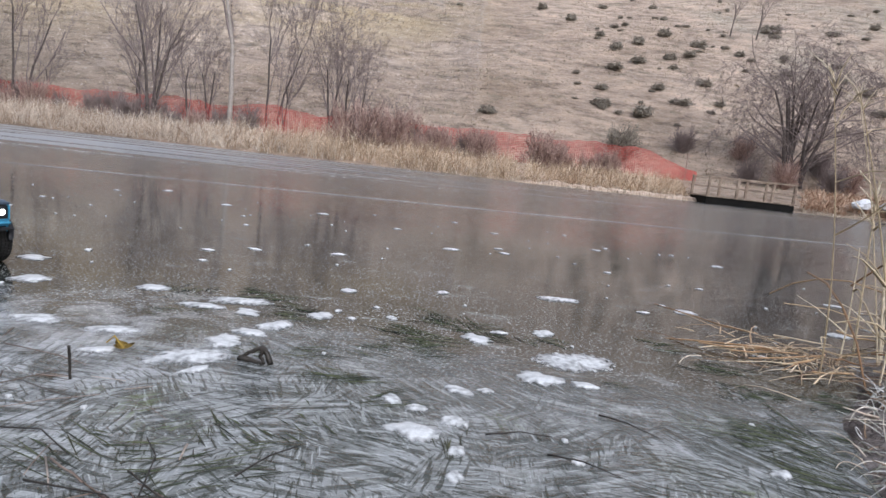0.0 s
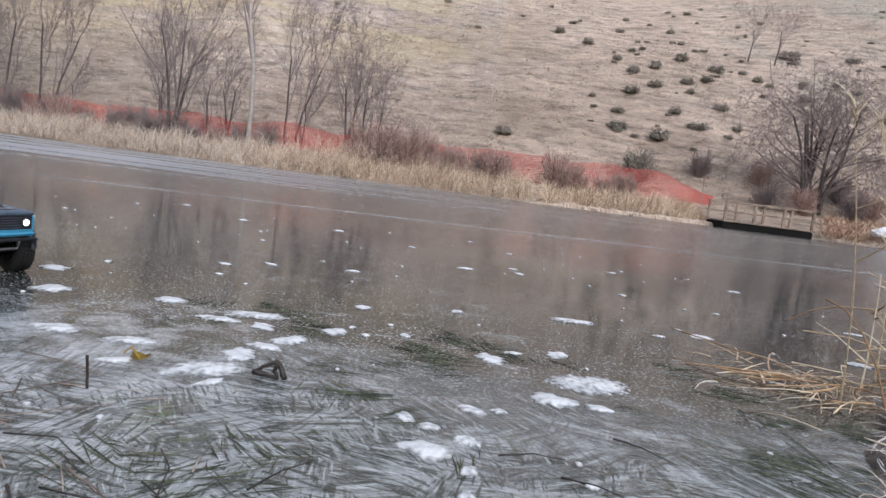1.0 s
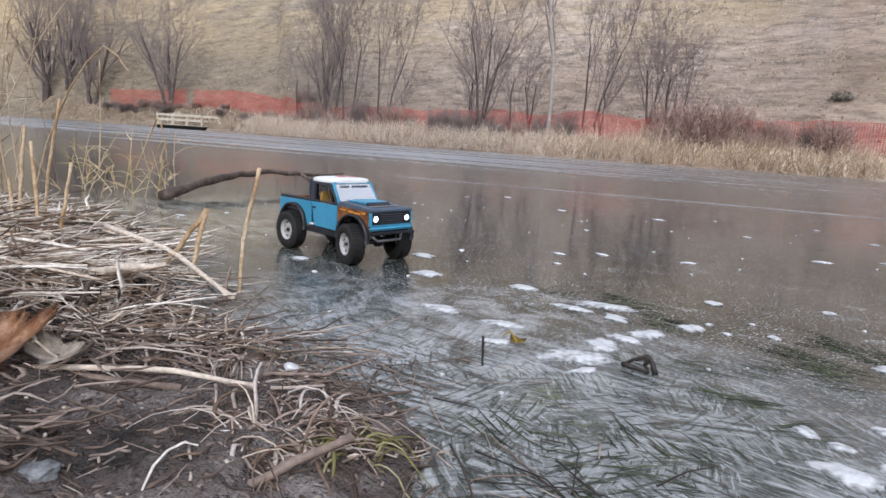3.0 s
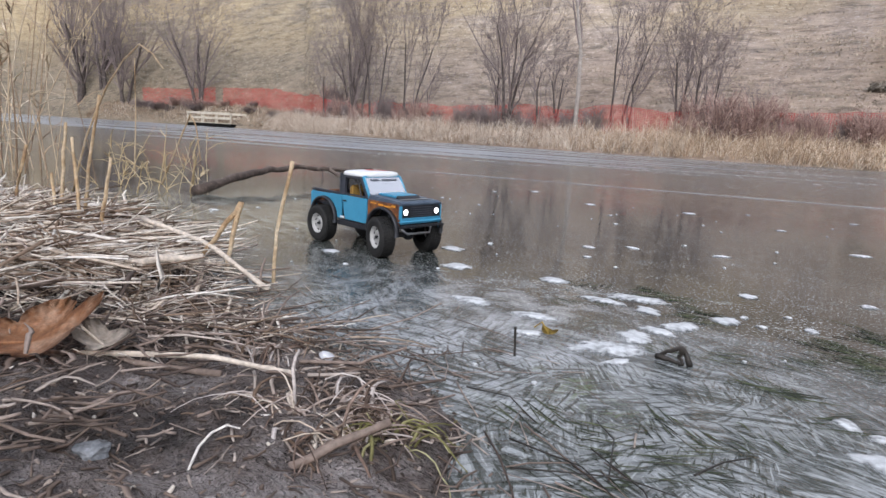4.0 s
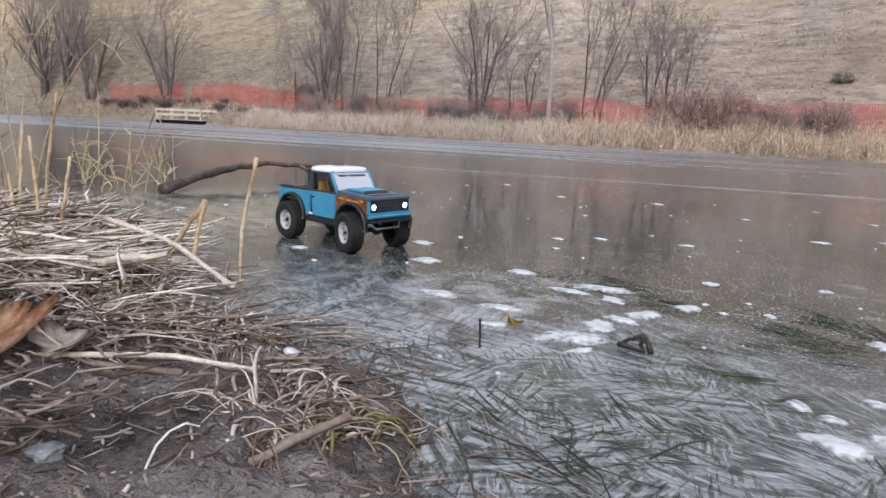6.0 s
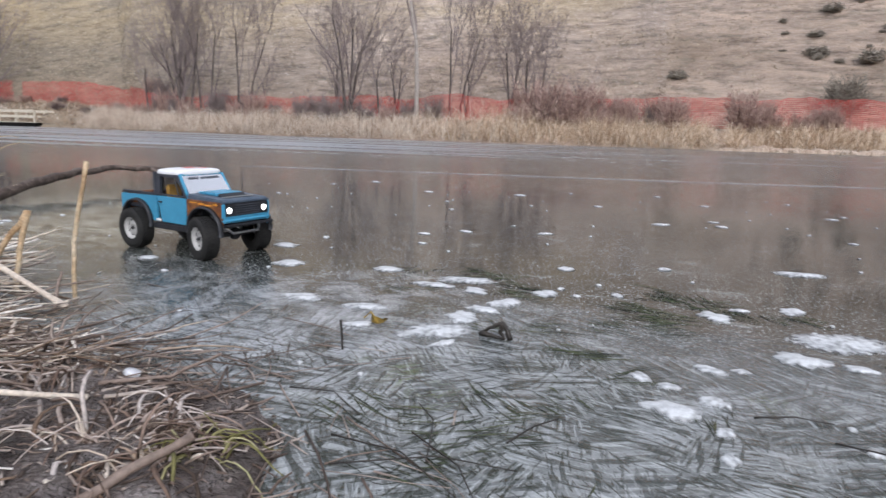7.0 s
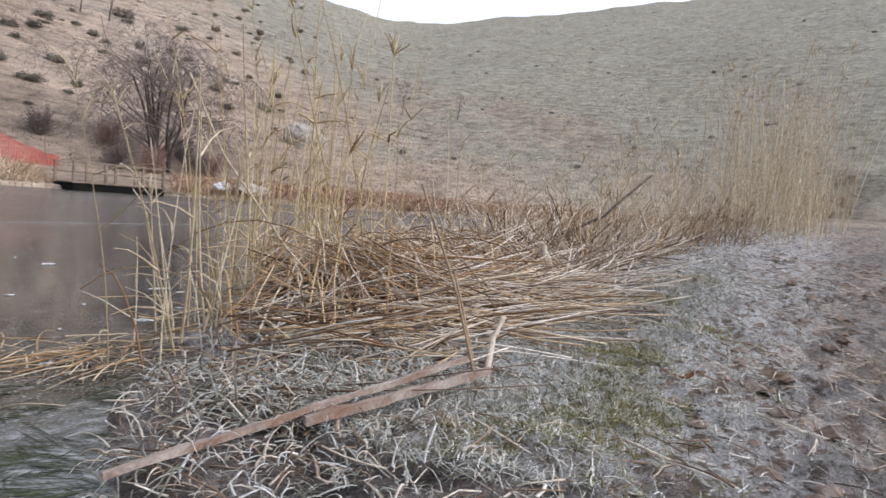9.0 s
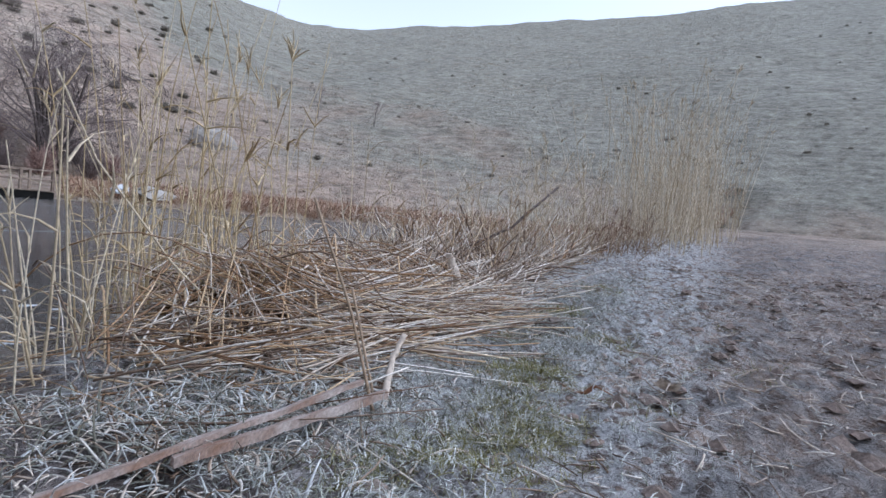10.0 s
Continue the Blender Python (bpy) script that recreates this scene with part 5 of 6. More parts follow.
reed_clump("right_reeds", spots(190, 3.6, 1.7, 0.55, 0.2), STRAW, "dense tan reeds along the edge of the path", (0.2, 0.6), 63, 0.35)
reed_clump("dock_weeds", spots(110, 6.0, 1.35, 0.6, 0.2), SEDGE, "rusty brown dock stems and weeds at the path edge", (0.2, 0.5), 60, 0.35)


def build_heap():
    """The collapsed reed heap on the near bank."""
    rnd = random.Random(61)
    g, pale = Geo(), Geo()
    for k in range(5200):
        x, y = rnd.gauss(2.0, 0.62), rnd.gauss(1.45, 0.33)
        if y > near_y(x) + 0.25 or x < 0.75 or y < 0.72 + 0.12 * (x - 1):
            continue
        heap = 0.2 * math.exp(-(((x - 1.8) / 0.65) ** 2 + ((y - 1.42) / 0.36) ** 2)) * (0.75 + 0.5 * noise.noise((x * 2.2, y * 2.2, 33)))
        z = max(0.0, land(x, y)) + 0.005 + heap * rnd.random() ** 0.5
        a = rnd.gauss(-0.35, 0.6) if rnd.random() < 0.65 else rnd.uniform(0, 3.14)
        pick = pale if rnd.random() < 0.62 else g
        L = rnd.uniform(0.15, 0.6)
        if x < 0.82 * y or x + L * math.cos(a) < 0.8 * (y + L * math.sin(a)):
            continue
        stem(pick, (x, y, z), Vector((math.cos(a), math.sin(a), rnd.gauss(-0.02, 0.15))), L, rnd.uniform(0.0014, 0.0046), rnd, 0.09)
    for k in range(2600):
        x, y = rnd.uniform(2.2, 6.5), 0
        y = near_y(x) - 0.15 - abs(rnd.gauss(0, 0.42))
        z = max(0, land(x, y)) + 0.005 + rnd.random() * 0.09
        a = rnd.gauss(0.1, 0.7)
        stem(pale, (x, y, z), Vector((math.cos(a), math.sin(a), rnd.gauss(0.05, 0.2))), rnd.uniform(0.2, 0.6), rnd.uniform(0.002, 0.005), rnd, 0.1)
    # stems bent over from the ridge, leaving hollows beneath
    for k in range(380):
        p = Vector((rnd.gauss(2.15, 0.55), rnd.gauss(1.72, 0.14), 0.0))
        p.z = max(0.0, land(p.x, p.y)) + rnd.uniform(0.05, 0.24)
        d = Vector((rnd.gauss(-0.35, 0.6), rnd.gauss(-0.6, 0.3), rnd.uniform(0.1, 0.6))).normalized()
        step, pts = rnd.uniform(0.06, 0.12), []
        for i in range(8):
            pts.append(p.copy())
            d = (d + Vector((rnd.gauss(0, 0.05), rnd.gauss(0, 0.05), -0.24))).normalized()
            p = p + d * step
            p.z = max(p.z, 0.01)
        if p.x < 0.8 * p.y:
            continue
        w = rnd.uniform(0.0018, 0.0045)
        (g if rnd.random() < 0.6 else pale).tube(pts, [w * (1 - 0.08 * i) for i in range(8)], 4, 0.7, cap=False)
    for k in range(420):
        p = Vector((rnd.gauss(1.7, 0.14), rnd.gauss(1.5, 0.08), rnd.uniform(0.16, 0.3)))
        a = rnd.uniform(-3.3, -0.1)
        L = rnd.uniform(0.25, 0.75)
        if p.x + L * math.cos(a) < 0.8 * (p.y + L * math.sin(a)):
            continue
        stem(g if rnd.random() < 0.55 else pale, p, Vector((math.cos(a), math.sin(a), -rnd.uniform(0.15, 0.5))), L, rnd.uniform(0.0014, 0.0036), rnd, 0.07, 4)
    for k in range(2300):
        x = 2.35 + 2.9 * rnd.random()
        y = rnd.uniform(1.12 + 0.09 * (x - 2.3), near_y(x) - 0.05)
        up = abs(rnd.gauss(0.35, 0.4)) * min(1.0, (x - 2.1) / 0.8)
        a = rnd.uniform(-3.14, 3.14)
        z = max(0.0, land(x, y)) + rnd.random() * 0.1
        stem(pale if rnd.random() < 0.85 else g, (x, y, z), Vector((math.cos(a), math.sin(a) * 0.6, up)), rnd.uniform(0.15, 0.48), rnd.uniform(0.002, 0.0055), rnd, 0.12)
    for k in range(26):
        x, y = rnd.uniform(0.75, 1.15), rnd.gauss(1.42, 0.12)
        a = rnd.gauss(3.3, 0.3) if rnd.random() < 0.5 else rnd.gauss(0.2, 0.3)
        stem(g, (x, y, 0.01 + rnd.random() * 0.04), Vector((math.cos(a), math.sin(a), rnd.gauss(0.02, 0.06))), rnd.uniform(0.1, 0.3), rnd.uniform(0.0016, 0.004), rnd, 0.12)
    tagged(part("reed_heap", g, HEAP_STRAW, smooth=True), "collapsed heap of tan reed stems on the bank", "reed heap", kind="stuff")
    tagged(part("reed_heap", pale, PALE_STRAW, smooth=True), "bleached and frosted reed stems strewn over the heap", "reed heap", kind="stuff")


def build_frost_grass():
    rnd = random.Random(62)
    white, green, scrap = Geo(), Geo(), Geo()
    n = 0
    while n < 7000:
        x, y = rnd.uniform(0.45, 4.2), rnd.uniform(-0.1, 1.25)
        if y > near_y(x) + 0.03 or y > 1.25:
            continue
        dens = noise.noise((x * 2.2, y * 2.2, 3)) + 0.45 - max(0, x - 2.2) * 0.2 - max(0, 0.3 - y) * 0.8
        if dens < rnd.random() * 0.8:
            continue
        n += 1
        wide = y > 0.72 and x < 1.35
        if wide and x < 0.72 * y:
            continue
        p = (x, y, max(0, land(x, y)) - 0.003)
        d = Vector((rnd.gauss(0, 0.8), rnd.gauss(0, 0.8), 0.55))
        pick = green if not wide and noise.noise((x * 3.1, y * 3.1, 9)) > 0.25 else white
        blade(pick, p, d, rnd.uniform(0.04, 0.09) if wide else rnd.uniform(0.018, 0.05), rnd.uniform(0.0016, 0.0045) if wide else rnd.uniform(0.0008, 0.0018), rnd.uniform(0.4, 1.8), rnd, 3)
    for k in range(10000):
        x = rnd.gauss(2.6, 1.0)
        y = rnd.gauss(0.62 + 0.12 * (x - 1.75), 0.15)
        if y > near_y(x) or x < 0.5:
            continue
        p = (x, y, max(0, land(x, y)) - 0.003)
        pick = green if noise.noise((x * 3.1, y * 3.1, 9)) > 0.33 else white
        blade(pick, p, Vector((rnd.gauss(0, 0.8), rnd.gauss(0, 0.8), 0.6)), rnd.uniform(0.025, 0.065), rnd.uniform(0.0012, 0.0026), rnd.uniform(0.4, 1.8), rnd, 3)
    for k in range(5200):
        cx, cy = rnd.choice(((1.5, 0.45), (1.3, 0.4), (1.75, 0.52), (1.12, 0.5), (1.4, 0.33), (1.95, 0.6)))
        x, y = rnd.gauss(cx, 0.1), rnd.gauss(cy, 0.045)
        blade(green, (x, y, max(0, land(x, y)) - 0.002), Vector((rnd.gauss(0, 0.7), rnd.gauss(0, 0.7), 0.6)), rnd.uniform(0.012, 0.035), rnd.uniform(0.0008, 0.0018), rnd.uniform(0.4, 1.6), rnd, 3)
    for k in range(1900):
        x, y = rnd.gauss(0.98, 0.28), rnd.gauss(0.84, 0.19)
        if y > near_y(x) + 0.05 or x < 0.7 * y:
            continue
        p = (x, y, max(0, land(x, y)) + rnd.random() * 0.012)
        blade(white if rnd.random() < 0.5 else scrap, p, Vector((rnd.gauss(0, 0.9), rnd.gauss(0, 0.9), 0.35)), rnd.uniform(0.03, 0.085), rnd.uniform(0.0014, 0.0042), rnd.uniform(0.6, 2.4), rnd, 5)
    for k in range(3200):
        x, y = rnd.uniform(0.5, 5.5), rnd.uniform(-0.6, 1.2)
        if y > near_y(x) - 0.05:
            continue
        a = rnd.uniform(0, 3.14)
        stem(scrap, (x, y, max(0, land(x, y)) + 0.002), Vector((math.cos(a), math.sin(a), rnd.gauss(0, 0.1))), rnd.uniform(0.02, 0.12), rnd.uniform(0.0008, 0.0028), rnd, 0.2)
    hoar = Geo()
    for k in range(26000):
        x, y = 0.9 + 3.6 * rnd.random() ** 1.4, rnd.uniform(0.1, 1.3)
        if y > near_y(x) or noise.noise((x * 2.6, y * 3.4, 41)) + 0.25 - abs(y - 0.3 - 0.2 * x) * 1.3 < rnd.uniform(-0.35, 0.35):
            continue
        blade(hoar, (x, y, max(0, land(x, y)) - 0.002), Vector((rnd.gauss(0, 0.8), rnd.gauss(0, 0.8), 0.6)), rnd.uniform(0.012, 0.045), rnd.uniform(0.0008, 0.002), rnd.uniform(0.3, 1.6), rnd, 3)
    for k in range(6000):
        x, y = 0.9 + 4.2 * rnd.random() ** 1.2, rnd.uniform(-0.7, 0.9)
        if y > near_y(x) or noise.noise((x * 7, y * 7, 43)) < rnd.uniform(-0.2, 0.5):
            continue
        blade(hoar, (x, y, max(0, land(x, y)) - 0.002), Vector((rnd.gauss(0, 0.9), rnd.gauss(0, 0.9), 0.4)), rnd.uniform(0.01, 0.03), rnd.uniform(0.001, 0.0026), rnd.uniform(0.3, 1.6), rnd, 2)
    tagged(part("hoar_grass", hoar, HOAR, smooth=True), "short turf furred white with hoar frost", "grass", kind="stuff")
    tagged(part("frosted_grass", white, FROST_GRASS, smooth=True), "short curled grass white with hoar frost", "grass", kind="stuff")
    tagged(part("green_grass", green, MOSS, smooth=True), "patches of yellow-green mossy grass", "grass", kind="stuff")
    tagged(part("straw_scraps", scrap, PALE_STRAW, smooth=True), "scraps of straw trodden into the path", "straw", kind="stuff")


def build_fallen_leaves():
    rnd = random.Random(66)
    g = Geo()
    for k in range(120):
        x, y = rnd.gauss(0.86, 0.1), rnd.gauss(1.42, 0.09)
        a = rnd.gauss(3.2, 0.5) if rnd.random() < 0.5 else rnd.uniform(-1.6, 1.6)
        blade(g, (x, y, 0.004 + rnd.random() * 0.025), Vector((math.cos(a), math.sin(a), rnd.uniform(0.0, 0.3))), rnd.uniform(0.04, 0.2), rnd.uniform(0.0012, 0.0036), rnd.uniform(0.2, 1.2), rnd, 4)
    tagged(part("fallen_leaves", g, STRAW, smooth=True), "flattened golden reed leaves lying on the ice edge", "reeds", kind="stuff")


build_heap()
build_fallen_leaves()
build_frost_grass()


def board(pts, w, t, label):
    g = Geo()
    a, b = Vector(pts[0]), Vector(pts[1])
    d = (b - a).normalized()
    side = d.cross(Vector((0, 0, 1))).normalized()
    n = 14
    for i in range(n + 1):
        c = a.lerp(b, i / n) + Vector((0, 0, 0.0012 * math.sin(i * 1.1)))
        ww = w * (0.9 + 0.1 * math.sin(i * 0.5 + 1)) * (0.55 if i in (0, n) else 1)
        for s, z in ((-0.5, 0), (-0.42, t), (0.42, t * 1.1), (0.5, 0)):
            g.v.append(c + side * s * ww + Vector((0, 0, z + 0.0015 * math.sin(i * 2.7 + s * 9))))
    for i in range(n):
        for k in range(4):
            g.f.append((i * 4 + k, i * 4 + (k + 1) % 4, i * 4 + 4 + (k + 1) % 4, i * 4 + 4 + k))
    g.f.append((0, 1, 2, 3))
    g.f.append((n * 4 + 3, n * 4 + 2, n * 4 + 1, n * 4))
    return tagged(part("split_board", g, BOARD), label, "board")


def build_crumbs():
    """Trodden, frozen crumbs and flakes of mud along the path."""
    rnd = random.Random(64)
    g = Geo()
    for k in range(1500):
        x, y = rnd.uniform(1.0, 5.5), rnd.uniform(-0.9, 0.75)
        if noise.noise((x * 1.6, y * 1.6, 12)) + 0.5 * (0.45 - y) < rnd.uniform(-0.2, 0.6):
            continue
        r = 0.006 + 0.03 * rnd.random() ** 3
        c = Vector((x, y, max(0, land(x, y)) + r * 0.1))
        s = len(g.v)
        for u in ((1, 0, 0), (0, 1, 0), (-1, 0, 0), (0, -1, 0), (0, 0, 0.7), (0.65, 0.65, 0.3), (-0.65, 0.65, 0.3), (-0.65, -0.65, 0.3), (0.65, -0.65, 0.3)):
            g.v.append(c + Vector(u) * r * rnd.uniform(0.7, 1.3))
        for f in ((0, 5, 4, 8), (1, 6, 4, 5), (2, 7, 4, 6), (3, 8, 4, 7)):
            g.f.append(tuple(s + q for q in f))
        for f in ((0, 1, 5), (1, 2, 6), (2, 3, 7), (3, 0, 8)):
            g.f.append(tuple(s + q for q in f))
    tagged(part("mud_crumbs", g, MUD), "brown crumbs of frozen mud trodden on the path", "mud", kind="stuff")


build_crumbs()
board([(0.57, 0.76, 0.04), (1.27, 0.68, 0.105)], 0.017, 0.008, "long split board, orange at one end, on frosty grass")
board([(0.86, 0.71, 0.055), (1.3, 0.64, 0.08)], 0.02, 0.014, "weathered grey split board on frosty grass")
stick("leaning_stalk", [(1.3, 0.66, 0.02), (1.27, 0.72, 0.24), (1.22, 0.8, 0.47)], 0.0038, 0.0025, SEDGE, "brown stalk leaning out of the frosty grass", "reed stalk", 6)
stick("leaning_stalk", [(1.36, 0.7, 0.02), (1.4, 0.78, 0.15), (1.42, 0.84, 0.27)], 0.004, 0.003, SEDGE, "shorter brown stalk leaning out of the grass", "reed stalk", 6)
stick("curved_stem", [(1.32, 0.66, 0.02), (1.42, 0.72, 0.06), (1.5, 0.76, 0.11), (1.54, 0.76, 0.16)], 0.009, 0.006, PALE_STRAW, "pale curved reed stem in the grass", "reed stem", 7)
stick("reed_stump", [(2.75, 1.2, 0.02), (2.72, 1.24, 0.15), (2.69, 1.28, 0.3)], 0.024, 0.02, PALE_STRAW, "thick pale cut stump among the reeds", "stump", 8)
stick("dark_twig", [(3.5, 1.7, 0.25), (3.9, 1.5, 0.45), (4.4, 1.4, 0.75)], 0.012, 0.008, DEADWOOD, "dark stick slanting out of the reed heap", "stick", 6)
stick("pale_reed", [(1.6, 1.36, 0.03), (1.36, 1.42, 0.27), (1.17, 1.47, 0.52), (1.08, 1.5, 0.72)], 0.003, 0.0022, PALE_REED, "tall pale reed with a shredded top", "reed stalk", 6,
      forks=([(1.03, 1.52, 0.69), (0.99, 1.52, 0.76)], [(1.04, 1.52, 0.69), (1.04, 1.49, 0.77)]))
stick("path_twig", [(2.3, 0.75, 0.05), (2.7, 0.73, 0.07), (3.15, 0.75, 0.07)], 0.008, 0.004, DEADWOOD, "dark twig lying on the frosty path", "stick", 6)
for k, (x, y, s) in enumerate(((3.9, 0.42, 0.1), (2.05, 0.3, 0.05), (2.3, 0.42, 0.04), (1.45, 0.25, 0.04), (2.6, 0.1, 0.06))):
    lump("mud_clod", (x, y, land(x, y) + s * 0.05), (s, s * 0.7, s * 0.3), k, MUD, "dark frozen mud clod on the path", "clod", 50 * k)


# ---- white bubbles frozen into the ice ----
def bubble(x, y, r, seed, ratio=0.8, turn=0.0):
    rnd = random.Random(seed)
    g = Geo()
    n = 22
    g.v.append((0, 0, 0.004))
    for f, z in ((0.6, 0.0036), (1.0, 0.0015), (1.06, -0.002)):
        for k in range(n):
            a = 2 * math.pi * k / n
            q = r * f * (1 + 0.42 * noise.noise((math.cos(a) * 1.6, math.sin(a) * 1.6, seed * 3.7)) + 0.2 * noise.noise((math.cos(a) * 4, math.sin(a) * 4, seed)))
            g.v.append((math.cos(a) * q, math.sin(a) * q * ratio, z))
    for k in range(n):
        q = (k + 1) % n
        g.f.append((0, 1 + k, 1 + q))
        for ring in range(2):
            s = 1 + ring * n
            g.f.append((s + k, s + n + k, s + n + q, s + q))
    ob = part("bubble", g, BUBBLE, pond, smooth=True)
    rim = ob.data.attributes.new("rim", "FLOAT", "POINT")
    rim.data.foreach_set("value", [v * (0.8 if r < 0.026 or r > 0.048 else 1.0) for v in [0.62] + [0.55] * n + [0.22] * n + [0.0] * n])
    ob.matrix_world = pose(x, y, 0, 0, 0, turn)


KNOWN = [(-0.782, 1.143, 0.05), (-0.633, 1.13, 0.045), (-0.494, 1.438, 0.065), (-0.361, 1.272, 0.036), (-0.44, 1.037, 0.06), (-0.288, 1.386, 0.03), (-0.274, 1.67, 0.024), (-0.131, 1.44, 0.016), (0.031, 1.023, 0.022), (-0.034, 0.93, 0.015), (0.078, 1.034, 0.013), (0.021, 0.898, 0.018), (0.038, 0.888, 0.012), (0.028, 0.802, 0.015), (0.027, 0.733, 0.013), (-0.075, 0.952, 0.02), (0.07, 1.345, 0.035), (-1.148, 1.646, 0.04), (-0.724, 1.469, 0.035), (-0.995, 1.425, 0.04), (-0.554, 1.361, 0.045), (0.235, 1.455, 0.03), (-0.017, 1.783, 0.02), (0.278, 1.258, 0.09), (-0.417, 1.14, 0.035), (-0.447, 1.351, 0.03), (0.339, 1.875, 0.06)]
for k, (x, y, r) in enumerate(KNOWN):
    bubble(x, y, r * 1.15, k, 0.75 if r < 0.042 else 0.5, 20 * k if r < 0.042 else 8 * (k % 5))
rnd = random.Random(71)
for k in range(150):
    x, y = rnd.uniform(-2.4, 1.6), 0.8 + 3.2 * rnd.random() ** 1.4
    if y < near_y(x) + 0.12:
        continue
    bubble(x, y, 0.006 + 0.04 * rnd.random() ** 3, 100 + k, rnd.uniform(0.4, 0.9), rnd.gauss(10, 25))


# ---- small finds on the mud and the ice ----
lump("pebble", (-0.773, 0.66, 0.012), (0.026, 0.017, 0.014), 2, WHITE_BAG, "small white pebble on the wet bank", "pebble")
lump("ice_shard", (-0.72, 0.27, 0.04), (0.036, 0.032, 0.016), 5, CLOUDY_ICE, "broken lump of cloudy ice on the mud", "ice shard", 30)
for k, (x0, y0, x1, y1) in enumerate(((-0.43, 0.62, -0.25, 0.55), (-0.4, 0.56, -0.2, 0.62), (-0.34, 0.66, -0.2, 0.5), (-0.55, 0.72, -0.42, 0.68), (-0.3, 0.6, -0.36, 0.74))):
    stick("frozen_twig", [(x0, y0, 0.003), ((x0 + x1) / 2 + 0.01, (y0 + y1) / 2 + 0.012, 0.012), (x1, y1, 0.002)], 0.0012, 0.0007, ROOT, "thin dark twig frozen into the ice", "twig", 5, seed=k)
for k, (x, y, a) in enumerate(((0.12, 0.87, 10), (0.2, 0.8, -25), (0.02, 0.62, 30), (-0.2, 0.72, 60), (0.3, 0.95, -40))):
    dx, dy = 0.05 * math.cos(radians(a)), 0.05 * math.sin(radians(a))
    stick("frozen_twig", [(x - dx, y - dy, 0.002), (x, y + 0.006, 0.005), (x + dx, y + dy, 0.002)], 0.0015, 0.0008, ROOT, "short black weed stem frozen into the ice", "twig", 5, seed=20 + k)


# ---- long white cracks across the ice ----
for k, (x0, y0, x1, y1, w) in enumerate(((-3.6, 4.75, 5.4, 6.35, 0.009), (-9.0, 8.6, 3.5, 10.4, 0.02), (-1.2, 12.6, 8.0, 13.2, 0.025))):
    g = Geo()
    n = 40
    for i in range(n + 1):
        q = i / n
        wob = 0.05 * (y0 / 5) * noise.noise((q * 6, k, 2)) + 0.02 * noise.noise((q * 25, k, 4))
        x, y = lerp(q, x0, x1), lerp(q, y0, y1) + wob
        hw = w * (0.25 + 0.75 * abs(noise.noise((q * 9, k, 7)))) * min(1.0, 8 * q, 8 * (1 - q)) + 0.0005
        g.v.extend([Vector((x, y - hw, 0.0005)), Vector((x, y, 0.003)), Vector((x, y + hw, 0.0005))])
        if i:
            a = (i - 1) * 3
            g.f.extend([(a, a + 3, a + 4, a + 1), (a + 1, a + 4, a + 5, a + 2)])
    part("ice_crack", g, CRACK, pond, "thin white healed crack")


def build_needles():
    """Fans of dark needle-like weed and ice crystals frozen into the shallows."""
    rnd = random.Random(81)
    g = Geo()
    for fan in range(150):
        x, y = rnd.uniform(-0.75, 1.0), 0.35 + 1.15 * rnd.random() ** 1.3
        if y < near_y(x) + 0.06 or noise.noise((x * 2.5, y * 2.5, 14)) < rnd.uniform(-0.5, 0.35):
            continue
        a0 = rnd.gauss(-0.35, 0.55) if rnd.random() < 0.7 else rnd.uniform(0, 3.14)
        side = Vector((-math.sin(a0), math.cos(a0), 0))
        L0 = rnd.uniform(0.04, 0.15)
        gap = rnd.uniform(0.005, 0.012)
        for k in range(rnd.randint(5, 16)):
            a = a0 + 0.035 * k * (1 if fan % 2 else -1) + rnd.gauss(0, 0.08)
            d = Vector((math.cos(a), math.sin(a), 0))
            p = Vector((x, y, 0.0012)) + side * gap * k + d * rnd.gauss(0, 0.02)
            L = L0 * rnd.uniform(0.4, 1.2)
            w = rnd.uniform(0.0006, 0.0021)
            n = Vector((-d.y, d.x, 0)) * w
            mid = p + d * L * rnd.uniform(0.3, 0.6) + side * rnd.gauss(0, 0.002)
            s = len(g.v)
            g.v.extend([p, mid - n, p + d * L, mid + n, mid + Vector((0, 0, w * 0.8))])
            g.f.extend([(s, s + 1, s + 4), (s + 1, s + 2, s + 4), (s + 2, s + 3, s + 4), (s + 3, s, s + 4)])
    tagged(part("ice_needles", g, DARK_NEEDLE), "fans of dark green needles frozen into the ice", "ice needles", kind="stuff")


build_needles()


# ---- the radio-controlled pickup on the ice ----
BLUE = mat("satin_blue_paint", [(0.045, 0.25, 0.4), (0.06, 0.3, 0.47)], 14, 160, 0.38, 0.08, grain=0.1, spec=0.5, reach=0.001)
DARKBLUE = mat("faded_slate_paint", [(0.05, 0.075, 0.11), (0.1, 0.13, 0.17)], 30, 160, 0.5, 0.1, grain=0.2, reach=0.001)
RUST = mat("rust_finish", [(0.06, 0.025, 0.015), (0.16, 0.06, 0.025), (0.3, 0.12, 0.03)], 34, 160, 0.6, 0.2, reach=0.001)
WHITE = mat("white_roof_paint", [(0.68, 0.69, 0.7), (0.8, 0.8, 0.8)], 16, 120, 0.45, 0.05, grain=0.06, reach=0.001)
BLACK = mat("black_plastic", [(0.012, 0.013, 0.016), (0.03, 0.031, 0.036)], 40, 200, 0.5, 0.15, reach=0.001)
SLATE = mat("dark_grey_plastic", [(0.03, 0.035, 0.045), (0.055, 0.06, 0.075)], 40, 200, 0.55, 0.15, reach=0.001)
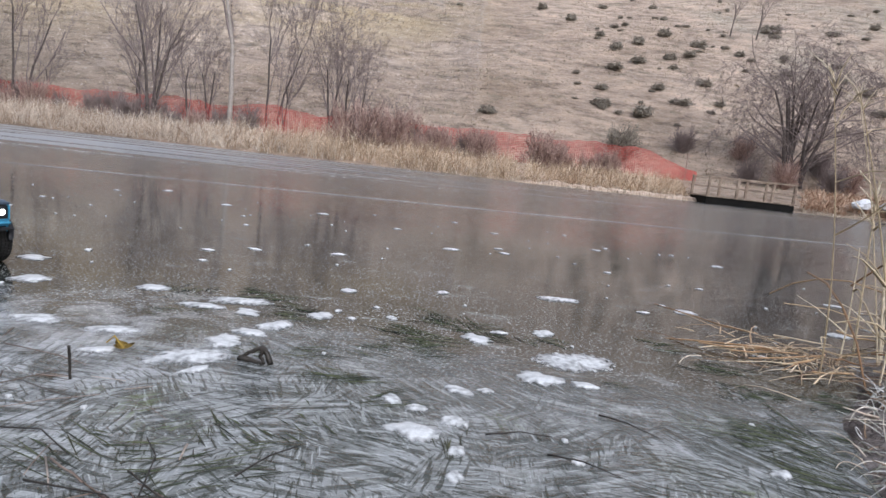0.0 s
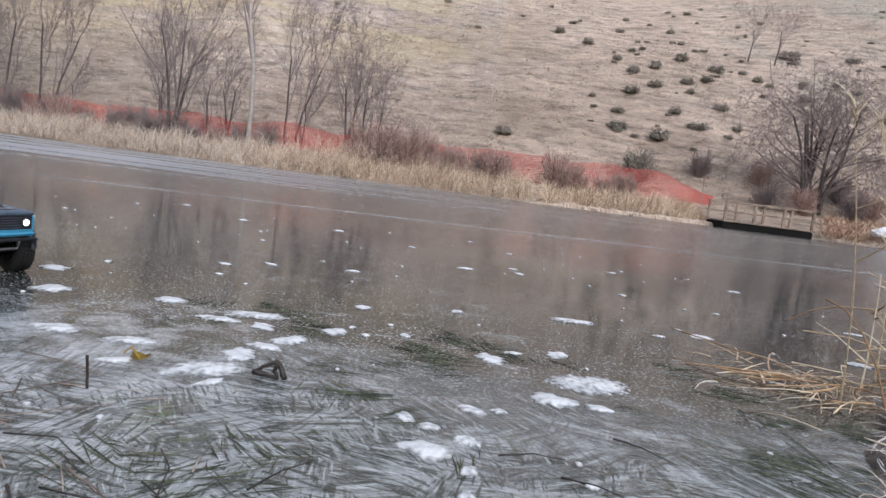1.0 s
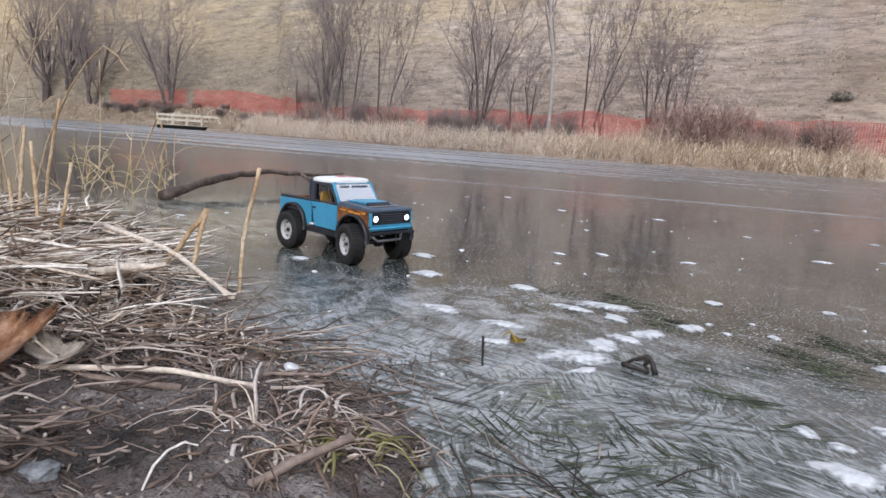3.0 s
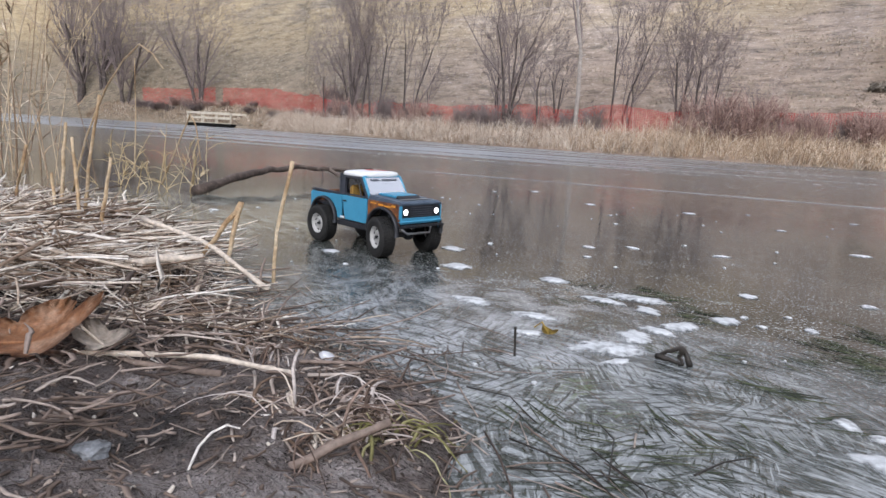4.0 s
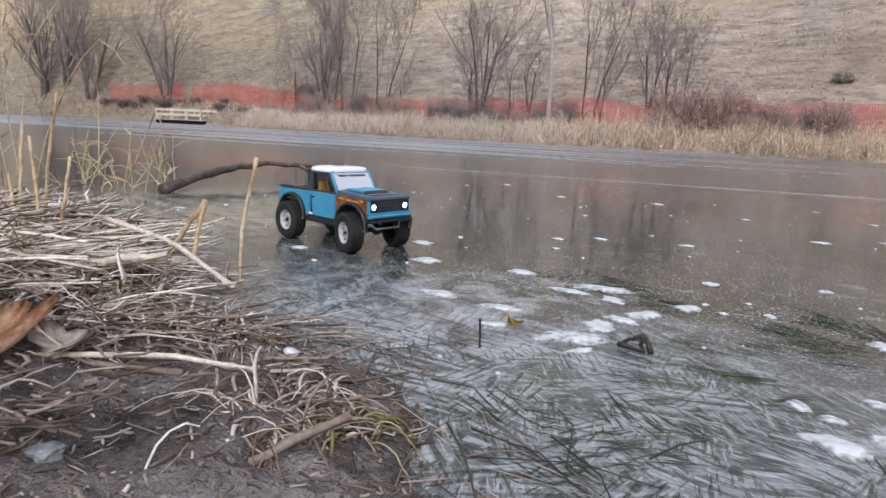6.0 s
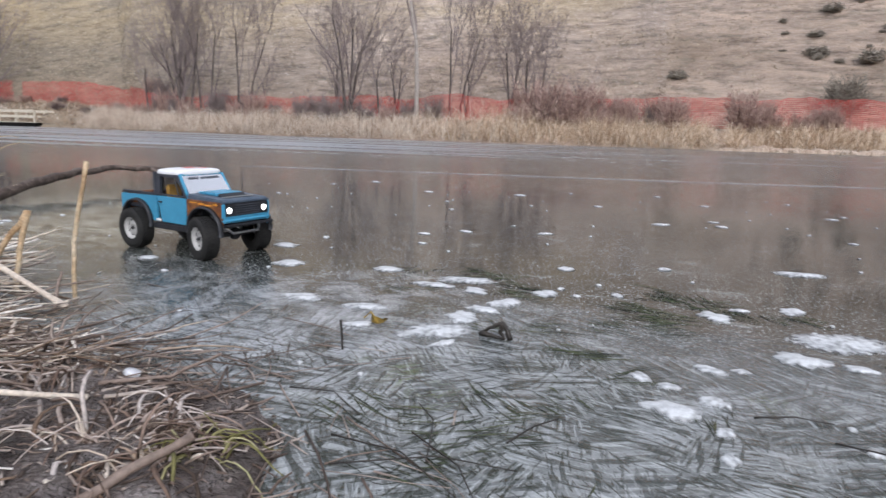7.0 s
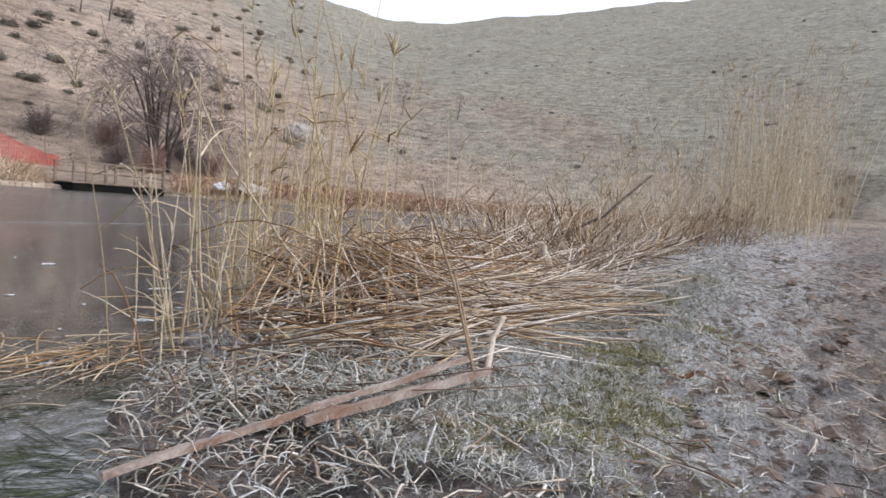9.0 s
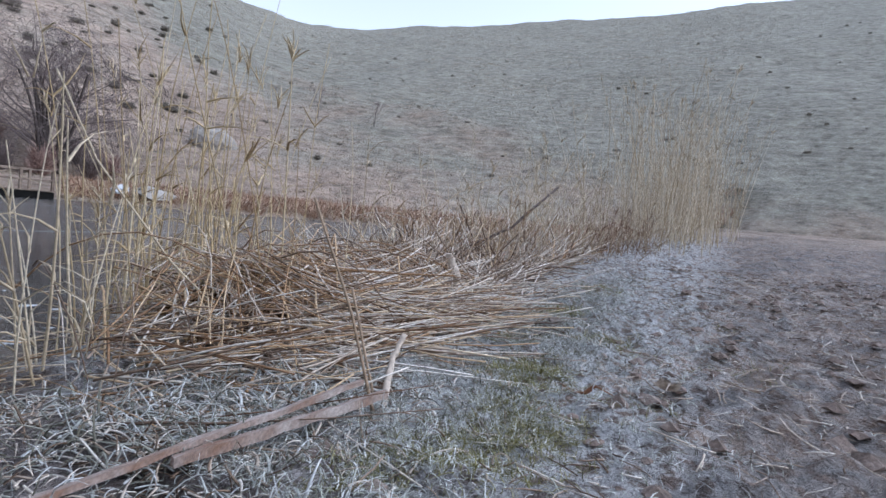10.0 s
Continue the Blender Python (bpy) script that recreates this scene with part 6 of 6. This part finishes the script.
RUBBER = mat("dusty_tyre_rubber", [(0.009, 0.009, 0.009), (0.024, 0.023, 0.021)], 30, 160, 0.8, 0.3, reach=0.001)
RIM = mat("off_white_steel_rim", [(0.36, 0.36, 0.345), (0.5, 0.49, 0.47)], 60, 200, 0.4, 0.1, grain=0.12, reach=0.001)
STEEL = mat("bare_steel", [(0.3, 0.3, 0.3), (0.5, 0.5, 0.5)], 60, 200, 0.35, 0.05, metal=0.9, reach=0.001)
TAN = mat("tan_seat_vinyl", [(0.3, 0.17, 0.04), (0.42, 0.26, 0.07)], 30, 160, 0.6, 0.1, reach=0.001)
YELLOW = mat("yellow_plastic_board", [(0.6, 0.42, 0.02), (0.75, 0.55, 0.03)], 30, 160, 0.5, 0.1, reach=0.001)
NAVY = mat("navy_blue_rope", [(0.02, 0.02, 0.12), (0.05, 0.05, 0.22)], 60, 200, 0.7, 0.3, reach=0.001)
ORANGE_PAINT = mat("orange_brushed_paint", [(0.6, 0.22, 0.02), (0.75, 0.35, 0.04)], 30, 160, 0.5, 0.1, reach=0.001)
RED = mat("red_decal", [(0.45, 0.03, 0.03), (0.55, 0.06, 0.05)], 30, 160, 0.5, 0.0)
GLASS = glass_mat()
LAMP = glow("lit_headlight", (1.0, 0.98, 0.94), 5.0)
TAIL = glow("lit_tail_light", (0.9, 0.06, 0.03), 1.6)

HALF, AX = 0.086, 0.1565


def arch(cx, r, z0, n=10):
    """Points of a wheel arch, from its back foot round to its front foot."""
    return [(cx - r * math.cos(math.pi * k / n), z0 + r * 0.92 * math.sin(math.pi * k / n)) for k in range(n + 1)]


def build_wheel(truck, x, y, steer=0.0):
    side = 1 if y > 0 else -1
    wheel = new("wheel")
    wheel.parent = truck
    wheel.matrix_local = pose(x, y, 0.061, 0, 0, steer)
    tyre = lathe([(0.034, -0.021), (0.04, -0.0235), (0.052, -0.0235), (0.0575, -0.021), (0.0595, -0.017), (0.0595, 0.017), (0.0575, 0.021), (0.052, 0.0235), (0.04, 0.0235), (0.034, 0.021), (0.034, -0.021)], 40)
    part("tyre", tyre, RUBBER, wheel, "dusty black tyre", True)
    tread = Geo()
    for k in range(40):
        for row, w in ((-0.0145, 0.009), (-0.0045, 0.007), (0.0045, 0.007), (0.0145, 0.009)):
            a = 2 * math.pi * (k + (0.5 if abs(row) < 0.01 else 0)) / 40
            m = Matrix.Rotation(-a, 4, "Y")
            tread.box((0.0602, row, 0), (0.0032, w, 0.0062), m)
    part("tread", tread, RUBBER, wheel)
    o = side
    rim = lathe([(0.0345, -0.018 * o), (0.0345, 0.0185 * o), (0.0325, 0.0195 * o), (0.030, 0.016 * o), (0.027, 0.008 * o), (0.022, 0.0085 * o), (0.017, 0.012 * o), (0.012, 0.0125 * o), (0.009, 0.009 * o), (0.0, 0.009 * o)], 32)
    part("rim", rim, RIM, wheel, "off-white steel rim", True)
    hub = Geo()
    hub.tube([(0, 0.008 * o, 0), (0, 0.0175 * o, 0)], [0.0048, 0.004], 8)
    part("hub", hub, BLACK, wheel)
    for k in range(5):
        a = 2 * math.pi * k / 5
        g = Geo().tube([(0.0085 * math.cos(a), 0.009 * o, 0.0085 * math.sin(a)), (0.0085 * math.cos(a), 0.0135 * o, 0.0085 * math.sin(a))], 0.0014, 6)
        part("nut", g, STEEL, wheel)
    for k in range(8):
        a = 2 * math.pi * (k + 0.5) / 8
        m = Matrix.Rotation(-a, 4, "Y")
        part("slot", Geo().box((0.0245, 0.0092 * o, 0), (0.0035, 0.0015, 0.0075), m), BLACK, wheel)


def flare(truck, cx, side):
    g = Geo()
    n = 14
    for k in range(n + 1):
        a = math.pi * (-0.06 + 1.12 * k / n)
        ca, sa = math.cos(a), math.sin(a)
        for r, y in ((0.0665, HALF - 0.002), (0.0745, HALF - 0.001), (0.073, HALF + 0.012), (0.067, HALF + 0.013)):
            g.v.append((cx - r * ca, y * side, 0.082 + r * 0.95 * sa))
    for k in range(n):
        for i in range(4):
            g.f.append((k * 4 + i, k * 4 + (i + 1) % 4, k * 4 + 4 + (i + 1) % 4, k * 4 + 4 + i))
    g.f.append((0, 1, 2, 3))
    g.f.append((n * 4 + 3, n * 4 + 2, n * 4 + 1, n * 4))
    part("fender_flare", g, BLACK, truck, "black wheel-arch flare", True)


def quad_frame(outer, inner, y0, y1):
    """A flat frame between two rings of points in x and z."""
    bm = bmesh.new()
    n = len(outer)
    rings = [[bm.verts.new((x, y, z)) for x, z in ring] for y in (y0, y1) for ring in (outer, inner)]
    for k in range(n):
        q = (k + 1) % n
        bm.faces.new((rings[0][k], rings[0][q], rings[1][q], rings[1][k]))
        bm.faces.new((rings[2][k], rings[3][k], rings[3][q], rings[2][q]))
        bm.faces.new((rings[0][k], rings[2][k], rings[2][q], rings[0][q]))
        bm.faces.new((rings[1][k], rings[1][q], rings[3][q], rings[3][k]))
    bmesh.ops.recalc_face_normals(bm, faces=bm.faces[:])
    return bm


def lettering(text, parent, size, material, m, name="lettering"):
    cu = bpy.data.curves.new(name, "FONT")
    cu.body, cu.size, cu.extrude, cu.align_x, cu.align_y = text, size, 0.0003, "CENTER", "CENTER"
    cu.materials.append(material)
    ob = new(name, cu)
    ob.parent = parent
    ob.matrix_local = m
    return ob


def build_truck(m):
    truck = new("toy_pickup")
    truck.matrix_world = m
    zb, zt = 0.088, 0.166
    rear, front = -0.239, 0.226
    cab0, door1 = -0.072, 0.074
    for s in (-1, 1):
        y0, y1 = (HALF - 0.006) * s, HALF * s
        # bed side, door, fender: three panels with a shut line between
        prof = [(rear, zt - 0.004), (rear, zb + 0.004)] + arch(-AX, 0.066, zb) + [(-0.06, zb), (-0.062, zt)]
        part("bed_side", slab(prof, y0, y1, 0.002), BLUE, truck)
        part("door", slab([(-0.06, zt), (-0.045, zb + 0.012), (-0.04, zb), (door1 - 0.001, zb), (door1 - 0.001, zt)], y0, y1 + 0.0008 * s, 0.0018), BLUE, truck)
        part("door_handle", rbox((0.017, 0.005, 0.0045), (-0.042, (HALF + 0.003) * s, zt - 0.017), 0.0012, 1), BLACK, truck)
        prof = [(door1 + 0.001, zt), (door1 + 0.001, zb)] + arch(AX, 0.066, zb) + [(front, zb + 0.012), (front + 0.003, zt - 0.006), (front - 0.006, zt)]
        wing = part("fender", slab(prof, y0, y1, 0.002), RUST if s < 0 else BLUE, truck, "rust-coloured front fender" if s < 0 else "")
        if s < 0:
            for k, (x, w) in enumerate(((0.105, 0.03), (0.14, 0.026), (0.172, 0.034), (0.2, 0.018))):
                part("paint_streak", rbox((w, 0.0008, 0.004 + 0.002 * (k % 2)), (x, y1 - 0.0002, zt - 0.0075 - 0.002 * (k % 3)), 0.0003, 1), ORANGE_PAINT, wing, "orange scuffed paint streak")
        part("sill_sticker", rbox((0.022, 0.0008, 0.006), (-0.055, y1 + 0.0012 * s, zb + 0.006), 0.0003, 1), WHITE, truck, "small pale sill sticker")
        part("rocker", rbox((0.17, 0.012, 0.02), (0.0, (HALF - 0.004) * s, zb - 0.012), 0.004), BLACK, truck, "black rock slider")
        part("bed_rail", rbox((0.165, 0.014, 0.008), (-0.155, (HALF - 0.006) * s, zt + 0.003), 0.003), SLATE, truck, "dark grey rail along the bed")
        flare(truck, -AX, s)
        flare(truck, AX, s)
        # side window frame with a front quarter post
        part("window_frame", quad_frame([(-0.074, zt + 0.002), (-0.066, 0.232), (0.034, 0.232), (0.074, zt + 0.002)],
                                        [(-0.05, zt + 0.006), (-0.048, 0.224), (0.028, 0.224), (0.062, zt + 0.006)], (HALF - 0.012) * s, (HALF - 0.004) * s), SLATE, truck)
        part("quarter_post", Geo().tube([(0.033, (HALF - 0.008) * s, zt + 0.004), (0.014, (HALF - 0.008) * s, 0.226)], 0.0022, 6), BLACK, truck)
        part("windscreen_post", Geo().tube([(0.078, (HALF - 0.008) * s, zt), (0.037, (HALF - 0.012) * s, 0.232)], 0.0048, 8), BLUE, truck, smooth=True)
        # tail lamp and its blue corner
        part("rear_corner", rbox((0.01, 0.022, 0.062), (rear + 0.001, (HALF - 0.011) * s, 0.132), 0.003), BLUE, truck)
        g = lathe([(0.0, 0.004), (0.0055, 0.0035), (0.0075, 0.0), (0.0085, -0.002)], 20)
        lamp = part("tail_light", g, TAIL, truck, "lit round red tail light", True)
        lamp.matrix_local = pose(rear - 0.004, (HALF - 0.011) * s, 0.15, 0, 0, 90)
        # headlamp
        g = lathe([(0.0, 0.004), (0.003, 0.0037), (0.006, 0.0027), (0.0082, 0.0)], 24)
        lamp = part("headlight", g, LAMP, truck, "lit round headlight", True)
        lamp.matrix_local = pose(front + 0.005, 0.063 * s, 0.143, 0, 0, -90)
        g = lathe([(0.009, 0.0), (0.0125, 0.002), (0.0145, -0.003)], 24)
        ring = part("headlight_ring", g, BLACK, truck, smooth=True)
        ring.matrix_local = pose(front + 0.005, 0.063 * s, 0.143, 0, 0, -90)
        # seats
        part("seat", rbox((0.045, 0.05, 0.016), (-0.015, 0.038 * s, 0.135), 0.005), TAN, truck)
        part("seat_back", rbox((0.012, 0.05, 0.06), (-0.045, 0.038 * s, 0.168), 0.005), TAN, truck)
        # roll cage
        part("cage_tube", Geo().tube([(-0.055, 0.068 * s, 0.12), (-0.055, 0.066 * s, 0.222), (0.03, 0.066 * s, 0.222), (0.065, 0.066 * s, 0.165)], 0.003, 6), BLACK, truck, smooth=True)
        # shocks, links
        for x in (-AX, AX):
            part("shock", Geo().tube([(x - 0.012, 0.05 * s, 0.062), (x - 0.02, 0.045 * s, 0.125)], 0.0065, 10), STEEL, truck, smooth=True)
            part("link", Geo().tube([(x, 0.03 * s, 0.058), (0.02 if x > 0 else -0.02, 0.022 * s, 0.07)], 0.003, 6), STEEL, truck)
    # bonnet: blue field, slate border and scoop
    hood = slab([(door1 + 0.002, zt - 0.004), (front - 0.004, zt - 0.006), (front + 0.003, zt + 0.001), (front - 0.003, zt + 0.007), (door1 + 0.002, zt + 0.014)], -HALF + 0.003, HALF - 0.003, 0.003)
    hood = part("bonnet", hood, DARKBLUE, truck, "faded slate-blue bonnet")
    part("bonnet_panel", slab([(0.078, zt + 0.013), (0.165, zt + 0.011), (0.16, zt + 0.019), (0.082, zt + 0.0195)], -0.05, 0.05, 0.003), BLUE, hood, "raised light blue panel")
    part("scoop_mouth", slab([(0.163, zt + 0.01), (0.178, zt + 0.0095), (0.165, zt + 0.0185)], -0.045, 0.045), BLACK, hood)
    part("bonnet_stripe", rbox((0.012, 0.11, 0.0015), (0.196, 0, zt + 0.0105), 0.0005, 1), STEEL, hood)
    part("cowl", rbox((0.016, 0.15, 0.006), (0.074, 0, zt + 0.011), 0.002), BLACK, truck)
    for y in (-0.04, 0.035):
        part("wiper", Geo().tube([(0.075, y, zt + 0.015), (0.066, y - 0.02, zt + 0.02), (0.062, y - 0.045, zt + 0.022)], 0.0015, 5), BLACK, truck)
    # grille
    part("grille_panel", rbox((0.008, 2 * HALF - 0.004, 0.04), (front + 0.0, 0, 0.143), 0.003), BLACK, truck)
    for k in range(5):
        part("grille_bar", rbox((0.004, 0.09, 0.003), (front + 0.0055, 0, 0.13 + k * 0.0065), 0.001, 1), SLATE, truck)
    for y in (-1, 1):
        part("grille_cheek", rbox((0.012, 0.011, 0.046), (front + 0.001, (HALF - 0.0055) * y, 0.142), 0.004), BLUE, truck)
    part("grille_sill", rbox((0.011, 2 * HALF - 0.016, 0.009), (front + 0.001, 0, 0.1235), 0.003), BLUE, truck)
    part("grille_rim", rbox((0.012, 2 * HALF + 0.001, 0.006), (front + 0.001, 0, 0.1655), 0.0025), DARKBLUE, truck)
    part("front_valance", rbox((0.015, 2 * HALF + 0.002, 0.013), (front + 0.003, 0, 0.1145), 0.005, 3), BLUE, truck)
    part("front_bumper", rbox((0.016, 0.18, 0.007), (front + 0.012, 0, 0.1005), 0.003), BLACK, truck)
    part("skid_bar", Geo().tube([(front - 0.02, -0.06, 0.09), (front - 0.01, -0.04, 0.074), (front - 0.008, 0.05, 0.074), (front - 0.02, 0.065, 0.09)], 0.0038, 8), STEEL, truck, smooth=True)
    # windscreen and cab
    w0, w1 = Vector((0.078, 0, zt + 0.006)), Vector((0.038, 0, 0.229))
    g = Geo()
    for c, hw in ((w0, HALF - 0.012), (w1, HALF - 0.016)):
        for y in (-hw, hw):
            for t in (0, 0.0018):
                g.v.append(c + Vector((t, y, t * 0.5)))
    g.f += [(0, 2, 6, 4), (1, 5, 7, 3), (0, 1, 3, 2), (4, 6, 7, 5), (0, 4, 5, 1), (2, 3, 7, 6)]
    screen = part("windscreen", g, GLASS, truck, "clear plastic windscreen")
    d = (w1 - w0).normalized()
    tilt = Matrix.Rotation(math.atan2(d.x, d.z), 4, "Y")
    for k in range(12):
        if k == 4:
            continue
        bar = part("banner_bar", rbox((0.0008, 0.0058, 0.0075 if k % 3 else 0.006), (0, 0, 0), 0.0002, 1), SLATE, screen, "dark unreadable sun-strip lettering")
        bar.matrix_local = Matrix.Translation(w0.lerp(w1, 0.85) + Vector((0.0032, -0.05 + k * 0.0091, 0.0018))) @ tilt
    part("header_rail", rbox((0.01, 2 * HALF - 0.022, 0.008), (0.036, 0, 0.231), 0.003), BLUE, truck)
    # a pressed roof skin: domed, with rounded corners and a turned-down rim
    g, nu = Geo(), 48
    rings = ((1.0, 0.2315), (1.012, 0.2345), (1.0, 0.2395), (0.95, 0.2435), (0.8, 0.2462), (0.5, 0.2485), (0.0, 0.2495))
    for f, z in rings:
        for k in range(nu):
            a = 2 * math.pi * k / nu
            ca, sa = math.cos(a), math.sin(a)
            q = (abs(ca) ** 5 + abs(sa) ** 5) ** -0.2
            g.v.append((-0.0185 + 0.0595 * f * q * ca, (HALF - 0.004) * f * q * sa, z))
    for i in range(len(rings) - 1):
        for k in range(nu):
            n = (k + 1) % nu
            g.f.append((i * nu + k, i * nu + n, (i + 1) * nu + n, (i + 1) * nu + k))
    roof = part("roof", g, WHITE, truck, "white roof with a faded red mark", True)
    part("roof_mark", rbox((0.026, 0.03, 0.001), (-0.005, -0.012, 0.2502), 0.0004, 1), RED, roof)
    for k in range(4):
        part("roof_mark", rbox((0.012, 0.006, 0.001), (0.012 - 0.004 * abs(k - 1.5), 0.014 + k * 0.009, 0.25 - 0.0006 * k), 0.0003, 1), RED, roof)
    part("cab_back", quad_frame([(-0.084, 0.126), (-0.084, 0.236), (0.084, 0.236), (0.084, 0.126)], [(-0.06, 0.178), (-0.058, 0.224), (0.058, 0.224), (0.06, 0.178)], -0.003, 0.003), SLATE, truck).matrix_local = pose(-0.073, 0, 0, 0, 0, 90)
    part("rear_window", rbox((0.0015, 0.118, 0.046), (-0.073, 0, 0.201), 0.0003, 1), GLASS, truck)
    part("dashboard", rbox((0.022, 0.145, 0.025), (0.06, 0, 0.157), 0.006), BLACK, truck)
    part("cabin_floor", rbox((0.15, 0.15, 0.006), (0.0, 0, 0.11), 0.002), BLACK, truck)
    sw = lathe([(0.013, -0.001), (0.0145, 0.0), (0.013, 0.001), (0.012, 0.0), (0.013, -0.001)], 18)
    part("steering_wheel", sw, BLACK, truck, smooth=True).matrix_local = pose(0.038, 0.038, 0.172, 0, 0, 90)
    # bed
    part("bed_floor", rbox((0.16, 2 * HALF - 0.014, 0.006), (-0.155, 0, 0.125), 0.002), SLATE, truck)
    gate = part("tailgate", rbox((0.008, 2 * HALF - 0.046, 0.062), (rear + 0.002, 0, 0.133), 0.002), RUST, truck, "rusty tailgate with orange hand-painted words")
    for word, y, z, sz in (("DEAD", 0.03, 0.149, 0.019), ("DON'T", 0.0, 0.135, 0.017), ("DIE", -0.022, 0.12, 0.017)):
        lettering(word, gate, sz, ORANGE_PAINT, Matrix.Translation((rear - 0.0024, y, z)) @ Matrix.Rotation(radians(-90), 4, "Z") @ Matrix.Rotation(radians(90), 4, "X"))
    part("sticker", rbox((0.001, 0.024, 0.012), (rear - 0.0023, -0.05, 0.133), 0.0003, 1), RED, gate, "red and pale blue sticker")
    part("sticker", rbox((0.001, 0.014, 0.006), (rear - 0.0023, 0.05, 0.13), 0.0003, 1), RED, gate)
    part("rear_bumper", rbox((0.018, 0.178, 0.012), (rear - 0.004, 0, 0.094), 0.004), BLACK, truck)
    sh = lathe([(0.007, -0.0015), (0.0085, 0), (0.007, 0.0015), (0.0055, 0), (0.007, -0.0015)], 16)
    part("tow_shackle", sh, RED, truck, "red tow shackle", True).matrix_local = pose(rear - 0.014, 0.045, 0.082, 0, 0, 90)
    load = part("recovery_board", rbox((0.125, 0.03, 0.006), (-0.15, 0.035, 0.164), 0.002), YELLOW, truck, "yellow recovery board in the bed")
    for k in range(6):
        part("board_lug", rbox((0.01, 0.022, 0.003), (-0.2 + k * 0.02, 0.035, 0.1685), 0.001, 1), YELLOW, load)
    g = Geo()
    for k in range(5):
        g.tube([(-0.1 + 0.014 * math.cos(a), -0.01 + 0.032 * math.sin(a), 0.142 + 0.008 * k) for a in [6.2832 * i / 14 for i in range(15)]], 0.005, 6)
    part("rope_coil", g, NAVY, truck, "coiled navy rope in the bed", True)
    part("tool_bar", Geo().tube([(-0.09, 0.055, 0.185), (-0.088, -0.03, 0.18)], 0.0035, 8), WHITE, truck, smooth=True)
    bm = bmesh.new()
    bmesh.ops.create_uvsphere(bm, u_segments=16, v_segments=10, radius=0.012)
    bmesh.ops.scale(bm, vec=(1.1, 0.85, 0.95), verts=bm.verts)
    bmesh.ops.translate(bm, vec=(-0.105, -0.06, 0.158), verts=bm.verts)
    part("ornament", bm, WHITE, truck, "small white rounded ornament", True)
    # running gear
    part("chassis_rail", rbox((0.4, 0.01, 0.014), (0, 0.03, 0.092), 0.002, 1), BLACK, truck)
    part("chassis_rail", rbox((0.4, 0.01, 0.014), (0, -0.03, 0.092), 0.002, 1), BLACK, truck)
    part("skid_plate", rbox((0.12, 0.07, 0.012), (0, 0, 0.075), 0.004), BLACK, truck)
    for x in (-AX, AX):
        part("axle", Geo().tube([(x, -0.085, 0.061), (x, 0.085, 0.061)], 0.008, 10), BLACK, truck, smooth=True)
        bm = bmesh.new()
        bmesh.ops.create_uvsphere(bm, u_segments=14, v_segments=8, radius=0.019)
        bmesh.ops.translate(bm, vec=(x, 0.015, 0.061), verts=bm.verts)
        part("differential", bm, BLACK, truck, smooth=True)
        part("inner_arch", slab(arch(x, 0.064, 0.1) , -0.05, 0.05), BLACK, truck)
        for s in (-1, 1):
            build_wheel(truck, x, 0.096 * s, -12.0 if x > 0 else 0.0)
    return tagged(truck, "toy four-wheel-drive pickup, blue with white roof, on ice", "toy truck")


build_truck(pose(-1.358, 1.495, 0.0, 0, 0, -12.5) @ Matrix.Scale(0.965, 4))
